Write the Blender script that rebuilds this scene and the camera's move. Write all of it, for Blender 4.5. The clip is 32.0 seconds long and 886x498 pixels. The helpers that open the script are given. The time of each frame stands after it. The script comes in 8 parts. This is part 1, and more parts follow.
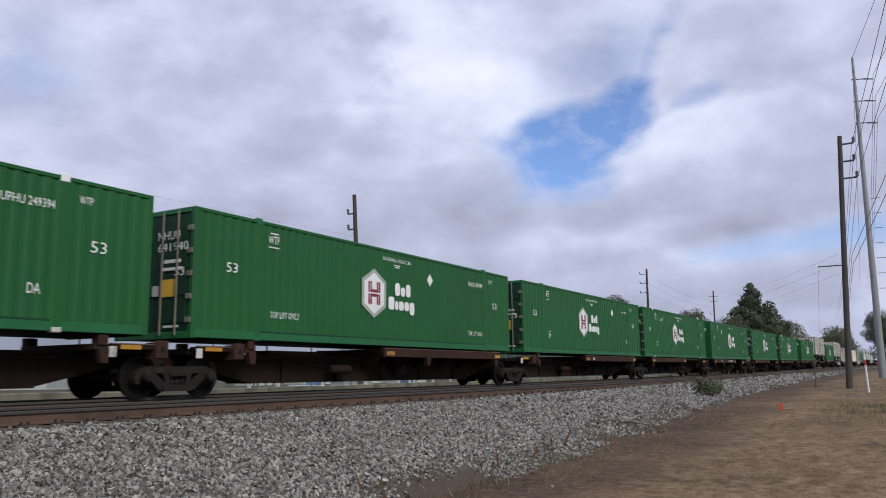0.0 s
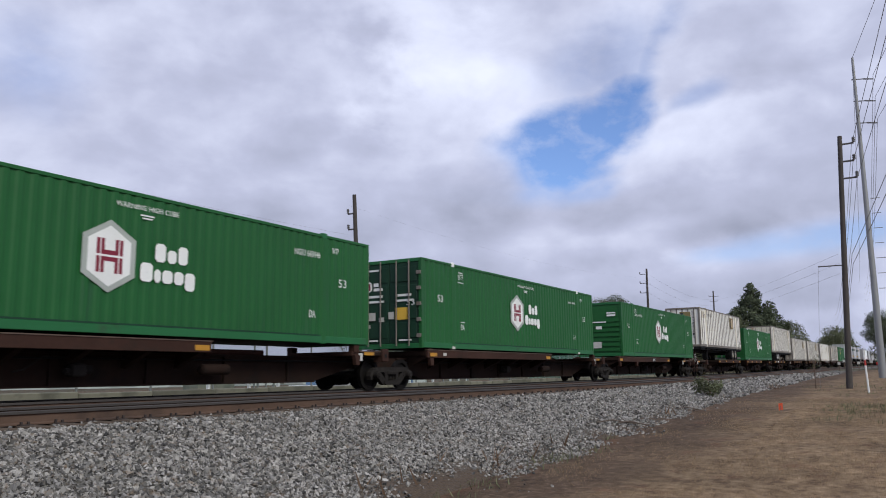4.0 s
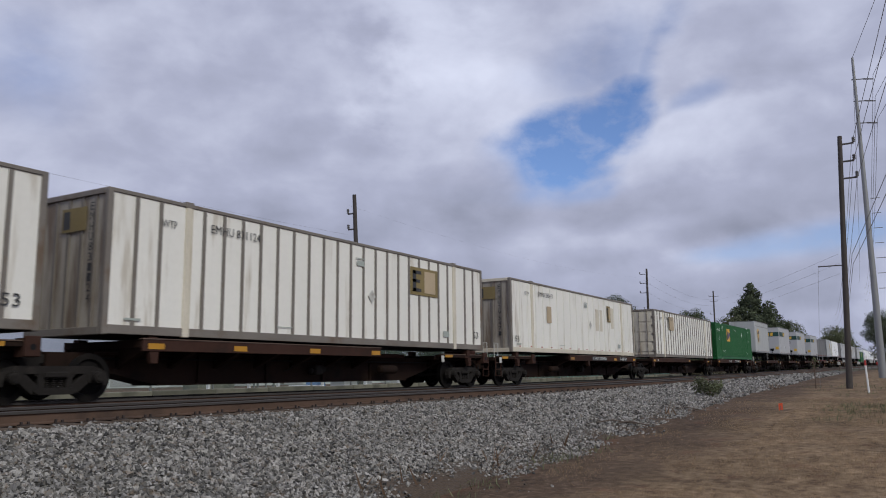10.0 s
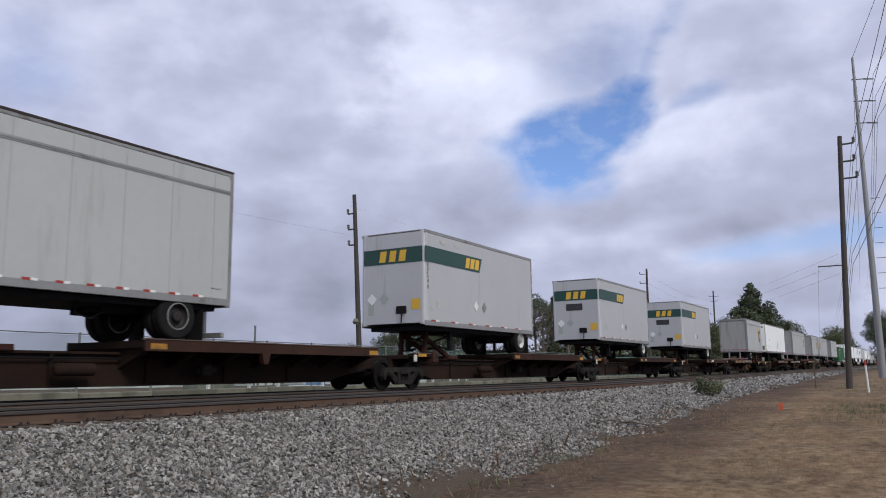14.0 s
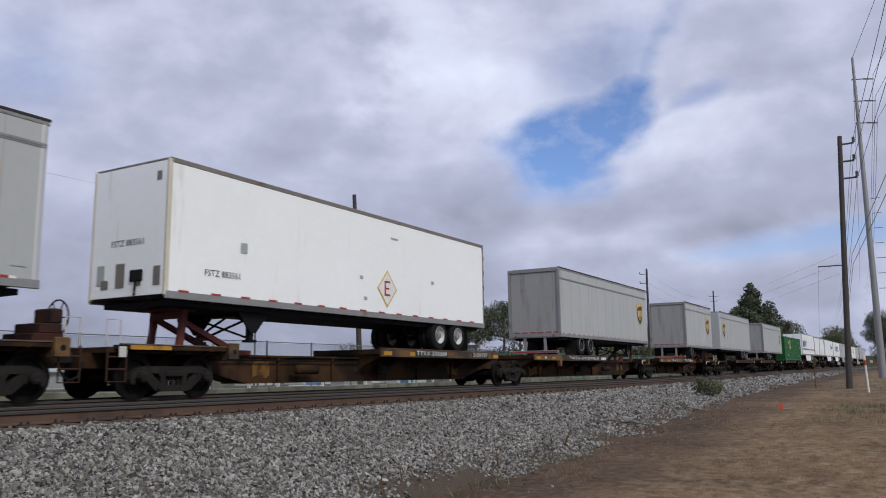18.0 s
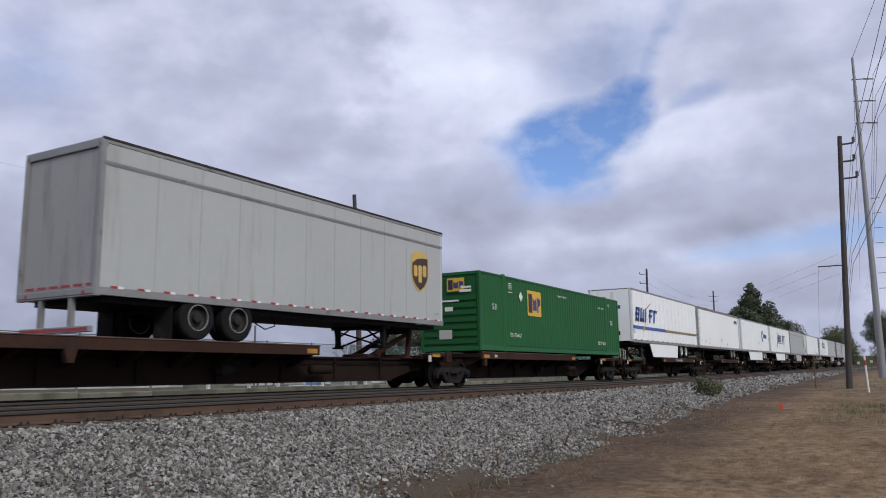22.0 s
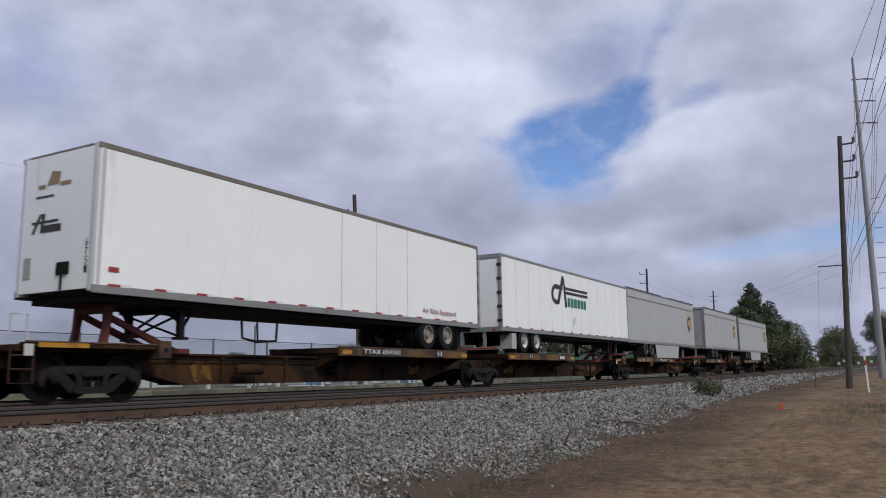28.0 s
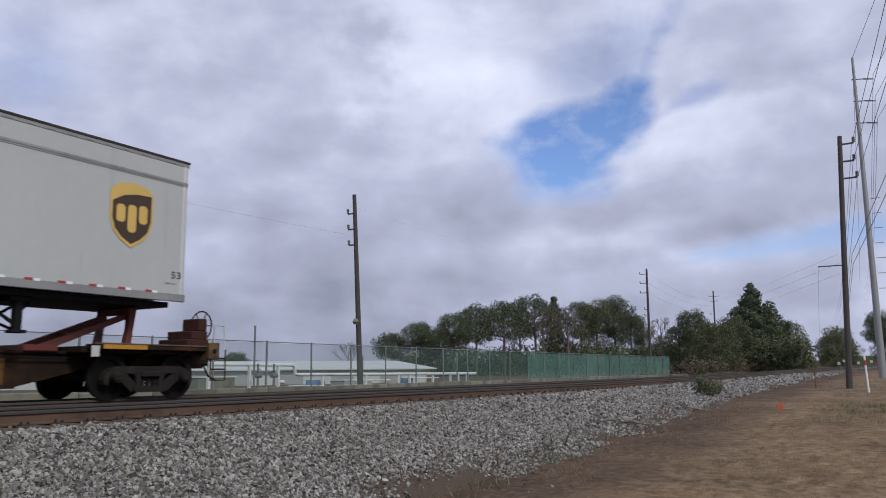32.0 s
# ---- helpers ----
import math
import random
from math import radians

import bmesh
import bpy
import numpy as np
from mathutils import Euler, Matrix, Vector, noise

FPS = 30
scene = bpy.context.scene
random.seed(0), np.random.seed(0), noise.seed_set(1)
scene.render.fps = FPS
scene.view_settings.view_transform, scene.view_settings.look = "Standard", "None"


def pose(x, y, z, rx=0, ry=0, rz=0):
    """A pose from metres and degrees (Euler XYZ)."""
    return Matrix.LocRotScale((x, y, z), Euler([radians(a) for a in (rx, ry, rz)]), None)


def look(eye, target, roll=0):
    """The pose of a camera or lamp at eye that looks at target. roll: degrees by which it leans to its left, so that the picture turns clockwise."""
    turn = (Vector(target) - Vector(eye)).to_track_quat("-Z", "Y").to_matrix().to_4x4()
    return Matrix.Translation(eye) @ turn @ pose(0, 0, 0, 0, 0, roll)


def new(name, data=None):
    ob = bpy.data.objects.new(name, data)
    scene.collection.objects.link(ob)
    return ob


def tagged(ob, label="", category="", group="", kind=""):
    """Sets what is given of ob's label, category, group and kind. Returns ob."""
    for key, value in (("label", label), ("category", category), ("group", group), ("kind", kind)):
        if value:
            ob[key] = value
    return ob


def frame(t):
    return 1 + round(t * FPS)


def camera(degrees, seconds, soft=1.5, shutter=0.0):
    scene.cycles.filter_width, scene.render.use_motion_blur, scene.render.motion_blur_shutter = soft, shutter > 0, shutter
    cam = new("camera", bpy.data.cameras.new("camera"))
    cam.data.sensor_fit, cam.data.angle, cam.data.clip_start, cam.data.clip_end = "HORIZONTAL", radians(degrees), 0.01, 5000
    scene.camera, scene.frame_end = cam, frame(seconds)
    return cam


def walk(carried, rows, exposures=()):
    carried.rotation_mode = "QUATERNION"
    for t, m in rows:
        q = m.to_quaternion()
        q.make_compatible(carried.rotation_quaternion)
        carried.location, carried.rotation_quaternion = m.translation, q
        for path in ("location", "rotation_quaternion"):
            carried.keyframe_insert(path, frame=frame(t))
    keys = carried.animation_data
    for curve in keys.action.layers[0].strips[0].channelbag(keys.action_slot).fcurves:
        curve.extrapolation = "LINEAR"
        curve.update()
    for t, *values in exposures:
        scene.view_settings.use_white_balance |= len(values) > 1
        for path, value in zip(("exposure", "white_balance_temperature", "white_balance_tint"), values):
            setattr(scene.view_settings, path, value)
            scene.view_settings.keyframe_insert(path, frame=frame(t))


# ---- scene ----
# ---- camera ----
CAM = (0.0, 0.0, 0.4255)
YAW, PITCH = 1.0403, 0.157
AIM = (math.sin(YAW) * math.cos(PITCH), math.cos(YAW) * math.cos(PITCH), CAM[2] + math.sin(PITCH))
cam = camera(58.41, 32.0, soft=1.0, shutter=0.08)
walk(cam, [(0.0, look(CAM, AIM, -0.636)), (32.0, look(CAM, AIM, -0.636))], [(0.0, 0.05), (3.0, 0.06), (6.0, 0.04), (9.0, -0.18), (10.0, -0.28), (11.0, -0.28), (12.0, -0.32), (13.0, -0.1), (14.0, 0.0), (17.0, -0.24), (18.0, -0.12), (19.0, -0.12), (21.0, 0.0), (22.0, -0.06), (23.0, 0.0), (23.5, -0.12), (25.0, -0.36), (27.0, -0.28), (28.0, -0.24), (29.0, -0.32), (30.0, -0.14), (32.0, -0.06)])


# ---- world and sun ----
def way(x, y):
    """Unit direction from bearing x (degrees right of the view's middle) and height y (degrees above the horizon)."""
    a, e = YAW + radians(x), radians(y)
    return (math.sin(a) * math.cos(e), math.cos(a) * math.cos(e), math.sin(e))


SUN_UP, SUN_TURN = radians(40), radians(205)


def build_world():
    world = bpy.data.worlds.new("cloudy_sky")
    scene.world = world
    world.use_nodes = True
    nt = world.node_tree
    nt.nodes.clear()
    N, link = nt.nodes.new, nt.links.new
    out, bg = N("ShaderNodeOutputWorld"), N("ShaderNodeBackground")
    link(bg.outputs[0], out.inputs[0])
    tc = N("ShaderNodeTexCoord")
    direction = tc.outputs["Generated"]
    sky = N("ShaderNodeTexSky")
    sky.sky_type, sky.sun_disc = "NISHITA", False
    sky.sun_elevation, sky.sun_rotation = SUN_UP, SUN_TURN
    sky.altitude, sky.air_density, sky.dust_density, sky.ozone_density = 100, 1.0, 0.2, 4.0

    def math_node(op, a, b=None, c=None, clamp=False):
        n = N("ShaderNodeMath")
        n.operation, n.use_clamp = op, clamp
        for i, v in enumerate((a, b, c)):
            if v is None:
                continue
            if isinstance(v, (int, float)):
                n.inputs[i].default_value = v
            else:
                link(v, n.inputs[i])
        return n.outputs[0]

    def noise_node(scale, detail, rough, distortion=0.0, shift=(0, 0, 0), squash=1.6):
        m = N("ShaderNodeMapping")
        m.inputs["Location"].default_value = shift
        m.inputs["Scale"].default_value = (1, 1, squash)
        link(direction, m.inputs[0])
        n = N("ShaderNodeTexNoise")
        n.inputs["Scale"].default_value, n.inputs["Detail"].default_value = scale, detail
        n.inputs["Roughness"].default_value, n.inputs["Distortion"].default_value = rough, distortion
        link(m.outputs[0], n.inputs["Vector"])
        return n.outputs["Fac"]

    wisps = noise_node(7.5, 10.0, 0.56, 0.5, (3.1, 0.4, 1.7))
    fine = noise_node(19.0, 8.0, 0.6, 0.2, (0.7, 2.3, 0.2))
    puffs = noise_node(15.0, 5.0, 0.5, 0.0, (2.2, 0.9, 1.4), 1.3)

    def spot(x, y, rx, ry, soft, ragged, tilt=0.0):
        """A ragged oval of sky about the bearing x and height y: its mask, and the place across and up within it."""
        c = Vector(way(x, y))
        right = c.cross(Vector((0, 0, 1))).normalized()
        up = right.cross(c)
        k = radians(tilt)
        right, up = right * math.cos(k) + up * math.sin(k), up * math.cos(k) - right * math.sin(k)
        d = N("ShaderNodeVectorMath")
        d.operation = "SUBTRACT"
        link(direction, d.inputs[0])
        d.inputs[1].default_value = c

        def along(axis, size):
            n = N("ShaderNodeVectorMath")
            n.operation = "DOT_PRODUCT"
            link(d.outputs[0], n.inputs[0])
            n.inputs[1].default_value = axis / radians(size)
            return n.outputs["Value"]

        u, v, w = along(right, rx), along(up, ry), along(c, (rx + ry) / 2)
        m = math_node("MULTIPLY", u, u)
        m = math_node("MULTIPLY_ADD", v, v, m)
        m = math_node("SQRT", math_node("MULTIPLY_ADD", w, w, m))
        m = math_node("MULTIPLY_ADD", math_node("SUBTRACT", wisps, 0.5), ragged, m)
        m = math_node("MULTIPLY_ADD", math_node("SUBTRACT", puffs, 0.5), ragged * 0.7, m)
        r = N("ShaderNodeMapRange")
        r.interpolation_type = "SMOOTHSTEP"
        link(m, r.inputs["Value"])
        r.inputs["From Min"].default_value, r.inputs["From Max"].default_value = 1 + soft, 1 - soft
        return r.outputs["Result"], u, v

    # brightness of the cloud sheet: soft lumps, then single clouds laid one over another
    broad = noise_node(3.2, 5.0, 0.5, 0.3, (1.3, 5.2, 0.8), 2.0)
    mid = noise_node(8.0, 6.0, 0.5, 0.2, (4.4, 1.1, 2.9), 1.9)
    tone = math_node("MULTIPLY_ADD", math_node("SUBTRACT", broad, 0.5), 0.30, 0.525)
    clear = 0.0
    for x, y, rx, ry, soft, ragged, tilt, shade, lean_u, lean_v, cover in CLOUDS:
        mask, u, v = spot(x, y, rx, ry, soft, ragged, tilt)
        mask = math_node("MULTIPLY", mask, cover, clamp=True)
        if shade is None:
            clear = math_node("MAXIMUM", mask, clear) if clear else mask
            continue
        own = math_node("MULTIPLY_ADD", u, lean_u, shade)
        own = math_node("MULTIPLY_ADD", v, lean_v, own)
        mx = N("ShaderNodeMix")
        link(mask, mx.inputs[0])
        link(tone, mx.inputs[2])
        link(own, mx.inputs[3])
        tone = mx.outputs[0]
        if clear:
            clear = math_node("MULTIPLY", clear, math_node("SUBTRACT", 1.0, mask))
    tone = math_node("MULTIPLY_ADD", math_node("SUBTRACT", mid, 0.5), 0.5, tone)
    tone = math_node("MULTIPLY_ADD", math_node("SUBTRACT", puffs, 0.5), 0.24, tone)
    ramp = N("ShaderNodeValToRGB")
    link(tone, ramp.inputs[0])
    ramp.color_ramp.elements[0].position, ramp.color_ramp.elements[1].position = 0.18, 0.82
    ramp.color_ramp.elements[0].color = (0.29, 0.315, 0.42, 1)
    ramp.color_ramp.elements[1].color = (0.85, 0.90, 1.10, 1)
    e = ramp.color_ramp.elements.new(0.5)
    e.color = (0.51, 0.543, 0.72, 1)
    blue = N("ShaderNodeVectorMath")
    blue.operation = "MULTIPLY"
    link(sky.outputs[0], blue.inputs[0])
    blue.inputs[1].default_value = SKY_GAIN
    veil = math_node("MULTIPLY", clear, math_node("MULTIPLY_ADD", fine, -1.6, 1.75, clamp=True), clamp=True)
    mix = N("ShaderNodeMix")
    mix.data_type = "RGBA"
    link(veil, mix.inputs["Factor"])
    link(ramp.outputs[0], mix.inputs[6])
    link(blue.outputs[0], mix.inputs[7])
    link(mix.outputs[2], bg.inputs["Color"])
    bg.inputs["Strength"].default_value = 1.0


SKY_GAIN = (0.122, 0.124, 0.148)  # strength of the clear sky, balanced to the camera's cool white
# bearing, height, half-width, half-height, softness, raggedness, tilt, brightness (None: clear sky), its lean across and up, cover
CLOUDS = [
    (-27.8, 19.6, 10.6, 8.2, 0.5, 0.5, 0, 0.57, 0, 0.05, 0.8),
    (5.0, 24.9, 17.2, 4.5, 0.5, 0.6, -5, 0.58, 0, 0.03, 0.8),
    (-14.5, 4.0, 24.5, 6.9, 0.5, 0.5, 0, 0.31, 0, 0.06, 0.95),
    (6.7, 2.9, 18.8, 3.7, 0.6, 0.5, 0, 0.4, 0, 0.05, 0.8),
    (-24.9, 12.3, 8.2, 4.9, 0.6, 0.6, 0, 0.46, 0, 0.08, 0.7),
    (-2.7, 18.3, 11.8, 7.8, 0.3, 0.8, -15, 0.67, 0, 0.12, 0.95),
    (-2.2, 10.7, 10.6, 3.7, 0.5, 0.9, -5, 0.38, 0, 0.06, 0.9),
    (-6.0, 14.7, 4.9, 2.5, 0.4, 0.9, 0, 0.5, 0, 0.1, 0.7),
    (-18.0, 20.5, 13.1, 7.8, 0.22, 0.8, 10, 0.525, -0.02, 0.03, 0.95),
    (-12.6, 15.6, 5.7, 3.7, 0.5, 0.9, 20, 0.49, 0, 0.05, 0.7),
    (-10.9, 11.3, 4.9, 2.5, 0.4, 0.9, 0, 0.45, 0, 0.12, 0.8),
    (-17.0, 8.3, 4.5, 1.8, 0.4, 0.9, 0, 0.53, 0, 0.1, 0.8),
    (-9.1, 6.9, 8.2, 2.5, 0.4, 0.9, 0, 0.3, 0, 0.08, 0.85),
    (0.7, 7.0, 6.5, 2.0, 0.4, 0.9, 0, 0.36, 0, 0.1, 0.8),
    (9.5, 16.1, 5.5, 3.1, 0.3, 0.8, 8, None, 0, 0, 1),
    (14.0, 18.0, 3.7, 2.5, 0.35, 0.8, 25, None, 0, 0, 1),
    (16.5, 21.4, 1.6, 3.7, 0.6, 0.8, -20, None, 0, 0, 0.7),
    (12.9, 21.8, 4.9, 2.5, 0.7, 0.9, 10, None, 0, 0, 0.35),
    (9.4, 13.1, 6.1, 1.0, 0.7, 0.9, 0, None, 0, 0, 0.5),
    (25.4, 8.5, 6.5, 1.1, 0.7, 0.9, 5, None, 0, 0, 0.6),
    (20.8, 7.9, 3.7, 0.7, 0.7, 0.9, 0, None, 0, 0, 0.5),
    (-28.5, 19.8, 2.9, 2.5, 0.8, 0.9, 0, None, 0, 0, 0.3),
    (24.0, 19.1, 8.2, 7.4, 0.15, 0.65, -15, 0.525, -0.06, 0.03, 0.97),
    (26.4, 18.7, 5.3, 4.5, 0.5, 0.9, 0, 0.46, 0, 0.05, 0.7),
    (18.7, 18.7, 1.8, 0.8, 0.6, 0.9, 20, None, 0, 0, 0.4),
    (20.4, 15.0, 8.2, 3.5, 0.16, 0.75, 14, 0.56, -0.04, 0.14, 0.95),
    (21.7, 11.6, 11.0, 2.5, 0.35, 0.9, 8, 0.37, 0, 0.08, 0.9),
    (13.7, 11.2, 5.7, 1.2, 0.4, 0.9, 8, 0.42, 0, 0.1, 0.7),
    (11.2, 7.7, 6.1, 1.6, 0.35, 0.9, 5, 0.52, 0, 0.14, 0.85),
    (15.8, 5.2, 8.2, 1.8, 0.4, 0.9, 0, 0.45, 0, 0.12, 0.7),
    (25.2, 6.0, 6.1, 1.8, 0.4, 0.9, 0, 0.45, 0, 0.12, 0.7),
    (28.7, 21.8, 4.9, 3.7, 0.5, 0.7, 0, 0.56, 0, 0.05, 0.6),
    (3.2, 13.5, 2.5, 2.5, 0.4, 0.9, 0, 0.52, 0, 0.1, 0.7),
    (-6.8, 12.6, 4.5, 2.2, 0.6, 1, 0, 0.47, 0, 0.12, 0.6),
    (0.3, 13.5, 4.1, 2.5, 0.6, 1, 10, 0.5, 0, 0.1, 0.6),
    (7.2, 8.8, 3.7, 1.4, 0.5, 1, 0, 0.51, 0, 0.14, 0.7),
    (14.0, 9.2, 4.1, 1.3, 0.5, 1, 10, 0.5, 0, 0.14, 0.7),
    (8.8, 5.3, 4.5, 1.3, 0.5, 1, 0, 0.44, 0, 0.14, 0.7),
    (-3.4, 4.9, 5.7, 1.4, 0.5, 1, 0, 0.38, 0, 0.12, 0.7),
    (-13.4, 4.0, 5.7, 1.6, 0.5, 1, 0, 0.31, 0, 0.1, 0.7),
    (-21.0, 6.9, 5.3, 1.8, 0.5, 1, 0, 0.42, 0, 0.12, 0.7),
    (19.6, 6.2, 4.5, 1.2, 0.5, 1, 0, 0.46, 0, 0.14, 0.6),
    (25.0, 13.4, 4.5, 1.8, 0.5, 1, 10, 0.5, 0, 0.1, 0.6),
    (-150.0, 35.0, 14.0, 11.0, 0.4, 0.5, 0, None, 0, 0, 0.9),
    (120.0, 50.0, 12.0, 10.0, 0.4, 0.5, 0, None, 0, 0, 0.9),
]
build_world()
sun = new("sun", bpy.data.lights.new("sun", "SUN"))
sun.data.energy, sun.data.angle, sun.data.color = 2.2, radians(16), (0.985, 0.98, 0.875)
sun.matrix_world = look((0, 0, 0), (-math.sin(SUN_TURN) * math.cos(SUN_UP), -math.cos(SUN_TURN) * math.cos(SUN_UP), -math.sin(SUN_UP)))


# ---- materials ----
def material(name, color, rough=0.7, metal=0.0, vary=0.25, scale=3.0, dirt=None, dirt_amount=0.0, dirt_scale=1.2, bump=0.0, bump_scale=60.0, random_tint=0.0, island=0.0, streak=False, spec=0.5):
    """Principled surface with tonal variation at two scales, optional dirt or rust in patches (streaked downwards if asked) and fine relief."""
    m = bpy.data.materials.new(name)
    m.use_nodes = True
    nt = m.node_tree
    N, link = nt.nodes.new, nt.links.new
    b = nt.nodes["Principled BSDF"]
    b.inputs["Metallic"].default_value = metal
    b.inputs["Specular IOR Level"].default_value = spec
    tc = N("ShaderNodeTexCoord")
    coords = tc.outputs["Object"]

    def tex(sc, detail, stretch=(1, 1, 1)):
        mp = N("ShaderNodeMapping")
        mp.inputs["Scale"].default_value = stretch
        link(coords, mp.inputs[0])
        n = N("ShaderNodeTexNoise")
        n.inputs["Scale"].default_value, n.inputs["Detail"].default_value, n.inputs["Roughness"].default_value = sc, detail, 0.62
        link(mp.outputs[0], n.inputs["Vector"])
        return n.outputs["Fac"]

    large, small = tex(scale * 0.35, 5), tex(scale * 7, 4)
    add = N("ShaderNodeMath")
    add.operation = "MULTIPLY_ADD"
    link(small, add.inputs[0])
    add.inputs[1].default_value = 0.5
    link(large, add.inputs[2])
    rng = N("ShaderNodeMapRange")
    link(add.outputs[0], rng.inputs["Value"])
    rng.inputs["From Min"].default_value, rng.inputs["From Max"].default_value = 0.45, 1.05
    rng.inputs["To Min"].default_value, rng.inputs["To Max"].default_value = 1 - vary, 1 + vary
    factor = rng.outputs["Result"]
    if random_tint or island:
        src = N("ShaderNodeNewGeometry").outputs["Random Per Island"] if island else N("ShaderNodeObjectInfo").outputs["Random"]
        r2 = N("ShaderNodeMapRange")
        link(src, r2.inputs["Value"])
        amount = island or random_tint
        r2.inputs["To Min"].default_value, r2.inputs["To Max"].default_value = 1 - amount, 1 + amount
        mu = N("ShaderNodeMath")
        mu.operation = "MULTIPLY"
        link(factor, mu.inputs[0])
        link(r2.outputs["Result"], mu.inputs[1])
        factor = mu.outputs[0]
    sc = N("ShaderNodeVectorMath")
    sc.operation = "SCALE"
    sc.inputs[0].default_value = color
    link(factor, sc.inputs["Scale"])
    col = sc.outputs[0]
    rough_out = None
    if dirt:
        d = tex(dirt_scale, 8, (1, 1, 0.12) if streak else (1, 1, 1))
        dr = N("ShaderNodeMapRange")
        dr.interpolation_type = "SMOOTHSTEP"
        link(d, dr.inputs["Value"])
        dr.inputs["From Min"].default_value, dr.inputs["From Max"].default_value = 0.72 - dirt_amount * 0.4, 0.86 - dirt_amount * 0.3
        mx = N("ShaderNodeMix")
        mx.data_type = "RGBA"
        link(dr.outputs["Result"], mx.inputs["Factor"])
        link(col, mx.inputs[6])
        mx.inputs[7].default_value = (*dirt, 1)
        col = mx.outputs[2]
    link(col, b.inputs["Base Color"])
    rr = N("ShaderNodeMapRange")
    link(small, rr.inputs["Value"])
    rr.inputs["To Min"].default_value, rr.inputs["To Max"].default_value = max(0.05, rough - 0.12), min(1, rough + 0.12)
    link(rr.outputs["Result"], b.inputs["Roughness"])
    if bump:
        n = tex(bump_scale, 3)
        bp = N("ShaderNodeBump")
        bp.inputs["Strength"].default_value, bp.inputs["Distance"].default_value = bump, 0.02
        link(n, bp.inputs["Height"])
        link(bp.outputs[0], b.inputs["Normal"])
    return m


M = {}
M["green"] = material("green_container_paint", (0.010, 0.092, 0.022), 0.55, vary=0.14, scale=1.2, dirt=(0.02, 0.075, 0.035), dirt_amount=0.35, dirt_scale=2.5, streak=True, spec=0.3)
# dark green, with the shade of the recessed doors put into the colour
M["green_dark"] = material("shaded_dark_green_paint", (0.006, 0.036, 0.019), 0.65, vary=0.2, scale=1.2, dirt=(0.01, 0.03, 0.02), dirt_amount=0.5, dirt_scale=3, streak=True, spec=0.3)
M["lime"] = material("bright_green_rail_paint", (0.014, 0.115, 0.038), 0.55, vary=0.14, scale=2, dirt=(0.03, 0.06, 0.03), dirt_amount=0.4, spec=0.3)
M["white"] = material("white_trailer_panel", (0.87, 0.88, 0.875), 0.4, vary=0.045, scale=0.7, dirt=(0.70, 0.68, 0.64), dirt_amount=0.3, dirt_scale=2.2, streak=True)
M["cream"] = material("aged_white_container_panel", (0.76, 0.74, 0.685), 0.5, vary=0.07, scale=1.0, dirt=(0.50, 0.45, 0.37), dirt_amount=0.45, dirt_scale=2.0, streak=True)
# end grime, with some of the end's shade put into the colour
M["cream_end"] = material("grimy_shaded_end_panel", (0.34, 0.31, 0.265), 0.6, vary=0.18, scale=1.5, dirt=(0.14, 0.10, 0.07), dirt_amount=0.6, dirt_scale=2.2, streak=True)
M["rib"] = material("grey_steel_post", (0.17, 0.15, 0.13), 0.6, vary=0.25, scale=2.0, dirt=(0.12, 0.08, 0.05), dirt_amount=0.5)
M["post_cream"] = material("cream_lift_post", (0.58, 0.53, 0.43), 0.55, vary=0.15, scale=2.0, dirt=(0.3, 0.2, 0.12), dirt_amount=0.45, streak=True)
M["grey"] = material("pale_grey_trailer_panel", (0.40, 0.41, 0.405), 0.45, vary=0.07, scale=0.8, dirt=(0.33, 0.325, 0.31), dirt_amount=0.42, dirt_scale=2.2, streak=True)
M["grey_door"] = material("dull_grey_door", (0.31, 0.305, 0.295), 0.55, vary=0.12, scale=1.0, dirt=(0.2, 0.195, 0.185), dirt_amount=0.45, dirt_scale=2.5, streak=True)
M["alu"] = material("bare_aluminium_skin", (0.50, 0.50, 0.50), 0.45, metal=0.35, vary=0.06, scale=1.0, dirt=(0.36, 0.36, 0.36), dirt_amount=0.35, dirt_scale=2.4, streak=True)
M["alu_rail"] = material("weathered_aluminium_rail", (0.27, 0.27, 0.265), 0.5, metal=0.4, vary=0.2, scale=2.0, dirt=(0.13, 0.12, 0.11), dirt_amount=0.4)
M["seam_grey"] = material("shadowed_grey_panel_seam", (0.34, 0.34, 0.33), 0.6, vary=0.2, scale=2, dirt=(0.27, 0.26, 0.25), dirt_amount=0.5, streak=True)
M["seam_white"] = material("shadowed_white_panel_seam", (0.56, 0.56, 0.55), 0.6, vary=0.15, scale=2, dirt=(0.42, 0.4, 0.37), dirt_amount=0.4, streak=True)
M["nose_bright"] = material("bright_aluminium_nose", (0.55, 0.55, 0.55), 0.45, metal=0.3, vary=0.08, scale=1.5, dirt=(0.35, 0.34, 0.32), dirt_amount=0.35, streak=True)
M["chrome"] = material("steel_rod", (0.55, 0.55, 0.53), 0.4, metal=0.6, vary=0.1)
M["black"] = material("black_chassis_paint", (0.010, 0.010, 0.011), 0.7, vary=0.3, scale=3, dirt=(0.03, 0.026, 0.022), dirt_amount=0.35, spec=0.12)
M["rubber"] = material("worn_tyre_rubber", (0.013, 0.013, 0.0135), 0.85, vary=0.25, scale=5, dirt=(0.032, 0.03, 0.027), dirt_amount=0.4, spec=0.12)
M["rim"] = material("white_painted_rim", (0.62, 0.61, 0.58), 0.5, vary=0.12, scale=5, dirt=(0.2, 0.17, 0.14), dirt_amount=0.35)
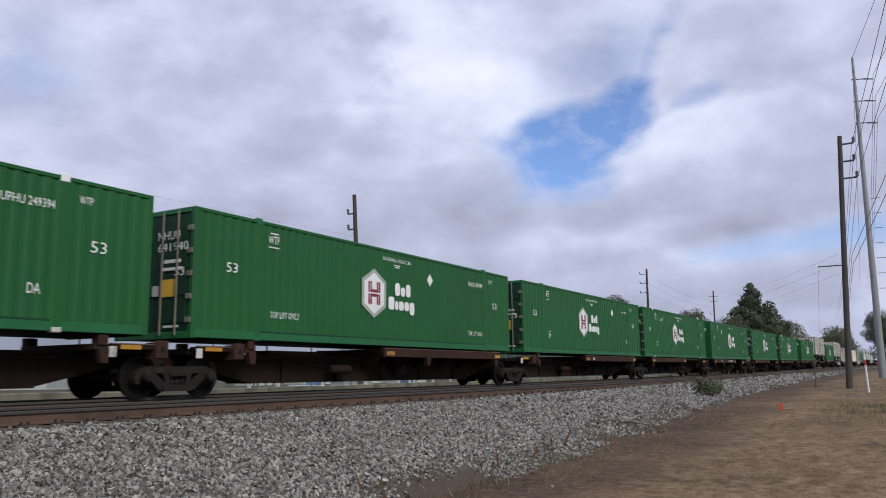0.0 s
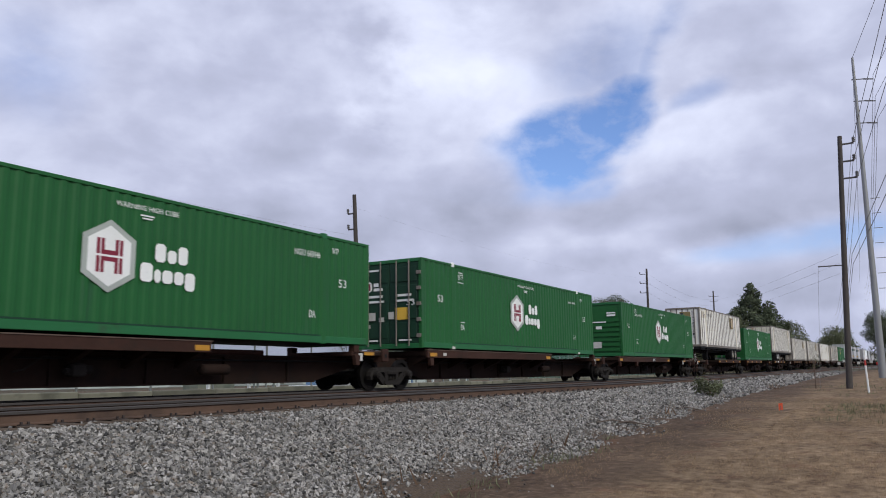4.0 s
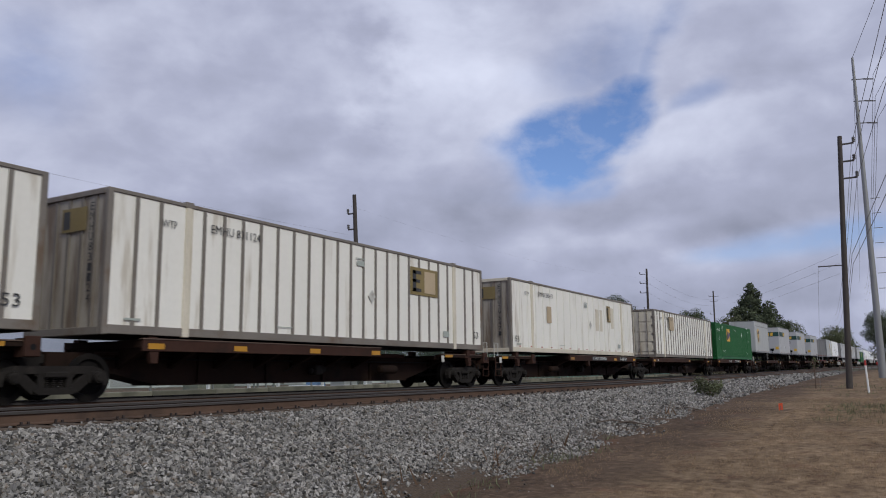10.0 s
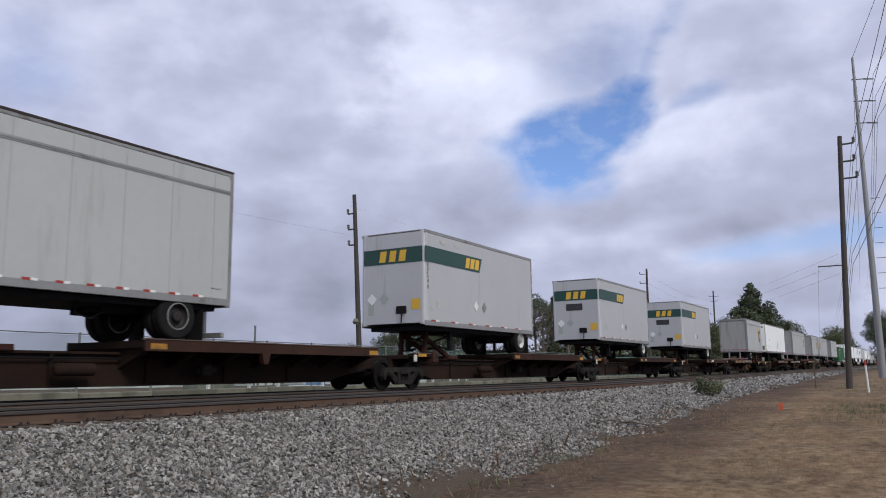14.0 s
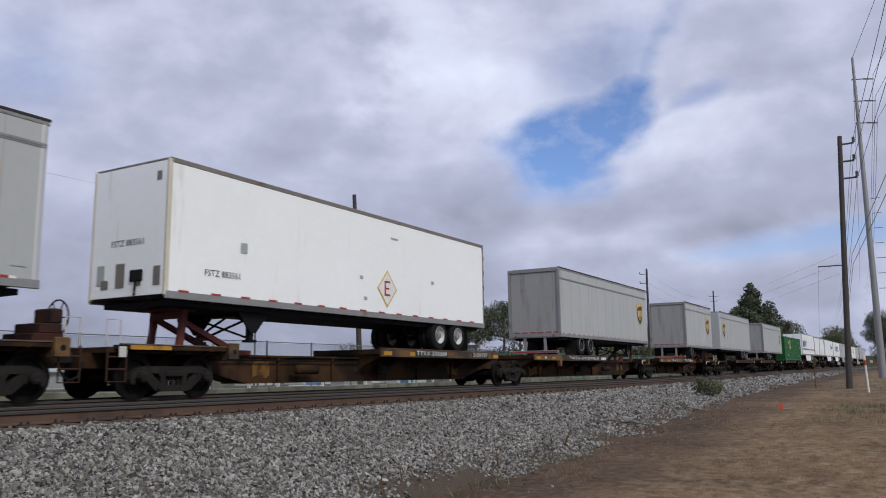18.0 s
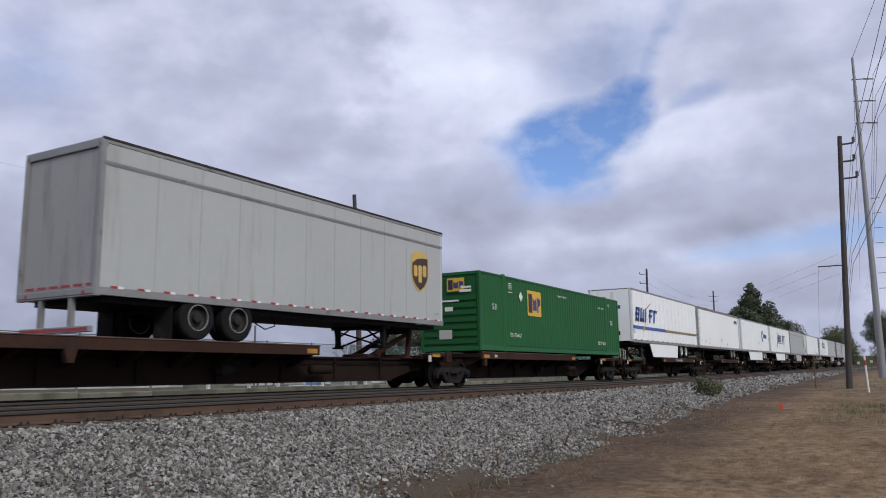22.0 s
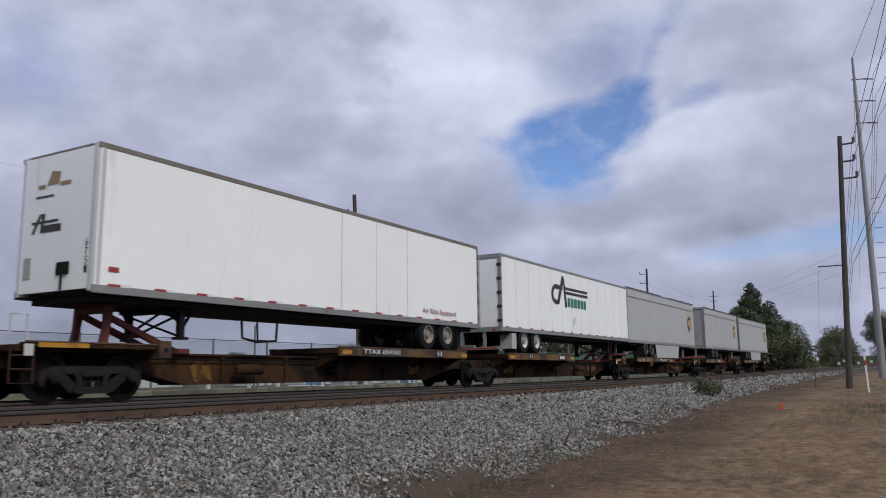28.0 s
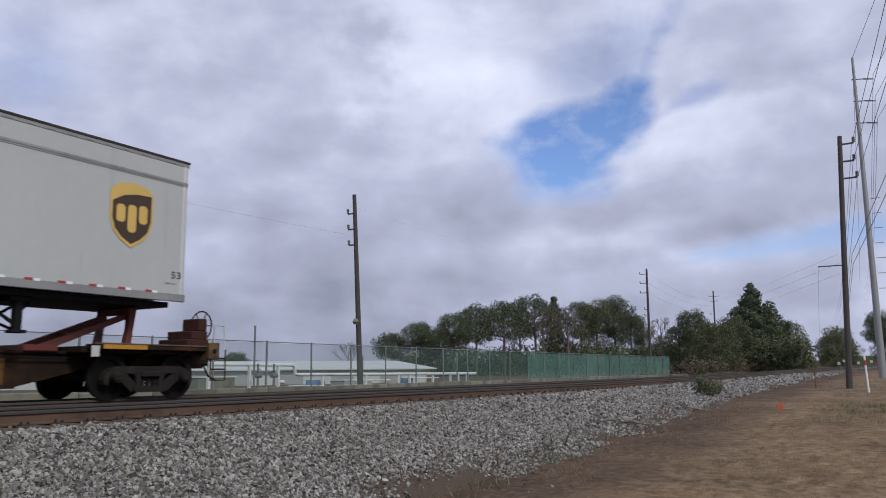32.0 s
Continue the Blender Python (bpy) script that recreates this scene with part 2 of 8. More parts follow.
M["rim_rust"] = material("rust_stained_tan_rim", (0.33, 0.27, 0.19), 0.6, vary=0.25, scale=5, dirt=(0.12, 0.06, 0.03), dirt_amount=0.6, dirt_scale=4)
M["rim_dark"] = material("dark_grimy_rim", (0.025, 0.023, 0.022), 0.6, vary=0.25, scale=5, dirt=(0.16, 0.1, 0.08), dirt_amount=0.3, spec=0.15)
M["brown"] = material("oxide_brown_car_steel", (0.021, 0.0118, 0.0088), 0.85, vary=0.4, scale=1.3, dirt=(0.013, 0.0095, 0.008), dirt_amount=0.6, dirt_scale=1.3, bump=0.15, spec=0.12)
M["brown_sill"] = material("faded_maroon_sill_paint", (0.044, 0.022, 0.0165), 0.8, vary=0.35, scale=1.5, dirt=(0.03, 0.019, 0.015), dirt_amount=0.55, dirt_scale=1.6, spec=0.12)
M["yellow_spine"] = material("grimy_yellow_brown_spine", (0.052, 0.026, 0.0125), 0.8, vary=0.4, scale=1.0, dirt=(0.018, 0.012, 0.009), dirt_amount=0.85, dirt_scale=0.9, bump=0.15, spec=0.12)
M["yellow_sill"] = material("yellow_deck_edge_paint", (0.135, 0.068, 0.018), 0.7, vary=0.35, scale=1.2, dirt=(0.03, 0.018, 0.011), dirt_amount=0.8, dirt_scale=1.3)
M["deck_rim"] = material("worn_tan_deck_rim", (0.10, 0.066, 0.05), 0.8, vary=0.3, scale=1.5, dirt=(0.06, 0.035, 0.025), dirt_amount=0.5)
M["old_yellow"] = material("flaking_yellow_paint", (0.15, 0.075, 0.016), 0.75, vary=0.35, scale=1.6, dirt=(0.05, 0.028, 0.014), dirt_amount=0.75, dirt_scale=3.0, spec=0.2)
M["reflector"] = material("yellow_reflector_strip", (0.42, 0.20, 0.014), 0.55, vary=0.15, scale=2, dirt=(0.16, 0.08, 0.025), dirt_amount=0.45)
M["plate_white"] = material("dirty_white_plate", (0.48, 0.47, 0.44), 0.6, vary=0.15, scale=3, dirt=(0.18, 0.15, 0.12), dirt_amount=0.45)
M["black_patch"] = material("black_stencil_patch", (0.015, 0.014, 0.014), 0.7, vary=0.2)
M["truck"] = material("dusty_cast_steel", (0.020, 0.0175, 0.016), 0.85, vary=0.4, scale=3, dirt=(0.036, 0.031, 0.027), dirt_amount=0.5, dirt_scale=2.0, bump=0.2, spec=0.12)
M["wheel"] = material("greasy_dark_wheel_steel", (0.0075, 0.0065, 0.006), 0.75, vary=0.35, scale=3, dirt=(0.018, 0.014, 0.011), dirt_amount=0.5, spec=0.12)
M["hitch_red"] = material("dull_red_hitch_paint", (0.115, 0.024, 0.017), 0.7, vary=0.3, scale=2, dirt=(0.05, 0.03, 0.025), dirt_amount=0.5)
M["hitch_dark"] = material("rusty_dark_hitch", (0.045, 0.019, 0.015), 0.75, vary=0.3, scale=2, dirt=(0.018, 0.015, 0.013), dirt_amount=0.5, spec=0.12)
M["rail_side"] = material("rusty_rail_side", (0.098, 0.062, 0.045), 0.9, vary=0.25, scale=1.2, dirt=(0.062, 0.042, 0.033), dirt_amount=0.55, dirt_scale=0.8, spec=0.15)
M["rail_head"] = material("polished_rail_head", (0.062, 0.055, 0.051), 0.6, metal=0.2, spec=0.2, vary=0.1, scale=1.0)
M["rail_dark"] = material("dark_rail_edge", (0.045, 0.036, 0.033), 0.7, vary=0.2, spec=0.12)
M["tie"] = material("weathered_timber_tie", (0.10, 0.075, 0.058), 0.9, vary=0.35, scale=3, dirt=(0.05, 0.035, 0.028), dirt_amount=0.5, bump=0.4, spec=0.12)
M["stone"] = material("grey_crushed_stone", (0.185, 0.175, 0.162), 0.75, vary=0.3, scale=6, dirt=(0.17, 0.13, 0.095), dirt_amount=0.5, dirt_scale=9.0, island=0.9)
M["concrete"] = material("weathered_concrete", (0.15, 0.146, 0.112), 0.9, vary=0.25, scale=0.8, dirt=(0.085, 0.085, 0.065), dirt_amount=0.55, dirt_scale=0.8, random_tint=0.3)
M["post"] = material("dark_galvanised_post", (0.16, 0.17, 0.165), 0.6, metal=0.3, vary=0.2)
M["pole_wood"] = material("brown_creosoted_pole", (0.054, 0.045, 0.041), 0.85, vary=0.35, scale=2, dirt=(0.12, 0.095, 0.08), dirt_amount=0.35, streak=True, bump=0.3)
M["pole_steel"] = material("galvanised_steel_pole", (0.25, 0.255, 0.26), 0.55, metal=0.3, vary=0.12, scale=1)
M["wire"] = material("dull_wire", (0.16, 0.16, 0.175), 0.6, vary=0.1)
M["insulator"] = material("grey_insulator", (0.09, 0.085, 0.085), 0.5, vary=0.15)
M["brush"] = material("olive_brown_dead_brush", (0.10, 0.088, 0.058), 0.95, vary=0.3, scale=1.5, island=0.35, spec=0.1)
M["bark"] = material("grey_brown_bark", (0.085, 0.065, 0.052), 0.9, vary=0.3, scale=2, bump=0.4)
M["twig"] = material("bare_winter_twigs", (0.125, 0.103, 0.085), 0.9, vary=0.25, scale=2, spec=0.1)
# tree leaf colours are lightened to carry the haze of distance
M["pine"] = material("hazy_pine_needles", (0.075, 0.09, 0.055), 0.95, vary=0.3, scale=0.6, island=0.25, spec=0.1)
M["leaf"] = material("hazy_olive_leaves", (0.095, 0.105, 0.06), 0.95, vary=0.3, scale=0.6, island=0.25, spec=0.1)
M["bush"] = material("dusty_green_bush_leaves", (0.085, 0.095, 0.045), 0.8, vary=0.35, scale=2, island=0.45)
M["weed"] = material("dry_brown_weed", (0.15, 0.095, 0.06), 0.9, vary=0.3, scale=3, island=0.4)
M["straw"] = material("dry_straw_grass", (0.30, 0.212, 0.13), 0.9, vary=0.25, scale=2, island=0.45, spec=0.1)
M["tuft"] = material("faded_green_grass", (0.115, 0.12, 0.06), 0.85, vary=0.3, scale=2, island=0.45)
M["bldg_white"] = material("white_metal_building", (0.47, 0.51, 0.49), 0.6, vary=0.06, scale=0.3, dirt=(0.45, 0.47, 0.45), dirt_amount=0.3, streak=True)
M["bldg_grey"] = material("grey_building_wall", (0.30, 0.31, 0.31), 0.8, vary=0.12, scale=0.4)
M["pipe_white"] = material("white_pipe_paint", (0.66, 0.68, 0.68), 0.5, vary=0.08, scale=1)
M["blue"] = material("blue_drum_plastic", (0.10, 0.19, 0.36), 0.5, vary=0.12)
M["orange"] = material("fluorescent_orange_flag", (0.85, 0.13, 0.05), 0.7, vary=0.1)
M["sign_white"] = material("white_marker_paint", (0.70, 0.70, 0.68), 0.6, vary=0.1, dirt=(0.4, 0.38, 0.33), dirt_amount=0.35)
M["sign_red"] = material("red_sign_paint", (0.42, 0.04, 0.035), 0.6, vary=0.15)
M["text_white"] = material("white_stencil_paint", (0.74, 0.75, 0.73), 0.6, vary=0.08, dirt=(0.42, 0.44, 0.42), dirt_amount=0.25, dirt_scale=5)
M["text_dark"] = material("black_stencil_paint", (0.03, 0.03, 0.032), 0.6, vary=0.15, dirt=(0.15, 0.14, 0.13), dirt_amount=0.3, dirt_scale=5)
M["maroon"] = material("maroon_emblem_paint", (0.19, 0.010, 0.030), 0.6, vary=0.1)
M["emblem_grey"] = material("grey_emblem_border", (0.34, 0.37, 0.34), 0.6, vary=0.1)
M["sign_yellow"] = material("yellow_emblem_panel", (0.66, 0.40, 0.045), 0.6, vary=0.08, dirt=(0.45, 0.28, 0.06), dirt_amount=0.3)
M["tan_patch"] = material("faded_tan_patch", (0.42, 0.33, 0.22), 0.7, vary=0.15, scale=2)
M["olive_patch"] = material("faded_olive_patch", (0.20, 0.15, 0.06), 0.7, vary=0.2, scale=2)
M["navy"] = material("dark_blue_emblem", (0.055, 0.05, 0.17), 0.6, vary=0.1)
M["shield_brown"] = material("dark_brown_shield", (0.045, 0.024, 0.012), 0.5, vary=0.1)
M["shield_gold"] = material("gold_shield", (0.58, 0.38, 0.10), 0.5, vary=0.1)
M["band_green"] = material("dark_teal_band", (0.012, 0.055, 0.045), 0.5, vary=0.1)
M["royal"] = material("royal_blue_emblem", (0.035, 0.09, 0.34), 0.5, vary=0.1)
M["sky_blue"] = material("light_blue_emblem", (0.10, 0.34, 0.52), 0.5, vary=0.1)
M["emerald"] = material("emerald_lettering", (0.012, 0.17, 0.085), 0.5, vary=0.1)
M["tape_red"] = material("red_marker_tape", (0.32, 0.032, 0.028), 0.5, vary=0.15)
M["tape_white"] = material("white_marker_tape", (0.72, 0.72, 0.70), 0.5, vary=0.08)
M["bronze"] = material("bronze_stripe", (0.26, 0.19, 0.09), 0.5, vary=0.1)


def cloth_material(name, cover, color):
    """Open-weave green screen cloth: part cloth, part gaps."""
    m = material(name, color, 0.8, vary=0.2, scale=0.5, random_tint=0.12)
    nt = m.node_tree
    b, out = nt.nodes["Principled BSDF"], nt.nodes["Material Output"]
    t, mx = nt.nodes.new("ShaderNodeBsdfTransparent"), nt.nodes.new("ShaderNodeMixShader")
    mx.inputs[0].default_value = cover
    nt.links.new(t.outputs[0], mx.inputs[1])
    nt.links.new(b.outputs[0], mx.inputs[2])
    nt.links.new(mx.outputs[0], out.inputs[0])
    return m


M["cloth"] = cloth_material("green_windscreen_cloth", 0.66, (0.075, 0.17, 0.14))
# view angle set into the cover: cloth seen squarely shows more gaps
M["cloth_mid"] = cloth_material("mid_cover_windscreen_cloth", 0.36, (0.075, 0.15, 0.125))
M["cloth_thin"] = cloth_material("low_cover_windscreen_cloth", 0.3, (0.09, 0.14, 0.125))


def ground_material():
    """Trampled dry grass with reddish bare earth, a darker wheel-worn strip and gravelly patches."""
    m = bpy.data.materials.new("dry_grass_and_earth")
    m.use_nodes = True
    nt = m.node_tree
    N, link = nt.nodes.new, nt.links.new
    b = nt.nodes["Principled BSDF"]
    b.inputs["Roughness"].default_value = 0.95
    b.inputs["Specular IOR Level"].default_value = 0.15
    pos = N("ShaderNodeNewGeometry").outputs["Position"]

    def tex(scale, detail, stretch=(1, 1, 1)):
        mp = N("ShaderNodeMapping")
        mp.inputs["Scale"].default_value = stretch
        link(pos, mp.inputs[0])
        n = N("ShaderNodeTexNoise")
        n.inputs["Scale"].default_value, n.inputs["Detail"].default_value, n.inputs["Roughness"].default_value = scale, detail, 0.65
        link(mp.outputs[0], n.inputs["Vector"])
        return n.outputs["Fac"]

    def ramp(fac, stops):
        r = N("ShaderNodeValToRGB")
        link(fac, r.inputs[0])
        els = r.color_ramp.elements
        while len(els) < len(stops):
            els.new(0.5)
        for el, (p, c) in zip(els, stops):
            el.position, el.color = p, (*c, 1)
        return r.outputs[0]

    def mixed(fac, a, c):
        mx = N("ShaderNodeMix")
        mx.data_type = "RGBA"
        link(fac, mx.inputs["Factor"])
        link(a, mx.inputs[6])
        link(c, mx.inputs[7])
        return mx.outputs[2]

    straw = ramp(tex(4.5, 10), [(0.34, (0.10, 0.064, 0.040)), (0.5, (0.195, 0.133, 0.080)), (0.66, (0.295, 0.212, 0.134))])
    earth = ramp(tex(6.0, 10), [(0.32, (0.055, 0.038, 0.027)), (0.52, (0.105, 0.07, 0.047)), (0.7, (0.185, 0.128, 0.088))])
    sep = N("ShaderNodeSeparateXYZ")
    link(pos, sep.inputs[0])
    band = N("ShaderNodeMath")
    band.operation = "MULTIPLY_ADD"
    link(tex(0.55, 6, (0.35, 1, 1)), band.inputs[0])
    band.inputs[1].default_value = 4.2
    link(sep.outputs["Y"], band.inputs[2])
    rr = N("ShaderNodeMapRange")
    rr.interpolation_type = "SMOOTHSTEP"
    link(band.outputs[0], rr.inputs["Value"])
    rr.inputs["From Min"].default_value, rr.inputs["From Max"].default_value = 5.2, 7.4
    c1 = mixed(rr.outputs["Result"], straw, earth)
    red = N("ShaderNodeMapRange")
    red.interpolation_type = "SMOOTHSTEP"
    link(tex(0.9, 7), red.inputs["Value"])
    red.inputs["From Min"].default_value, red.inputs["From Max"].default_value = 0.55, 0.72
    red.inputs["To Max"].default_value = 0.8
    clay = ramp(tex(5.0, 6), [(0.3, (0.115, 0.058, 0.036)), (0.7, (0.185, 0.10, 0.062))])
    c2 = mixed(red.outputs["Result"], c1, clay)
    patch = N("ShaderNodeMapRange")
    link(tex(0.5, 8), patch.inputs["Value"])
    patch.inputs["From Min"].default_value, patch.inputs["From Max"].default_value = 0.32, 0.68
    patch.inputs["To Min"].default_value, patch.inputs["To Max"].default_value = 0.6, 1.22
    shade = N("ShaderNodeVectorMath")
    shade.operation = "SCALE"
    link(c2, shade.inputs[0])
    link(patch.outputs["Result"], shade.inputs["Scale"])
    link(shade.outputs[0], b.inputs["Base Color"])
    bp = N("ShaderNodeBump")
    bp.inputs["Strength"].default_value, bp.inputs["Distance"].default_value = 0.7, 0.05
    link(tex(30.0, 10), bp.inputs["Height"])
    link(bp.outputs[0], b.inputs["Normal"])
    return m


def ballast_material():
    """Crushed stone seen from afar: many grey cells with dark joints, sooty in patches."""
    m = bpy.data.materials.new("crushed_stone_bed")
    m.use_nodes = True
    nt = m.node_tree
    N, link = nt.nodes.new, nt.links.new
    b = nt.nodes["Principled BSDF"]
    b.inputs["Roughness"].default_value = 0.95
    b.inputs["Specular IOR Level"].default_value = 0.2
    pos = N("ShaderNodeNewGeometry").outputs["Position"]
    v = N("ShaderNodeTexVoronoi")
    v.inputs["Scale"].default_value = 15.0
    link(pos, v.inputs["Vector"])
    sep = N("ShaderNodeSeparateColor")
    link(v.outputs["Color"], sep.inputs[0])
    r = N("ShaderNodeValToRGB")
    link(sep.outputs[0], r.inputs[0])
    for el, (p, c) in zip(r.color_ramp.elements, [(0.0, (0.036, 0.033, 0.030)), (1.0, (0.23, 0.22, 0.20))]):
        el.position, el.color = p, (*c, 1)
    n = N("ShaderNodeTexNoise")
    n.inputs["Scale"].default_value, n.inputs["Detail"].default_value = 0.8, 8
    link(pos, n.inputs["Vector"])
    rng = N("ShaderNodeMapRange")
    link(n.outputs["Fac"], rng.inputs["Value"])
    rng.inputs["From Min"].default_value, rng.inputs["From Max"].default_value = 0.3, 0.7
    rng.inputs["To Min"].default_value, rng.inputs["To Max"].default_value = 0.7, 1.1
    s = N("ShaderNodeVectorMath")
    s.operation = "SCALE"
    link(r.outputs[0], s.inputs[0])
    link(rng.outputs["Result"], s.inputs["Scale"])
    # soil washed into the foot of the slope
    sp = N("ShaderNodeSeparateXYZ")
    link(pos, sp.inputs[0])
    foot = N("ShaderNodeMath")
    foot.operation = "MULTIPLY_ADD"
    link(n.outputs["Fac"], foot.inputs[0])
    foot.inputs[1].default_value = 2.6
    link(sp.outputs["Y"], foot.inputs[2])
    fr = N("ShaderNodeMapRange")
    link(foot.outputs[0], fr.inputs["Value"])
    fr.inputs["From Min"].default_value, fr.inputs["From Max"].default_value = 9.0, 7.9
    mx = N("ShaderNodeMix")
    mx.data_type = "RGBA"
    link(fr.outputs["Result"], mx.inputs["Factor"])
    link(s.outputs[0], mx.inputs[6])
    mx.inputs[7].default_value = (0.082, 0.06, 0.044, 1)
    link(mx.outputs[2], b.inputs["Base Color"])
    bp = N("ShaderNodeBump")
    bp.invert = True
    bp.inputs["Strength"].default_value, bp.inputs["Distance"].default_value = 1.0, 0.04
    link(v.outputs["Distance"], bp.inputs["Height"])
    link(bp.outputs[0], b.inputs["Normal"])
    return m


M["ground"], M["ballast"] = ground_material(), ballast_material()


# ---- building blocks ----
class Geo:
    """Collects vertices and faces of one mesh."""

    def __init__(self):
        self.v, self.f = [], []

    def add(self, verts, faces):
        n = len(self.v)
        self.v += [tuple(p) for p in verts]
        self.f += [tuple(i + n for i in q) for q in faces]
        return self

    def box(self, x0, y0, z0, x1, y1, z1, bev=0.0):
        x0, x1, y0, y1, z0, z1 = min(x0, x1), max(x0, x1), min(y0, y1), max(y0, y1), min(z0, z1), max(z0, z1)
        if bev <= 0:
            v = [(x, y, z) for x in (x0, x1) for y in (y0, y1) for z in (z0, z1)]
            return self.add(v, [(0, 1, 3, 2), (4, 6, 7, 5), (0, 4, 5, 1), (2, 3, 7, 6), (0, 2, 6, 4), (1, 5, 7, 3)])
        b = min(bev, (x1 - x0) * 0.45, (y1 - y0) * 0.45, (z1 - z0) * 0.45)
        v = []
        for x, sx in ((x0, 1), (x1, -1)):
            for y, sy in ((y0, 1), (y1, -1)):
                for z, sz in ((z0, 1), (z1, -1)):
                    v += [(x, y + sy * b, z + sz * b), (x + sx * b, y, z + sz * b), (x + sx * b, y + sy * b, z)]
        k = lambda i, j, l, a: (i * 4 + j * 2 + l) * 3 + a
        f = []
        for i in (0, 1):
            f.append((k(i, 0, 0, 0), k(i, 0, 1, 0), k(i, 1, 1, 0), k(i, 1, 0, 0)))
            f.append((k(0, i, 0, 1), k(1, i, 0, 1), k(1, i, 1, 1), k(0, i, 1, 1)))
            f.append((k(0, 0, i, 2), k(0, 1, i, 2), k(1, 1, i, 2), k(1, 0, i, 2)))
            for j in (0, 1):
                f.append((k(i, j, 0, 0), k(i, j, 1, 0), k(i, j, 1, 1), k(i, j, 0, 1)))
                f.append((k(i, 0, j, 0), k(i, 1, j, 0), k(i, 1, j, 2), k(i, 0, j, 2)))
                f.append((k(0, i, j, 1), k(1, i, j, 1), k(1, i, j, 2), k(0, i, j, 2)))
                for l in (0, 1):
                    f.append((k(i, j, l, 0), k(i, j, l, 1), k(i, j, l, 2)))
        return self.add(v, f)

    def cyl(self, p, q, r0, r1=None, n=10, caps=True):
        r1 = r0 if r1 is None else r1
        p, q = Vector(p), Vector(q)
        d = (q - p).normalized()
        a = d.orthogonal().normalized()
        c = d.cross(a)
        v = []
        for o, r in ((p, r0), (q, r1)):
            v += [o + (a * math.cos(2 * math.pi * i / n) + c * math.sin(2 * math.pi * i / n)) * r for i in range(n)]
        f = [(i, (i + 1) % n, n + (i + 1) % n, n + i) for i in range(n)]
        if caps:
            f += [tuple(range(n - 1, -1, -1)), tuple(range(n, 2 * n))]
        return self.add(v, f)

    def rod(self, pts, r, n=6):
        """One bent round bar through the points."""
        pts = [Vector(p) for p in pts]
        rings, up = [], None
        for i, p in enumerate(pts):
            d = (pts[min(i + 1, len(pts) - 1)] - pts[max(i - 1, 0)]).normalized()
            if up is None:
                up = d.orthogonal().normalized()
            up = (up - d * up.dot(d)).normalized()
            c = d.cross(up)
            rings += [p + (up * math.cos(2 * math.pi * k / n) + c * math.sin(2 * math.pi * k / n)) * r for k in range(n)]
        m = len(pts)
        f = [(a * n + k, a * n + (k + 1) % n, (a + 1) * n + (k + 1) % n, (a + 1) * n + k) for a in range(m - 1) for k in range(n)]
        return self.add(rings, f + [tuple(range(n)), tuple(range((m - 1) * n + n - 1, (m - 1) * n - 1, -1))])

    def prism(self, poly, y0, y1):
        """A side profile of (x, z) points, drawn out from y0 to y1."""
        n = len(poly)
        v = [(x, y0, z) for x, z in poly] + [(x, y1, z) for x, z in poly]
        f = [tuple(range(n)), tuple(range(2 * n - 1, n - 1, -1))] + [(i, n + i, n + (i + 1) % n, (i + 1) % n) for i in range(n)]
        return self.add(v, f)

    def prism_x(self, poly, x0, x1):
        """A cross-section of (y, z) points, drawn out from x0 to x1."""
        n = len(poly)
        v = [(x0, y, z) for y, z in poly] + [(x1, y, z) for y, z in poly]
        f = [tuple(range(n)), tuple(range(2 * n - 1, n - 1, -1))] + [(i, n + i, n + (i + 1) % n, (i + 1) % n) for i in range(n)]
        return self.add(v, f)

    def lathe_y(self, prof, cx, cy, cz, n=20, caps=True):
        """Rings of (radius, y) turned about an axle along y."""
        m = len(prof)
        v = [(cx + r * math.cos(2 * math.pi * i / n), cy + y, cz + r * math.sin(2 * math.pi * i / n)) for r, y in prof for i in range(n)]
        f = [(a * n + i, a * n + (i + 1) % n, (a + 1) * n + (i + 1) % n, (a + 1) * n + i) for a in range(m - 1) for i in range(n)]
        return self.add(v, f + ([tuple(range(n)), tuple(range((m - 1) * n + n - 1, (m - 1) * n - 1, -1))] if caps else []))

    def mesh(self, name, smooth=False):
        me = bpy.data.meshes.new(name)
        me.from_pydata(self.v, [], self.f)
        bm = bmesh.new()
        bm.from_mesh(me)
        bmesh.ops.recalc_face_normals(bm, faces=bm.faces)
        bm.to_mesh(me)
        bm.free()
        if smooth:
            me.shade_smooth()
            me.set_sharp_from_angle(angle=radians(35))
        return me


def part(name, geo, mat, parent, label="", at=None, smooth=False):
    """Links a Geo or a ready mesh as one mesh object under a thing or a part."""
    me = geo.mesh(name, smooth) if isinstance(geo, Geo) else geo
    if not me.materials:
        me.materials.append(M[mat])
    ob = new(name, me)
    if parent:
        ob.parent = parent
    if at:
        ob.matrix_basis = at if isinstance(at, Matrix) else Matrix.Translation(at)
    return tagged(ob, label)


def thing(name, label, category, group="", at=(0, 0, 0), kind=""):
    ob = new(name)
    ob.empty_display_size = 0.3
    ob.location = at
    return tagged(ob, label, category, group, kind)


MESHES = {}


def shared(key, make):
    if key not in MESHES:
        MESHES[key] = make()
    return MESHES[key]


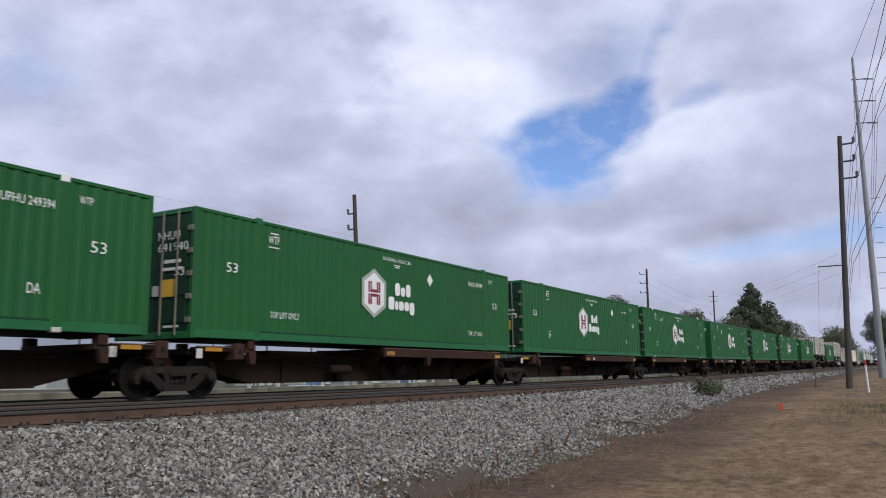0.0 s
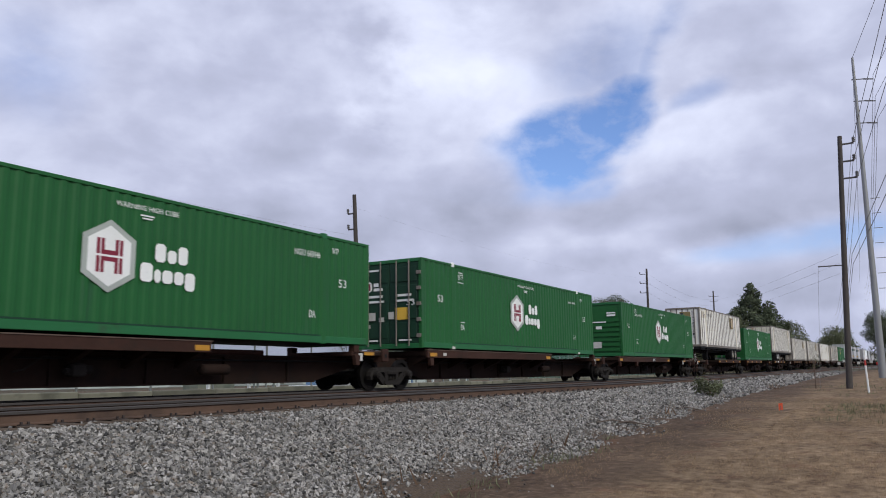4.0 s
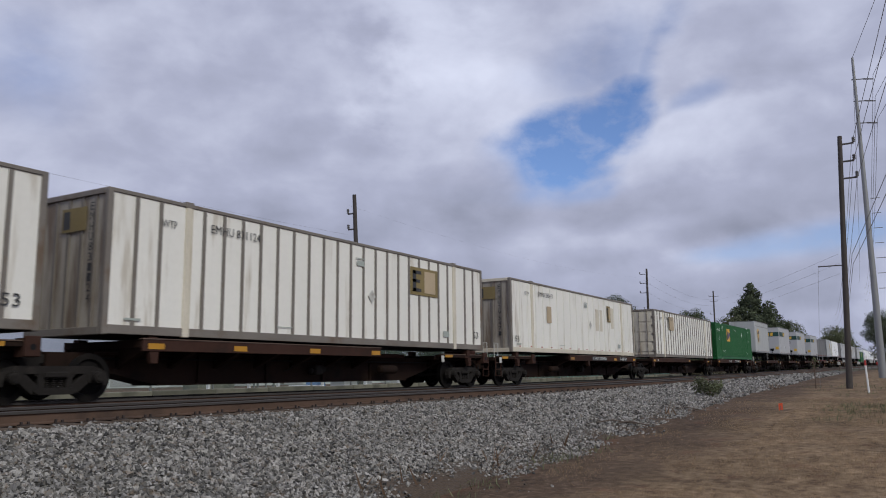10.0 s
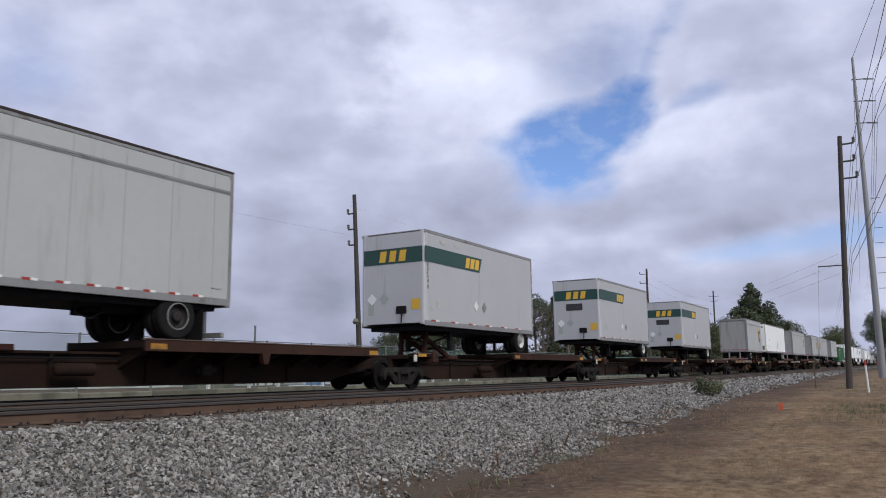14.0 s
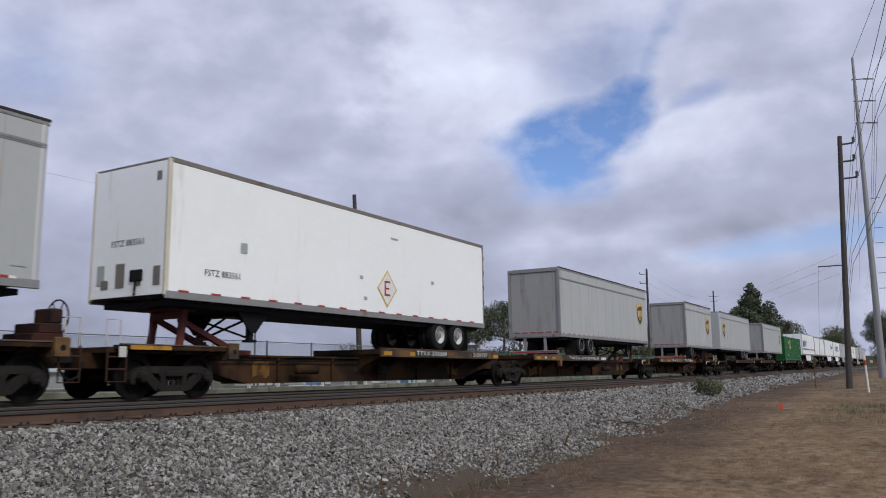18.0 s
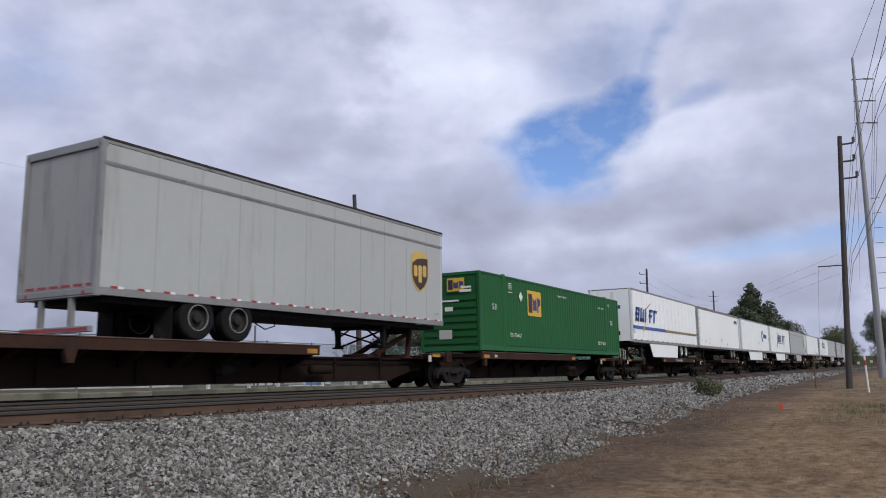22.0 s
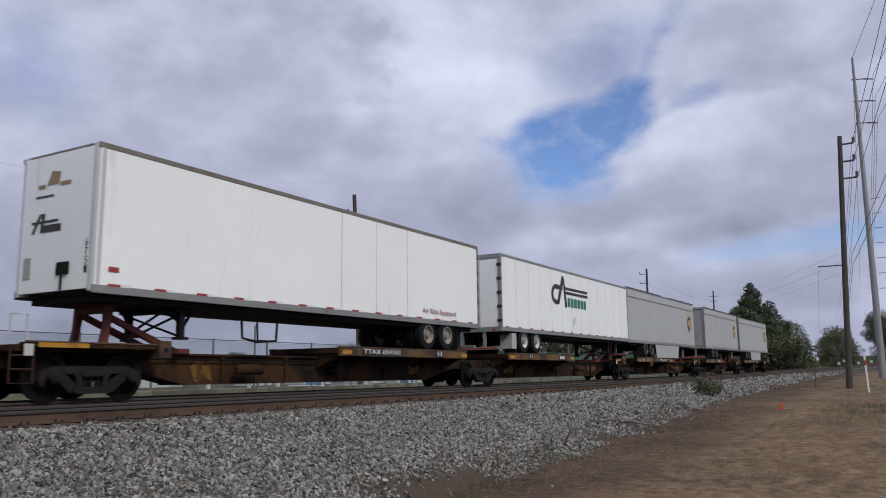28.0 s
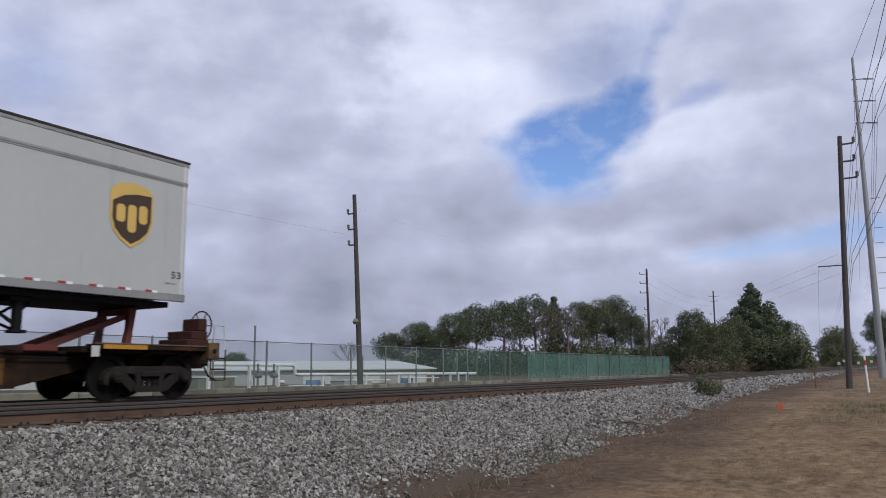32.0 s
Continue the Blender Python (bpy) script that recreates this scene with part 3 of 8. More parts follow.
def text_mesh(words, height, width=None):
    """Flat lettering of the given cap height in the xz plane, facing -y, its lower left corner at the origin."""
    cu = bpy.data.curves.new("lettering", "FONT")
    cu.body, cu.size, cu.resolution_u = words, height / 0.7, 2
    ob = bpy.data.objects.new("lettering", cu)
    scene.collection.objects.link(ob)
    me = bpy.data.meshes.new_from_object(ob.evaluated_get(bpy.context.evaluated_depsgraph_get()))
    bpy.data.objects.remove(ob)
    xs = [p.co.x for p in me.vertices]
    x0, k = min(xs), 1.0
    if width:
        k = width / max(0.01, max(xs) - min(xs))
    for p in me.vertices:
        p.co = ((p.co.x - x0) * k, 0, p.co.y)
    me.materials.clear()
    return me


def lettering(words, height, x, y, z, parent, mat="text_white", width=None, name="lettering", turn=0):
    me = shared(("text", words, height, width, mat), lambda: text_mesh(words, height, width))
    return part(name, me, mat, parent, at=pose(x, y, z, 0, 0, turn))


def flat(name, polys, mat, parent, y, key=None, label="", turn=None):
    """Thin painted shapes: polygons of (x, z), 3 mm proud of the face at y."""
    ob = None
    for poly in polys:
        ob = part(name, Geo().prism(poly, -0.003, 0.0), mat, parent, label, at=turn or (0, y, 0))
    return ob


def rect(x0, z0, x1, z1):
    return [(x0, z0), (x1, z0), (x1, z1), (x0, z1)]


def diamond(x, z, r, h=None):
    h = h or r
    return [(x - r, z), (x, z - h), (x + r, z), (x, z + h)]


# ---- lie of the land ----
def ease(x, knots):
    """Value at x on a line through (x, value) knots."""
    if x <= knots[0][0]:
        return knots[0][1]
    for (a, va), (b, vb) in zip(knots, knots[1:]):
        if x <= b:
            return va + (vb - va) * (x - a) / (b - a)
    return knots[-1][1]


TRACK_RISE = [(-700, 0.0), (30, 0.0), (46, 0.05), (62, 0.12), (78, 0.2), (92, 0.29), (115, 0.46), (152, 0.76), (200, 1.1), (300, 1.7), (900, 5.0)]
GROUND_DROP = [(2, -1.42), (9, -1.38), (12, -1.3), (15, -1.17), (21, -0.97), (28, -0.67), (40, -0.46), (60, -0.2), (90, 0.05), (130, 0.45), (200, 0.95), (300, 1.5), (900, 3.0)]
TRAIN_Y, NEAR_Y = 15.0, 11.19


def rise(x):
    return ease(x, TRACK_RISE)


def field(x, y):
    """Height of the ground sheet."""
    near = ease(x, GROUND_DROP)
    back = -0.62 + rise(x)
    k = min(1, max(0, (y - 6.0) / 4.0))
    z = near * (1 - k) + min(near, back) * k
    if y > 12:
        z = back
    lump = noise.noise(Vector((x * 0.35, y * 0.35, 0))) * 0.05 + noise.noise(Vector((x * 1.3, y * 1.3, 4))) * 0.02
    return z + (lump if y < 8 and x < 120 else 0)


def spaced(stops):
    vals = []
    for a, b, step in stops:
        n = max(1, round((b - a) / step))
        vals += [a + (b - a) * i / n for i in range(n)]
    return vals + [stops[-1][1]]


def sheet(xs, ys, height):
    v = [(x, y, height(x, y)) for x in xs for y in ys]
    n = len(ys)
    f = [(i * n + j, (i + 1) * n + j, (i + 1) * n + j + 1, i * n + j + 1) for i in range(len(xs) - 1) for j in range(n - 1)]
    return v, f


def build_ground():
    g = Geo()
    g.add(*sheet(spaced([(-2400, -300, 350), (-300, -20, 40), (-20, 2, 2), (2, 34, 0.4), (34, 80, 2), (80, 300, 10), (300, 900, 60), (900, 2600, 300)]),
                 spaced([(-2400, -200, 350), (-200, -10, 20), (-10, -3, 1), (-3, 8, 0.4), (8, 20, 2), (20, 200, 12), (200, 2400, 300)]), field))
    ground = part("ground", g, "ground", None, "dry tan grass with worn reddish-brown earth", smooth=True)
    tagged(ground, kind="structure", category="ground")


def bed_height(x, y):
    """Top of the stone bed; its shoulder falls to the ground beside it."""
    toe = ease(x, GROUND_DROP) - 0.04
    crest = -0.25 + rise(x)
    if y < 9.5:
        k = max(0.0, (y - 6.1) / 3.4)
        return toe + (crest - toe) * (k ** 0.92) + noise.noise(Vector((x * 0.9, y * 0.9, 2))) * 0.035
    return ease(y, [(9.5, -0.25), (9.9, -0.24), (17.4, -0.24), (19.0, -0.58), (20.2, -0.78)]) + rise(x)


def build_bed():
    g = Geo()
    g.add(*sheet(spaced([(-700, -40, 60), (-40, 0, 4), (0, 40, 0.5), (40, 120, 3), (120, 900, 40)]), [6.1, 6.6, 7.1, 7.6, 8.1, 8.6, 9.1, 9.5, 9.9, 13, 17.4, 19, 20.2], bed_height))
    bed = part("ballast_bed", g, "ballast", None, "grey crushed-stone ballast bed under two tracks", smooth=True)
    tagged(bed, kind="structure", category="ballast")
    # loose stones, thickest where they lie near
    rs = np.random.RandomState(5)
    base = np.array([(x, y, z) for x in (-1, 1) for y in (-1, 1) for z in (-1, 1)])
    tris = np.array([(0, 1, 3), (0, 3, 2), (4, 6, 7), (4, 7, 5), (0, 4, 5), (0, 5, 1), (2, 3, 7), (2, 7, 6), (0, 2, 6), (0, 6, 4), (1, 5, 7), (1, 7, 3)])
    spots = []
    for x0, x1, y0, y1, per in ((2.5, 9, 5.8, 10.2, 1050), (9, 18, 5.8, 10.2, 900), (18, 32, 5.9, 10.2, 420), (32, 52, 6.0, 10.2, 150), (4, 30, 4.9, 6.2, 30), (4, 30, 5.3, 6.3, 60), (5, 22, 3.5, 5.3, 3.5), (52, 90, 6.4, 10.2, 40)):
        n = int((x1 - x0) * (y1 - y0) * per)
        spots.append(np.column_stack([rs.uniform(x0, x1, n), rs.uniform(y0, y1, n), np.full(n, 0.66 if per > 500 else 0.9 if per > 200 else 1.4 if per > 100 else 0.7 if y0 < 5.5 else 2.2)]))
    spots = np.vstack(spots)
    thin = np.array([noise.noise(Vector((x * 0.7, y * 0.7, 9))) for x, y, _ in spots])
    spots = spots[(spots[:, 1] - 5.8) / 1.7 + thin * 0.9 + 0.12 > rs.rand(len(spots))]
    n = len(spots)
    z = np.array([bed_height(x, y) if y > 6.1 else field(x, y) for x, y, _ in spots])
    size = (0.013 + 0.03 * rs.rand(n) ** 1.6) * spots[:, 2]
    warp = rs.uniform(-0.62, 0.62, (n, 8, 3))
    v = (base[None] + warp) * (size[:, None] * np.column_stack([rs.uniform(0.8, 1.5, n), rs.uniform(0.55, 1.0, n), rs.uniform(0.35, 0.8, n)]))[:, None, :]
    q = rs.normal(size=(n, 4))
    q /= np.linalg.norm(q, axis=1)[:, None]
    w, a, b, c = q.T
    rot = np.stack([np.stack([1 - 2 * (b * b + c * c), 2 * (a * b - w * c), 2 * (a * c + w * b)], 1), np.stack([2 * (a * b + w * c), 1 - 2 * (a * a + c * c), 2 * (b * c - w * a)], 1),
                    np.stack([2 * (a * c - w * b), 2 * (b * c + w * a), 1 - 2 * (a * a + b * b)], 1)], 1)
    v = np.einsum("nij,nkj->nki", rot, v) + np.column_stack([spots[:, :2], z + size * rs.uniform(-0.1, 0.7, n)])[:, None, :]
    f = tris[None] + (np.arange(n) * 8)[:, None, None]
    me = bpy.data.meshes.new("ballast_stones")
    v, f = v.reshape(-1, 3), f.reshape(-1, 3)
    me.vertices.add(len(v))
    me.vertices.foreach_set("co", v.ravel())
    me.loops.add(f.size)
    me.loops.foreach_set("vertex_index", f.ravel().astype(np.int32))
    me.polygons.add(len(f))
    me.polygons.foreach_set("loop_start", np.arange(0, f.size, 3, dtype=np.int32))
    me.update(calc_edges=True)
    me.validate()
    me.shade_flat()
    stones = part("ballast_stones", me, "stone", None, "loose grey and tan crushed stones on the track shoulder")
    tagged(stones, kind="stuff", category="ballast")


RAIL = [(-0.075, -0.186), (0.075, -0.186), (0.075, -0.168), (0.014, -0.150), (0.010, -0.055), (0.037, -0.042), (0.037, -0.008), (0.028, 0.0), (-0.028, 0.0),
        (-0.037, -0.008), (-0.037, -0.042), (-0.010, -0.055), (-0.014, -0.150), (-0.075, -0.168)]


def build_track(yc, name, label):
    track = thing(name, label, "track", kind="structure", at=(0, yc, 0))
    xs = spaced([(-700, 30, 122), (30, 120, 6), (120, 300, 30), (300, 900, 200)])
    for side in (-1, 1):
        y = side * 0.755
        g, head = Geo(), Geo()
        n = len(RAIL)
        g.add([(x, y + a, b + rise(x)) for x in xs for a, b in RAIL],
              [(i * n + j, i * n + (j + 1) % n, (i + 1) * n + (j + 1) % n, (i + 1) * n + j) for i in range(len(xs) - 1) for j in range(n) if j not in (5, 6, 7, 8, 9)])
        top = [(-0.037, -0.042), (-0.037, -0.010), (-0.028, 0.0), (0.028, 0.0), (0.037, -0.010), (0.037, -0.042)]
        head.add([(x, y + a, b + rise(x)) for x in xs for a, b in top], [(i * 6 + j, i * 6 + j + 1, i * 6 + j + 7, i * 6 + j + 6) for i in range(len(xs) - 1) for j in range(5)])
        r = part("rail", g, "rail_side", track, "rusty brown steel rail")
        part("running_surface", head, "rail_head", r, "worn grey rail head")
    # timber sleepers with plates and spikes
    tie = Geo().box(-0.115, -1.3, -0.36, 0.115, 1.3, -0.188, 0.012).mesh("sleeper")
    tie.materials.append(M["tie"])
    plates = Geo()
    i = 0
    while i < 150:
        x = -5 + i * 0.5
        part("sleeper", tie, "tie", track, at=pose(x, random.uniform(-0.04, 0.04), rise(x), 0, 0, random.uniform(-1, 1)))
        if 0 < x < 70:
            for side in (-0.755, 0.755):
                plates.box(x - 0.09, side - 0.17, -0.188 + rise(x), x + 0.09, side + 0.17, -0.176 + rise(x))
                for dx, dy in ((-0.05, -0.1), (0.05, -0.1), (-0.05, 0.1), (0.05, 0.1)):
                    plates.box(x + dx - 0.014, side + dy - 0.014, -0.18 + rise(x), x + dx + 0.014, side + dy + 0.014, -0.145 + rise(x) + random.uniform(0, 0.02))
        i += 1
    tagged(part("tie_plates", plates, "rail_dark", track, "dark rusted tie plates and spikes"), kind="stuff")
    return track


# ---- the yard beyond the tracks ----
FENCE_Y, FENCE_STEP = 24.0, 3.0


def build_fence():
    fence = thing("screen_fence", "chain-link fence hung with green windscreen cloth on a low concrete kerb", "fence", at=(0, FENCE_Y, 0))
    block = Geo().box(0.01, -0.16, -0.75, 2.99, 0.16, 0.0, 0.03).mesh("kerb_block")
    post = Geo().cyl((0, 0, -0.1), (0, 0, 1.95), 0.04, n=8).cyl((0, 0, 1.95), (0, 0, 1.99), 0.05, 0.02, n=8).mesh("post")
    x, i = 4.8, 0
    while x < 90:
        zb = -0.03 + rise(x) * 0.8
        part("kerb_block", block, "concrete", fence, at=(x, 0, zb + random.uniform(-0.03, 0.03)))
        part("post", post, "post", fence, at=pose(x, 0, zb, random.uniform(-1, 1), random.uniform(-1, 1)))
        part("top_rail", Geo().cyl((x, 0, 1.93 + zb), (x + 3, 0, 1.93 - 0.03 + rise(x + 3) * 0.8), 0.018, n=6), "post", fence)
        if x > 11:
            g = Geo()
            a, b = zb, -0.03 + rise(x + 3) * 0.8
            nx = 6
            pts = [(x + 3 * k / nx, 0.05 + 0.03 * math.sin(k * 2.1 + i), (a + (b - a) * k / nx) + h) for k in range(nx + 1) for h in (0.03, 1.9 + 0.02 * math.sin(k * 1.7 + i))]
            g.add(pts, [(2 * k, 2 * k + 2, 2 * k + 3, 2 * k + 1) for k in range(nx)])
            part("screen_panel", g, "cloth_thin" if x < 39 else "cloth_mid" if x < 51 else "cloth", fence)
        x += FENCE_STEP
        i += 1
    # old kerb running on past the end of the cloth
    far = Geo()
    for k in range(20):
        xa = 90.3 + k * 3.0
        far.box(xa, -0.16, -0.75 + rise(xa), xa + 2.96, 0.16, -0.1 + rise(xa) * 0.9, 0.03)
    part("far_kerb", far, "concrete", fence)


def cross_pole(name, label, base, top, r0, r1, arms, mat="pole_wood", arm_mat="insulator", group="poles"):
    """A leaning utility pole with cross arms: (height share, reach to the left, reach to the right, droop)."""
    pole = thing(name, label, "utility pole", group, at=base)
    d = Vector(top) - Vector(base)
    part("shaft", Geo().cyl((0, 0, -0.3), d * 0.5, r0, (r0 + r1) / 2, 14, False).cyl(d * 0.5, d, (r0 + r1) / 2, r1, 14), mat, pole, smooth=True)
    for share, left, right, droop in arms:
        p = d * share
        g = Geo()
        g.cyl(p + Vector((0, left, droop)), p + Vector((0, right, droop)), 0.045 if right < 1.1 else 0.03, n=6)
        arm = part("arm", g, arm_mat, pole)
        for end in (left, right):
            if abs(end) > 0.2 and abs(end) < 1.1:
                q = p + Vector((0, end, droop))
                gi = Geo()
                for k in range(3):
                    gi.cyl(q + Vector((0, 0, 0.05 + 0.09 * k)), q + Vector((0, 0, 0.12 + 0.09 * k)), 0.09, 0.05, 8)
                part("insulator", gi, "insulator", arm)
    return pole


def wire(a, b, sag, r=0.012, n=14):
    a, b = Vector(a), Vector(b)
    pts = [a.lerp(b, i / n) - Vector((0, 0, sag * 4 * (i / n) * (1 - i / n))) for i in range(n + 1)]
    w = part("overhead_wire", Geo().rod(pts, r, 5), "wire", None)
    tagged(w, "thin dark overhead power line", "wire", "overhead wires")


def crown_mesh(name, lumps, count, leaf, seed, mat):
    """Many small leaf cards gathered in lumps: (x, y, z, radius, flattening)."""
    rs = np.random.RandomState(seed)
    share = np.array([l[3] ** 2 for l in lumps])
    pick = rs.choice(len(lumps), count, p=share / share.sum())
    L = np.array(lumps)[pick]
    d = rs.normal(size=(count, 3))
    d /= np.linalg.norm(d, axis=1)[:, None]
    rad = rs.uniform(0.25, 1.0, count) ** 0.45 * rs.uniform(0.85, 1.15, count)
    c = L[:, :3] + d * (rad * L[:, 3])[:, None] * np.column_stack([np.ones(count), np.ones(count), L[:, 4]])
    a = rs.normal(size=(count, 3))
    a /= np.linalg.norm(a, axis=1)[:, None]
    b = np.cross(a, d)
    b /= np.linalg.norm(b, axis=1)[:, None] + 1e-6
    s = (leaf * rs.uniform(0.5, 1.3, count))[:, None]
    pts = np.stack([c - a * s, c + b * s * 0.55, c + a * s, c - b * s * 0.55], 1).reshape(-1, 3)
    me = bpy.data.meshes.new(name)
    me.from_pydata(pts.tolist(), [], np.arange(count * 4).reshape(-1, 4).tolist())
    me.materials.append(M[mat])
    return me


def tree(label, at, height, width, kind, seed, group="trees beyond the yard"):
    """A tree of one of three kinds: spired pine, round-headed pine, bare."""
    rnd = random.Random(seed)
    t = thing("tree", label, "tree", group, at=at)
    trunk = Geo()
    lean = rnd.uniform(-0.04, 0.04) * height
    mid, tip = (lean * 0.5, 0, height * 0.5), (lean, 0, height * 0.93)
    r = height * 0.016
    trunk.cyl((0, 0, -0.5), mid, r * 1.3, r * 0.8, 9, False).cyl(mid, tip, r * 0.8, r * 0.15, 9)
    part("trunk", trunk, "bark" if kind != "bare" else "twig", t, smooth=True)
    lumps, limbs = [], Geo()
    if kind == "bare":
        def fork(p, d, length, rad, depth):
            q = p + d * length
            limbs.cyl(p, q, rad, rad * 0.6, 4, False)
            if depth:
                for _ in range(3):
                    e = (d + Vector((rnd.uniform(-0.8, 0.8), rnd.uniform(-0.8, 0.8), rnd.uniform(-0.1, 0.6)))).normalized()
                    fork(q, e, length * rnd.uniform(0.55, 0.75), rad * 0.6, depth - 1)
        for k in range(9):
            z = height * (0.3 + 0.06 * k)
            a = k * 2.4
            fork(Vector((lean * z / height, 0, z)), Vector((math.cos(a) * 0.7, math.sin(a) * 0.7, 0.75)).normalized(), width * 0.27 * (1.1 - k * 0.06), r * 0.5, 4)
        part("bough", limbs, "twig", t)
        return t
    for k in range(80 if kind == "pine" else 34):
        u = k / (79 if kind == "pine" else 33)
        a = k * 2.4 + rnd.uniform(-0.5, 0.5)
        if kind == "pine":
            z, reach = height * (0.1 + 0.84 * u), width * 0.46 * (1 - u) ** 0.75 * rnd.uniform(0.35, 1.0)
            size = max(height * 0.036, width * 0.14 * (1.1 - 0.9 * u)) * rnd.uniform(0.8, 1.2)
        else:
            z = height * (0.5 + 0.44 * u) if kind == "round" else height * (0.1 + 0.75 * u)
            reach = width * 0.42 * math.sqrt(max(0.05, 1 - (1.7 * u - 0.75) ** 2)) * rnd.uniform(0.4, 1.0)
            size = width * rnd.uniform(0.10, 0.2)
        p = (math.cos(a) * reach + lean * z / height, math.sin(a) * reach, z)
        lumps.append((*p, size, 0.75))
        limbs.cyl((lean * z / height, 0, z - height * 0.06), p, r * 0.35, r * 0.1, 5, False)
    part("bough", limbs, "bark", t)
    n = 26000 if kind == "pine" else 10500
    part("crown", crown_mesh("crown", lumps, n, 0.015 * width, seed, "pine" if kind != "leafy" else "leaf"), "pine", t)
    return t


def bearing(px, d):
    """Ground point at distance d in the direction of a bearing given as tangent of the angle right of the view's middle."""
    a = YAW + math.atan(px)
    return d * math.sin(a), d * math.cos(a)


def build_trees():
    rows = [  # tangent right of middle, distance, height, width, kind
        (-0.066, 150, 8.2, 8, "round"), (-0.03, 150, 10.2, 9, "round"), (-0.005, 165, 9.5, 8, "round"), (0.012, 140, 11.5, 9, "round"), (0.04, 145, 13.2, 10, "round"),
        (0.075, 150, 14.2, 10, "round"), (0.095, 175, 16.3, 11, "bare"), (0.115, 160, 16.0, 11, "round"), (0.125, 150, 12.0, 10, "bare"), (0.14, 165, 16.5, 9, "pine"), (0.155, 150, 12.5, 9, "bare"),
        (0.172, 170, 15.5, 10, "round"), (0.192, 160, 15.8, 11, "leafy"), (0.215, 165, 15.6, 10, "round"), (0.235, 160, 12.0, 8, "round"), (0.25, 175, 11.5, 8, "leafy"),
        (0.272, 150, 9.5, 8, "bare"), (0.295, 140, 9.0, 8, "leafy"), (0.314, 135, 10.4, 8, "round"), (0.33, 130, 8.4, 8, "leafy"), (0.348, 140, 9.0, 7, "leafy"),
        (0.365, 125, 9.0, 7, "leafy"), (0.388, 118, 12.6, 13.5, "pine"), (0.372, 126, 8.8, 8, "pine"), (0.408, 122, 9.2, 9, "pine"), (0.424, 124, 6.8, 8, "pine"), (0.425, 130, 8.0, 8, "leafy"),
        (0.492, 160, 7.6, 8, "leafy"), (0.497, 158, 6.6, 7, "leafy"), (0.487, 163, 6.6, 7, "leafy"), (0.548, 150, 9.2, 8, "round"), (0.565, 150, 8.5, 8, "leafy"), (0.585, 160, 9.0, 9, "round"),
        (0.63, 170, 10, 9, "round"), (0.69, 190, 11, 10, "leafy"), (-0.12, 190, 6.5, 8, "bare"), (-0.26, 230, 6.5, 9, "round"), (-0.285, 230, 5.5, 9, "leafy"), (-0.235, 240, 5.0, 7, "leafy"),
        (-0.34, 240, 6.0, 10, "leafy"), (-0.42, 240, 6.5, 10, "round"), (-0.5, 230, 6, 10, "leafy")]
    names = {"pine": "tall spired dark green pine tree", "round": "round-headed dark pine tree with bare lower trunk", "leafy": "low bushy olive-green evergreen tree", "bare": "leafless grey-brown winter tree"}
    for i, (px, d, h, w, kind) in enumerate(rows):
        room = d * math.cos(YAW + math.atan(px)) - w / 2
        if px < 0.53 and room < 22:  # set back behind the tracks, larger
            k = 22 / max(room, 8.0)
            d, h, w = d * k, h * k, w * k
        x, y = bearing(px, d)
        tree(names[kind], (x, y, field(x, y)), h, w, kind, 100 + i)
    # low hedge of scrub hiding the foot of the trees
    lumps = []
    for k in range(230):
        px = -0.06 + (k % 115) * 0.0045
        x, y = bearing(px, 172 - (k % 115) * 0.25 + random.uniform(-4, 4))
        lumps.append((x, y, random.uniform(0.4, 4.2) + rise(x), random.uniform(1.4, 2.9), 0.8))
    scrub = part("far_scrub", crown_mesh("far_scrub", lumps, 40000, 0.26, 77, "leaf"), "leaf", None, "low tangled olive-brown scrub along the far boundary")
    tagged(scrub, kind="stuff", category="shrubs")
    lumps = []
    for k in range(60):
        x, y = 92 + k * 1.3 + random.uniform(-1, 1), 23.5 + random.uniform(-1.5, 3.5)
        lumps.append((x, y, random.uniform(-0.2, 0.9) + rise(x), random.uniform(0.5, 1.2), 0.9))
    brush = part("dry_brush", crown_mesh("dry_brush", lumps, 16000, 0.12, 78, "brush"), "brush", None, "dead grey-brown brush beside the far track")
    tagged(brush, kind="stuff", category="shrubs")


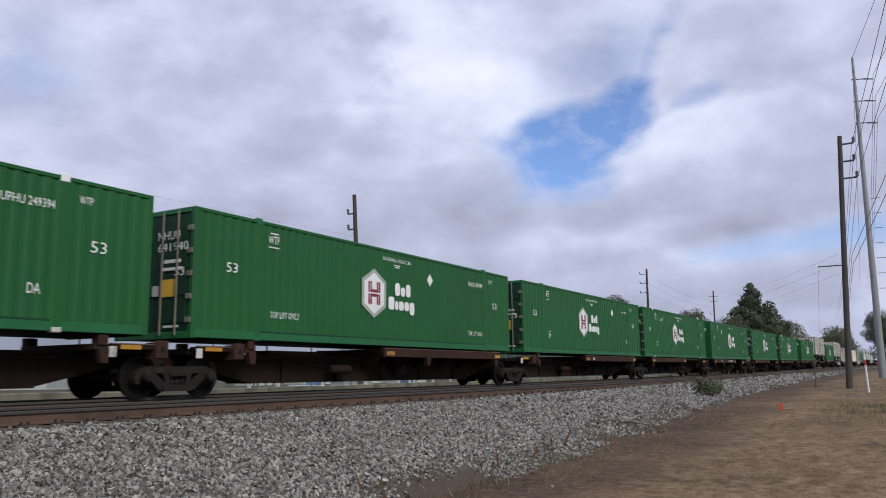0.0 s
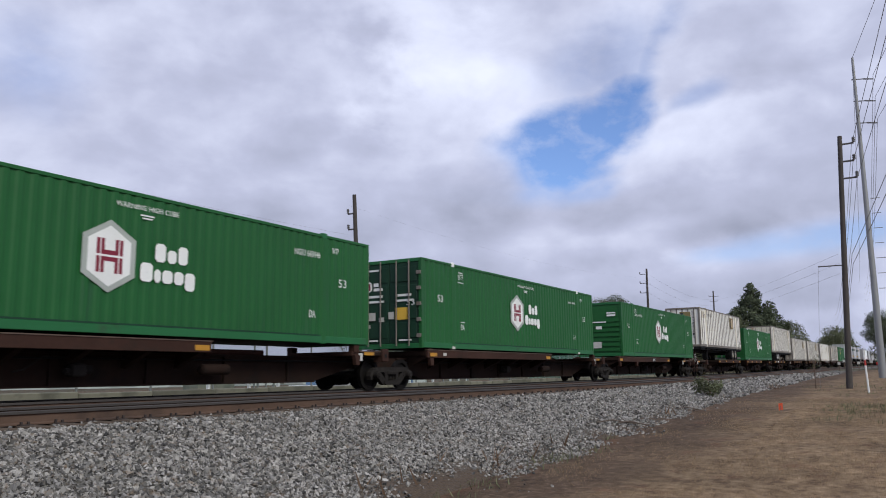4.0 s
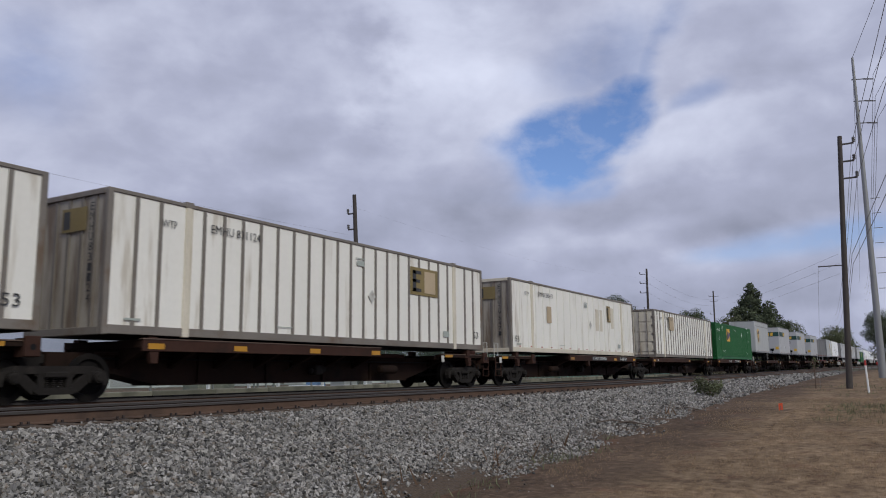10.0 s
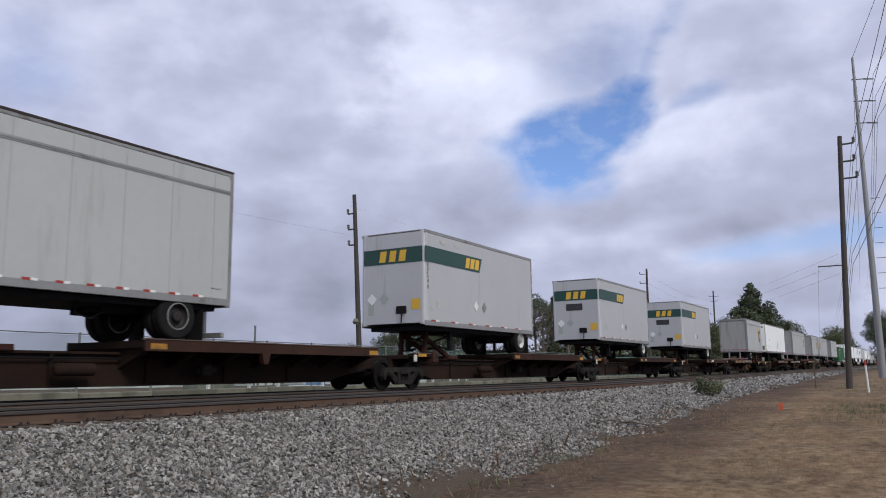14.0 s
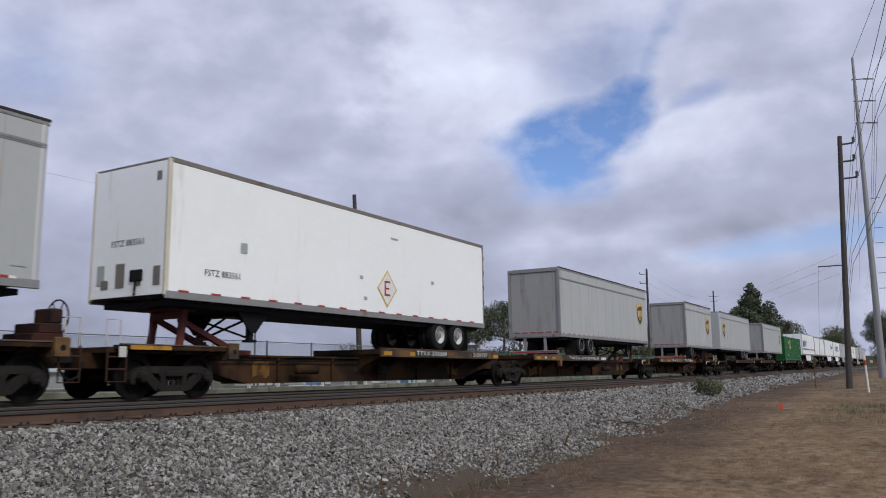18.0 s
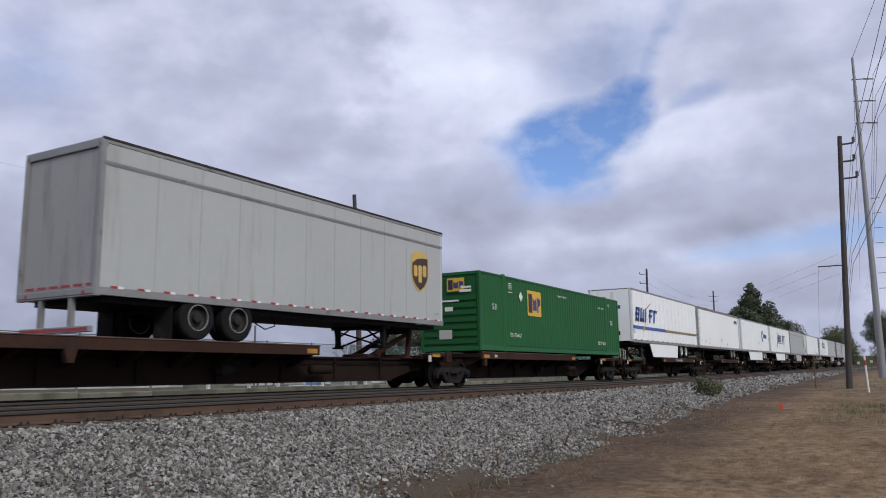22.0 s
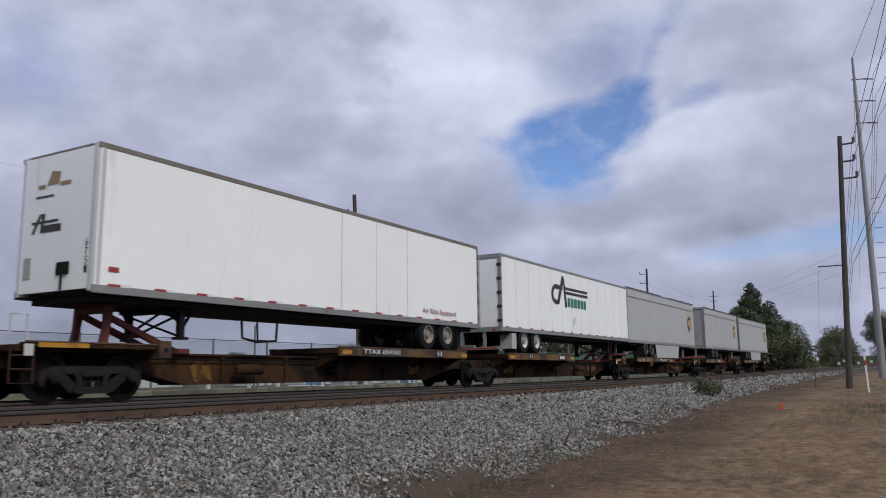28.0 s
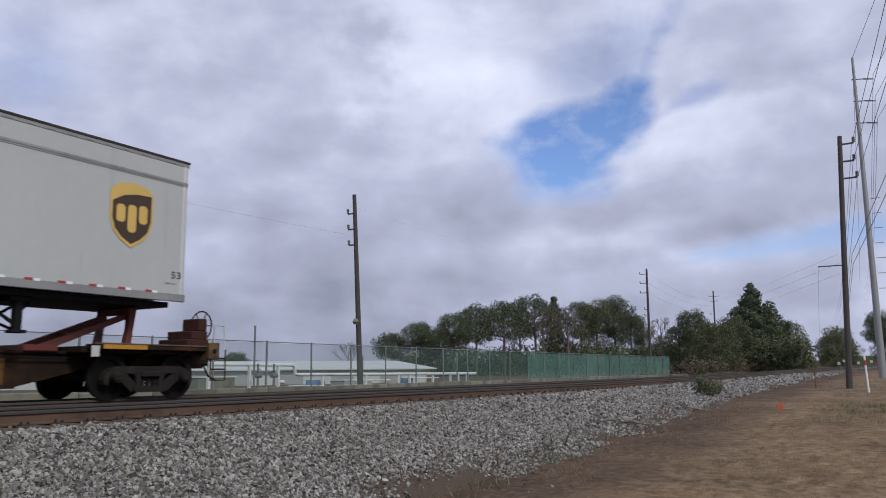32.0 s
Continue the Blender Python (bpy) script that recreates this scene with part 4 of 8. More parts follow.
def build_yard():
    b = thing("low_building", "long low white metal building with a shallow gable roof", "building", at=(0, 0, 0))
    ex, ey = Vector((0.80, -0.60, 0)), Vector((0.60, 0.80, 0))
    o = Vector((66.0, 56.0, -0.62))

    def pt(u, w, z):
        return o + ex * u + ey * w + Vector((0, 0, z))

    def quad_slab(a, c, z0, z1, th=0.2):
        n = Vector((a[1] - c[1], c[0] - a[0], 0)).normalized() * th
        a0, c0 = Vector(a), Vector(c)
        v = [a0, c0, c0 + n, a0 + n]
        return [p + Vector((0, 0, z0)) for p in v] + [p + Vector((0, 0, z1)) for p in v]
    faces = [(0, 1, 5, 4), (1, 2, 6, 5), (2, 3, 7, 6), (3, 0, 4, 7), (4, 5, 6, 7), (0, 3, 2, 1)]
    for (u0, w0), (u1, w1) in (((-34, 0), (14, 0)), ((14, 0), (14, 26)), ((14, 26), (-34, 26)), ((-34, 26), (-34, 0))):
        part("wall", Geo().add(quad_slab(pt(u0, w0, 0), pt(u1, w1, 0), 0, 1.7), faces), "bldg_white", b)
    for w0, w1, z0, z1 in ((-0.6, 13, 1.65, 2.75), (26.6, 13, 1.65, 2.75)):
        v = [pt(-35, w0, z0), pt(15, w0, z0), pt(15, w1, z1), pt(-35, w1, z1)]
        v += [p + Vector((0, 0, 0.12)) for p in v]
        part("roof", Geo().add(v, faces), "bldg_white", b)
    for k in range(8):
        u = -30 + k * 5.5
        v = quad_slab(pt(u, -0.06, 0), pt(u + 2.4, -0.06, 0), 0.2, 1.1, 0.05)
        part("dark_bay", Geo().add(v, faces), "bldg_grey", b)
    # white process pipes on posts
    rack = thing("pipe_rack", "white process pipes on short posts behind the fence", "pipes", at=(0, 30.0, 0))
    part("pipe", Geo().rod([(26.5, 0, 1.05), (34.3, 0, 1.05), (34.5, 0, 0.95), (34.6, 0, 0.55), (34.9, 0, 0.5), (56, 0, 0.48)], 0.1, 10), "pipe_white", rack, smooth=True)
    part("pipe", Geo().rod([(32.4, 0.6, 0.75), (33.3, 0.6, 0.75), (33.6, 0.6, 0.6), (33.7, 0.6, 0.15), (34.3, 0.6, 0.1)], 0.11, 10), "pipe_white", rack, smooth=True)
    for x in (28.2, 31.0, 33.2, 37.0, 40.6, 41.3, 45.0, 46.4, 49.5, 52.0, 53.2, 54.6):
        part("support", Geo().box(x - 0.07, -0.07, -0.7, x + 0.07, 0.07, 1.0 if x < 34 else 0.45), "pipe_white", rack)
    part("railing", Geo().rod([(41.5, 1.0, 0.1), (45.5, 1.0, 0.1)], 0.04).rod([(47, 1, 0.2), (52, 1, 0.2)], 0.04), "pipe_white", rack)
    for x, y, h in ((37.6, 31.2, 0.75), (38.2, 31.3, 0.7), (47.3, 30.8, 0.8)):
        t = thing("drum", "blue plastic drum standing in the yard", "drum", "drums", at=(x, y, -0.62))
        part("shell", Geo().cyl((0, 0, 0), (0, 0, h * 0.5), 0.42, 0.46, 16).cyl((0, 0, h * 0.5), (0, 0, h), 0.46, 0.42, 16), "blue", t)
        part("lid", Geo().cyl((0, 0, h), (0, 0, h + 0.04), 0.4, n=16), "blue", t)
    for x, y, w, h in ((29.4, 32.0, 2.6, 1.0), (36.2, 30.6, 1.5, 0.45), (43.0, 33.0, 3.2, 0.7)):
        t = thing("equipment_cabinet", "grey steel equipment cabinet in the yard", "cabinet", "cabinets", at=(x, y, -0.62))
        part("body", Geo().box(0, 0, 0, w, 1.2, h, 0.04), "bldg_grey" if h < 0.9 else "concrete", t)
        part("cap", Geo().box(-0.06, -0.06, h, w + 0.06, 1.26, h + 0.06, 0.02), "pipe_white", t)
    for px in (31.0, 32.2):
        t = thing("valve_standpipe", "grey standpipe with a valve in the yard", "pipe", "standpipes", at=(px, 29.4, -0.62))
        part("riser", Geo().cyl((0, 0, 0), (0, 0, 1.7), 0.06, n=8), "post", t)
        part("valve", Geo().cyl((-0.2, 0, 1.1), (0.2, 0, 1.1), 0.13, n=10).cyl((0, 0, 1.2), (0, 0, 1.32), 0.05, n=8).cyl((0, 0, 1.3), (0, 0, 1.34), 0.16, n=10), "post", t)
    for px, h in ((30.3, 3.6), (39.6, 2.2), (51.3, 2.2)):
        t = thing("yard_post", "slim dark post standing in the yard", "post", "yard posts", at=(px, 29.0, -0.62))
        part("shaft", Geo().cyl((0, 0, 0), (0, 0, h), 0.05, n=8), "post", t)
        part("cap", Geo().cyl((0, 0, h), (0, 0, h + 0.03), 0.06, n=8), "post", t)


def build_poles():
    p = cross_pole("utility_pole", "brown wooden utility pole with a yard light on its side", (36.7, 27.0, -0.62), (35.98, 27.0, 10.73), 0.17, 0.11,
                   [(0.905, -0.05, 0.5, 0.0), (0.825, -0.05, 0.5, 0.0), (0.745, -0.05, 0.5, 0.0)])
    lamp = part("lamp_arm", Geo().rod([(-0.25, 0, 3.9), (-0.5, -0.1, 4.1), (-0.75, -0.2, 4.12)], 0.03), "insulator", p)
    part("lamp_head", Geo().cyl((-0.78, -0.2, 4.2), (-0.78, -0.2, 4.0), 0.09, 0.2, 12).cyl((-0.78, -0.2, 4.0), (-0.78, -0.2, 3.88), 0.17, 0.12, 12), "concrete", lamp)
    cross_pole("utility_pole", "brown wooden utility pole with stacked side arms", (104.9, 30.0, -0.2), (105.3, 30.0, 14.2), 0.2, 0.13,
               [(0.95, -0.05, 0.95, 0.0), (0.865, -0.05, 0.95, 0.0), (0.775, -0.05, 0.95, 0.0), (0.62, -0.05, 0.5, 0), (0.56, -0.05, 0.5, 0)])
    cross_pole("utility_pole", "distant wooden utility pole with a cross arm", (190.0, 39.0, 0.3), (190.9, 39.0, 19.0), 0.24, 0.15,
               [(0.93, -1.2, 1.0, 0.0), (0.70, -0.1, 0.9, 0.2), (0.87, -0.8, 0.8, 0.0)])
    cross_pole("utility_pole", "dark wooden utility pole with three bracketed insulators", (41.7, 2.71, -0.6), (42.3, 2.18, 11.75), 0.145, 0.105,
               [(0.966, -0.6, 0.05, 0.0), (0.895, -0.6, 0.05, 0.0), (0.822, -0.7, 0.05, 0.05), (0.485, 0.05, 1.15, -0.02)])
    steel = thing("transmission_pole", "tall tapering galvanised steel transmission pole with angled arms", "utility pole", "poles", at=(64.8, 2.0, -0.3))
    part("shaft", Geo().cyl((0, 0, 0), (0, 0, 12), 0.26, 0.18, 16, False).cyl((0, 0, 12), (0, 0, 24), 0.18, 0.09, 16), "pole_steel", steel, smooth=True)
    for z in (22.2, 20.5, 18.8):
        arm = part("arm", Geo().cyl((0, 0.2, z + 0.1), (0, -0.55, z + 0.02), 0.05, 0.04, 8), "pole_steel", steel)
        part("insulator", Geo().cyl((0, -0.55, z + 0.02), (0.0, -1.25, z - 0.12), 0.06, 0.045, 8), "insulator", arm)
    for k in range(7):
        part("step_bolt", Geo().cyl((0, -0.3, 6.5 + k * 1.1), (0, -0.9, 6.5 + k * 1.1), 0.025, n=6), "pole_steel", steel)
    # wires towards and past the viewer
    for z, y in ((22.1, 0.75), (20.4, 0.75), (18.7, 0.75), (23.7, 2.0)):
        wire((64.8, y, z), (-40.0, y - 20.0, z + 3.0), 0.8, 0.016, 30)
        wire((64.8, y, z), (260.0, y + 10.0, z + 2.0), 5.0, 0.016, 24)
    for z, y in ((11.2, 2.1), (10.35, 2.1), (9.5, 2.0), (5.9, 2.5), (5.4, 2.5)):
        wire((42.2, y - 0.4, z), (-40.0, y - 10.6, z + 3.2), 0.3, 0.012, 26)
        wire((42.2, y - 0.4, z), (150.0, y + 9.0, z - 1.5), 2.4, 0.011, 24)
    for z in (17.0, 15.7, 14.3):
        wire((190.8, 39 + (z - 15.7) * 0.6, z), (42.2, 2.7, 5.0 + (z - 14.3) * 0.35), 0.6, 0.005, 24)
        wire((190.8, 39, z), (105.3, 30.5, z - 3.0), 1.2, 0.01, 18)
    wire((35.98, 27.3, 10.1), (105.3, 30.8, 13.1), 0.9, 0.002, 22)
    wire((35.98, 27.3, 8.4), (-40, 22.5, 8.6), 1.0, 0.0035, 22)
    wire((42.0, 3.6, 5.38), (41.8, 3.95, -0.6), 0.0, 0.006, 2)
    # slim stake beneath the side arm, with a propped pole far behind it
    s = thing("timber_stake", "slim weathered timber stake standing in the grass", "stake", at=(41.8, 4.12, -0.6))
    part("shaft", Geo().cyl((0, 0, 0), (0, 0, 1.5), 0.025, 0.02, 8), "deck_rim", s)
    part("fork", Geo().cyl((0, 0, 1.2), (0.0, -0.12, 1.5), 0.015, 0.012, 6).cyl((0, 0, 1.3), (0, 0.1, 1.55), 0.015, 0.012, 6), "deck_rim", s)


def build_roadside():
    m = thing("marker_post", "white plastic marker post standing in the grass", "marker post", at=(36.7, 1.68, -0.55))
    part("shaft", Geo().cyl((0, 0, 0), (0.02, 0.05, 1.45), 0.038, 0.038, 10), "sign_white", m)
    part("cap", Geo().cyl((0.02, 0.05, 1.45), (0.02, 0.05, 1.56), 0.045, 0.03, 10), "sign_white", m)
    part("band", Geo().cyl((0.015, 0.04, 1.15), (0.02, 0.047, 1.36), 0.04, n=10), "sign_red", m, "faded red band")
    f = thing("survey_flag", "small fluorescent orange survey flag on a wire in the grass", "flag", at=(25.5, 3.5, -0.8))
    part("stem", Geo().cyl((0, 0, 0), (0, 0, 0.2), 0.008, n=5), "wire", f)
    part("flag", Geo().add([(0, -0.06, 0.08), (0.01, 0.06, 0.07), (0.02, 0.06, 0.27), (0, -0.05, 0.29), (0.012, -0.06, 0.08), (0.022, 0.06, 0.07), (0.032, 0.06, 0.27), (0.012, -0.05, 0.29)],
                           [(0, 1, 2, 3), (7, 6, 5, 4), (0, 4, 5, 1), (1, 5, 6, 2), (2, 6, 7, 3), (3, 7, 4, 0)]), "orange", f)
    # level-crossing clutter far down the line
    for x, y, h, red in ((120, 6.4, 1.5, False), (119, 3.6, 1.9, True), (118, 8.6, 1.5, False), (128, 5.2, 1.7, False), (133, 9.0, 1.9, False), (117, 2.6, 2.0, True), (121, 7.4, 1.3, False), (124, 4.3, 1.4, True), (126, 8.0, 1.5, False)):
        s = thing("crossing_sign", "small weathered roadside sign on a post by the level crossing", "sign", "crossing signs", at=(x, y, ease(x, GROUND_DROP) - 0.05))
        part("shaft", Geo().cyl((0, 0, 0), (0, 0, h * 0.8), 0.045, n=8), "deck_rim", s)
        part("panel", Geo().box(-0.1, -0.17, h * 0.8 - 0.35, -0.05, 0.17, h * 0.8), "sign_red" if red else "plate_white", s)
    road = part("crossing_road", Geo().box(126, -60, 0.2, 132, 9.4, 0.55), "concrete", None, "grey cross road at the level crossing")
    tagged(road, kind="structure", category="road")
    # road bridge in the distance
    br = thing("road_bridge", "distant concrete road bridge beyond the trees", "bridge", at=(210, 10, 1.2))
    part("deck", Geo().box(-4, 22, 2.3, 4, 60, 3.3, 0.1), "concrete", br)
    for y in (23, 38, 58):
        part("pier", Geo().box(-3, y - 0.6, -1.5, 3, y + 0.6, 2.3), "concrete", br)
    part("parapet", Geo().box(-4.1, 22, 3.3, -3.8, 60, 4.0), "concrete", br)
    part("embankment", Geo().prism_x([(60, -1.5), (90, -1.5), (90, 3.4), (60, 3.4)], -6, 6), "leaf", br)
    # low rise of land and woods closing the view
    g = Geo()
    pts = []
    for k in range(81):
        a = YAW + radians(-60 + 1.6 * k)
        d = 620
        pts += [(d * math.sin(a), d * math.cos(a), -6), (d * math.sin(a), d * math.cos(a), 7 + 5 * noise.noise(Vector((k * 0.21, 0, 0))) + 2.0 * noise.noise(Vector((k * 0.9, 3, 0))))]
    g.add(pts + [(x * 1.12, y * 1.12, z) for x, y, z in pts], [(2 * k, 2 * k + 2, 2 * k + 3, 2 * k + 1) for k in range(80)] + [(2 * k + 1, 2 * k + 3, 162 + 2 * k + 3, 162 + 2 * k + 1) for k in range(80)])
    tagged(part("backdrop", g, "leaf", None, "distant wooded rise along the horizon"), kind="structure", category="woods")


def scatter_blades(name, label, spots, height, mat, seed, spread=0.35, per=1, category="grass"):
    rs = np.random.RandomState(seed)
    pts = np.repeat(np.array(spots), per, axis=0)
    n = len(pts)
    pts = pts + np.column_stack([rs.normal(0, spread * 0.4, n), rs.normal(0, spread * 0.4, n), np.zeros(n)]) * (per > 1)
    a = rs.uniform(0, 2 * math.pi, n)
    h = height * rs.uniform(0.4, 1.2, n)
    w = h * 0.07
    side = np.column_stack([np.cos(a) * w, np.sin(a) * w, np.zeros(n)])
    tip = np.column_stack([rs.normal(0, 0.45, n) * h, rs.normal(0, 0.45, n) * h, h])
    v = np.stack([pts - side, pts + side, pts + tip * 0.6 + side * 0.6, pts + tip], 1).reshape(-1, 3)
    f = (np.arange(n)[:, None] * 4 + np.array([0, 1, 2, 3])[None]).tolist()
    me = bpy.data.meshes.new(name)
    me.from_pydata(v.tolist(), [], f)
    me.materials.append(M[mat])
    return tagged(part(name, me, mat, None, label), kind="stuff", category=category)


def build_plants():
    rs = np.random.RandomState(9)
    spots = []
    while len(spots) < 75000:
        x, y = 6 + 26 * rs.rand() ** 1.3, rs.uniform(-2.0, 5.6)
        d = noise.noise(Vector((x * 0.5, y * 0.8, 7)))
        if d + (0.35 if y < 3.2 else -0.12) > rs.uniform(-0.25, 0.35):
            spots.append((x, y, field(x, y)))
    scatter_blades("dry_grass", "short dry straw-coloured grass", spots, 0.04, "straw", 3)
    tufts = [(x, y, field(x, y)) for x, y in [(26 + rs.normal(0, 2.0), 1.2 + rs.normal(0, 0.7)) for _ in range(40)] + [(44 + rs.normal(0, 4), 2.4 + rs.normal(0, 1.4)) for _ in range(30)] + [(9 + rs.rand() * 10, 5.7 + rs.rand() * 0.5) for _ in range(14)]]
    scatter_blades("green_tufts", "sparse faded green grass tufts", tufts, 0.13, "tuft", 4, 0.5, 18)
    weeds = [(x, y, bed_height(x, y)) for x, y in [(8.5 + rs.rand() * 3.5, 6.5 + rs.rand() * 0.6) for _ in range(4)] + [(11 + rs.rand() * 14, 6.3 + rs.rand() * 0.4) for _ in range(7)] + [(40.5 + rs.rand() * 1.5, 5.6 + rs.rand() * 0.6) for _ in range(10)]]
    scatter_blades("dry_weeds", "thin dead brown weed stalks at the foot of the ballast", weeds, 0.3, "weed", 6, 0.3, 4)
    x, y = 32.1, 6.9
    b = thing("bush", "small dusty green bush at the edge of the ballast", "bush", at=(x, y, bed_height(x, y)))
    lumps = [(random.uniform(-0.6, 0.6), random.uniform(-0.4, 0.4), random.uniform(0.12, 0.62), random.uniform(0.14, 0.28), 0.85) for _ in range(18)]
    stems = Geo()
    for px, py, pz, _, _ in lumps:
        stems.cyl((px * 0.2, py * 0.2, 0), (px, py, pz + 0.1), 0.012, 0.005, 5)
    part("stem", stems, "weed", b)
    part("foliage", crown_mesh("foliage", lumps, 1300, 0.05, 21, "bush"), "bush", b)
    for (x, y), ln, mat in (((19.2, 6.9), 1.4, "bark"), ((19.9, 6.6), 0.9, "bark"), ((25.0, 6.4), 1.0, "bark")):
        z = bed_height(x, y) + 0.06
        t = thing("fallen_branch", "dark dead branch lying on the stones", "branch", "fallen branches", at=(x, y, z))
        part("stem", Geo().rod([(0, 0, 0.02), (ln * 0.4, -0.18, 0.05), (ln, -0.55, -0.08)], 0.018, 6), mat, t)
        part("twig", Geo().rod([(ln * 0.3, -0.12, 0.04), (ln * 0.5, 0.1, 0.16), (ln * 0.7, 0.1, 0.2)], 0.009, 5).rod([(ln * 0.5, -0.25, 0.03), (ln * 0.8, -0.2, 0.13)], 0.008, 5), mat, t)


build_ground()
build_bed()
build_track(NEAR_Y, "track_near", "double-rail track with rusty rails on timber sleepers, empty")
build_track(TRAIN_Y, "track_far", "double-rail track with rusty rails on timber sleepers, carrying the train")
build_fence()
build_yard()
build_poles()
build_trees()
build_roadside()
build_plants()


# ---- the train ----
SPEED = 20.27
RIDERS = []  # (thing, distance along the train, length, height of its base)
HALF = 1.3


def rider(ob, u, length, z):
    ob.location = (u, TRAIN_Y, z)
    RIDERS.append((ob, u, length, z))
    return ob


# -- spine cars --
def sideframe_mesh():
    """Cast frame: arched top chord, two slanting legs round triangular windows, spring seat and pedestal jaws."""
    g = Geo()
    y0, y1 = -0.09, 0.08
    g.prism([(-0.92, 0.56), (-0.80, 0.665), (0.80, 0.665), (0.92, 0.56), (0.66, 0.515), (-0.66, 0.515)], y0, y1)
    g.prism([(-0.34, 0.13), (0.34, 0.13), (0.44, 0.19), (0.40, 0.26), (-0.40, 0.26), (-0.44, 0.19)], y0 - 0.03, y1 + 0.03)
    for s in (-1, 1):
        # leg from the spring seat up to the pedestal, and the column beside the springs
        g.prism([(s * 0.30, 0.14), (s * 0.47, 0.15), (s * 0.82, 0.44), (s * 0.78, 0.575), (s * 0.60, 0.52), (s * 0.33, 0.29)], y0 + 0.01, y1 - 0.01)
        g.prism([(s * 0.22, 0.24), (s * 0.34, 0.24), (s * 0.36, 0.56), (s * 0.24, 0.56)], y0 + 0.005, y1 - 0.005)
        g.prism([(s * 0.36, 0.56), (s * 0.36, 0.45), (s * 0.46, 0.545)], y0 + 0.012, y1 - 0.012)
        # pedestal jaws round the bearing
        g.prism([(s * 0.78, 0.655), (s * 0.96, 0.615), (s * 1.08, 0.53), (s * 1.13, 0.40), (s * 1.10, 0.30), (s * 1.01, 0.285), (s * 0.99, 0.47), (s * 0.90, 0.545), (s * 0.76, 0.545)], y0, y1)
        g.prism([(s * 0.66, 0.55), (s * 0.76, 0.56), (s * 0.745, 0.33), (s * 0.66, 0.38)], y0, y1)
        g.cyl((s * 0.86, -0.21, 0.445), (s * 0.86, 0.1, 0.445), 0.115, n=16).cyl((s * 0.86, -0.235, 0.445), (s * 0.86, -0.205, 0.445), 0.085, 0.1, n=14)
        for k in range(3):
            a = 0.5 + k * 2.094
            g.cyl((s * 0.86 + 0.05 * math.cos(a), -0.25, 0.445 + 0.05 * math.sin(a)), (s * 0.86 + 0.05 * math.cos(a), -0.23, 0.445 + 0.05 * math.sin(a)), 0.017, n=6)
        g.box(s * 0.99, -0.1, 0.50, s * 0.73, 0.1, 0.565, 0.015)
    g.box(-0.24, -0.13, 0.44, 0.24, 0.0, 0.56, 0.025)
    return g.mesh("sideframe")


def wheelset_mesh():
    g = Geo().cyl((0, -0.9, 0), (0, 0.9, 0), 0.08, n=10)
    for s in (-1, 1):
        prof = [(0.10, -0.10), (0.13, -0.09), (0.34, -0.03), (0.36, -0.06), (0.435, -0.068), (0.445, -0.055), (0.452, 0.045), (0.475, 0.055), (0.475, 0.075), (0.36, 0.08), (0.33, 0.02), (0.12, 0.03)]
        g.lathe_y([(r, s * -1 * (-y)) for r, y in prof], 0, s * 0.785, 0, 28)
    # cap bolts on the axle ends
    for s in (-1, 1):
        for k in range(3):
            a = k * 2.094
            g.cyl((0.05 * math.cos(a), s * 0.9, 0.05 * math.sin(a)), (0.05 * math.cos(a), s * 0.93, 0.05 * math.sin(a)), 0.015, n=6)
    return g.mesh("wheelset", True)


WHEELSETS = []


def truck(unit, x):
    bolster = part("truck", shared("bolster", lambda: Geo().box(-0.24, -0.92, 0.36, 0.24, 0.92, 0.58, 0.03).cyl((0, 0, 0.58), (0, 0, 0.68), 0.3, n=16).box(-0.1, -0.3, 0.2, 0.1, 0.3, 0.36).mesh("truck")),
                   "truck", unit, "four-wheel cast steel truck", at=(x, 0, 0))
    for s in (-1, 1):
        part("sideframe", shared("sideframe", sideframe_mesh), "truck", bolster, at=pose(0, s * 1.0, 0, 0, 0, 0 if s < 0 else 180))
        for o in (-0.15, 0.0, 0.15):
            part("spring", shared("spring", lambda: Geo().rod([(0.055 * math.cos(k * 1.05), 0.055 * math.sin(k * 1.05), 0.245 + k * 0.0065) for k in range(31)], 0.015, 5).mesh("spring", True)), "truck", bolster, at=(o, s * 1.0, 0))
        w = part("wheelset", shared("wheelset", wheelset_mesh), "wheel", bolster, at=(s * 0.86, 0, 0.447))
        WHEELSETS.append((w, s * 0.86))
    for o in (-0.46, 0.46):
        part("brake_beam", shared("beam", lambda: Geo().box(-0.04, -0.7, 0.36, 0.04, 0.7, 0.44).mesh("brake_beam")), "black", bolster, at=(o, 0, 0))


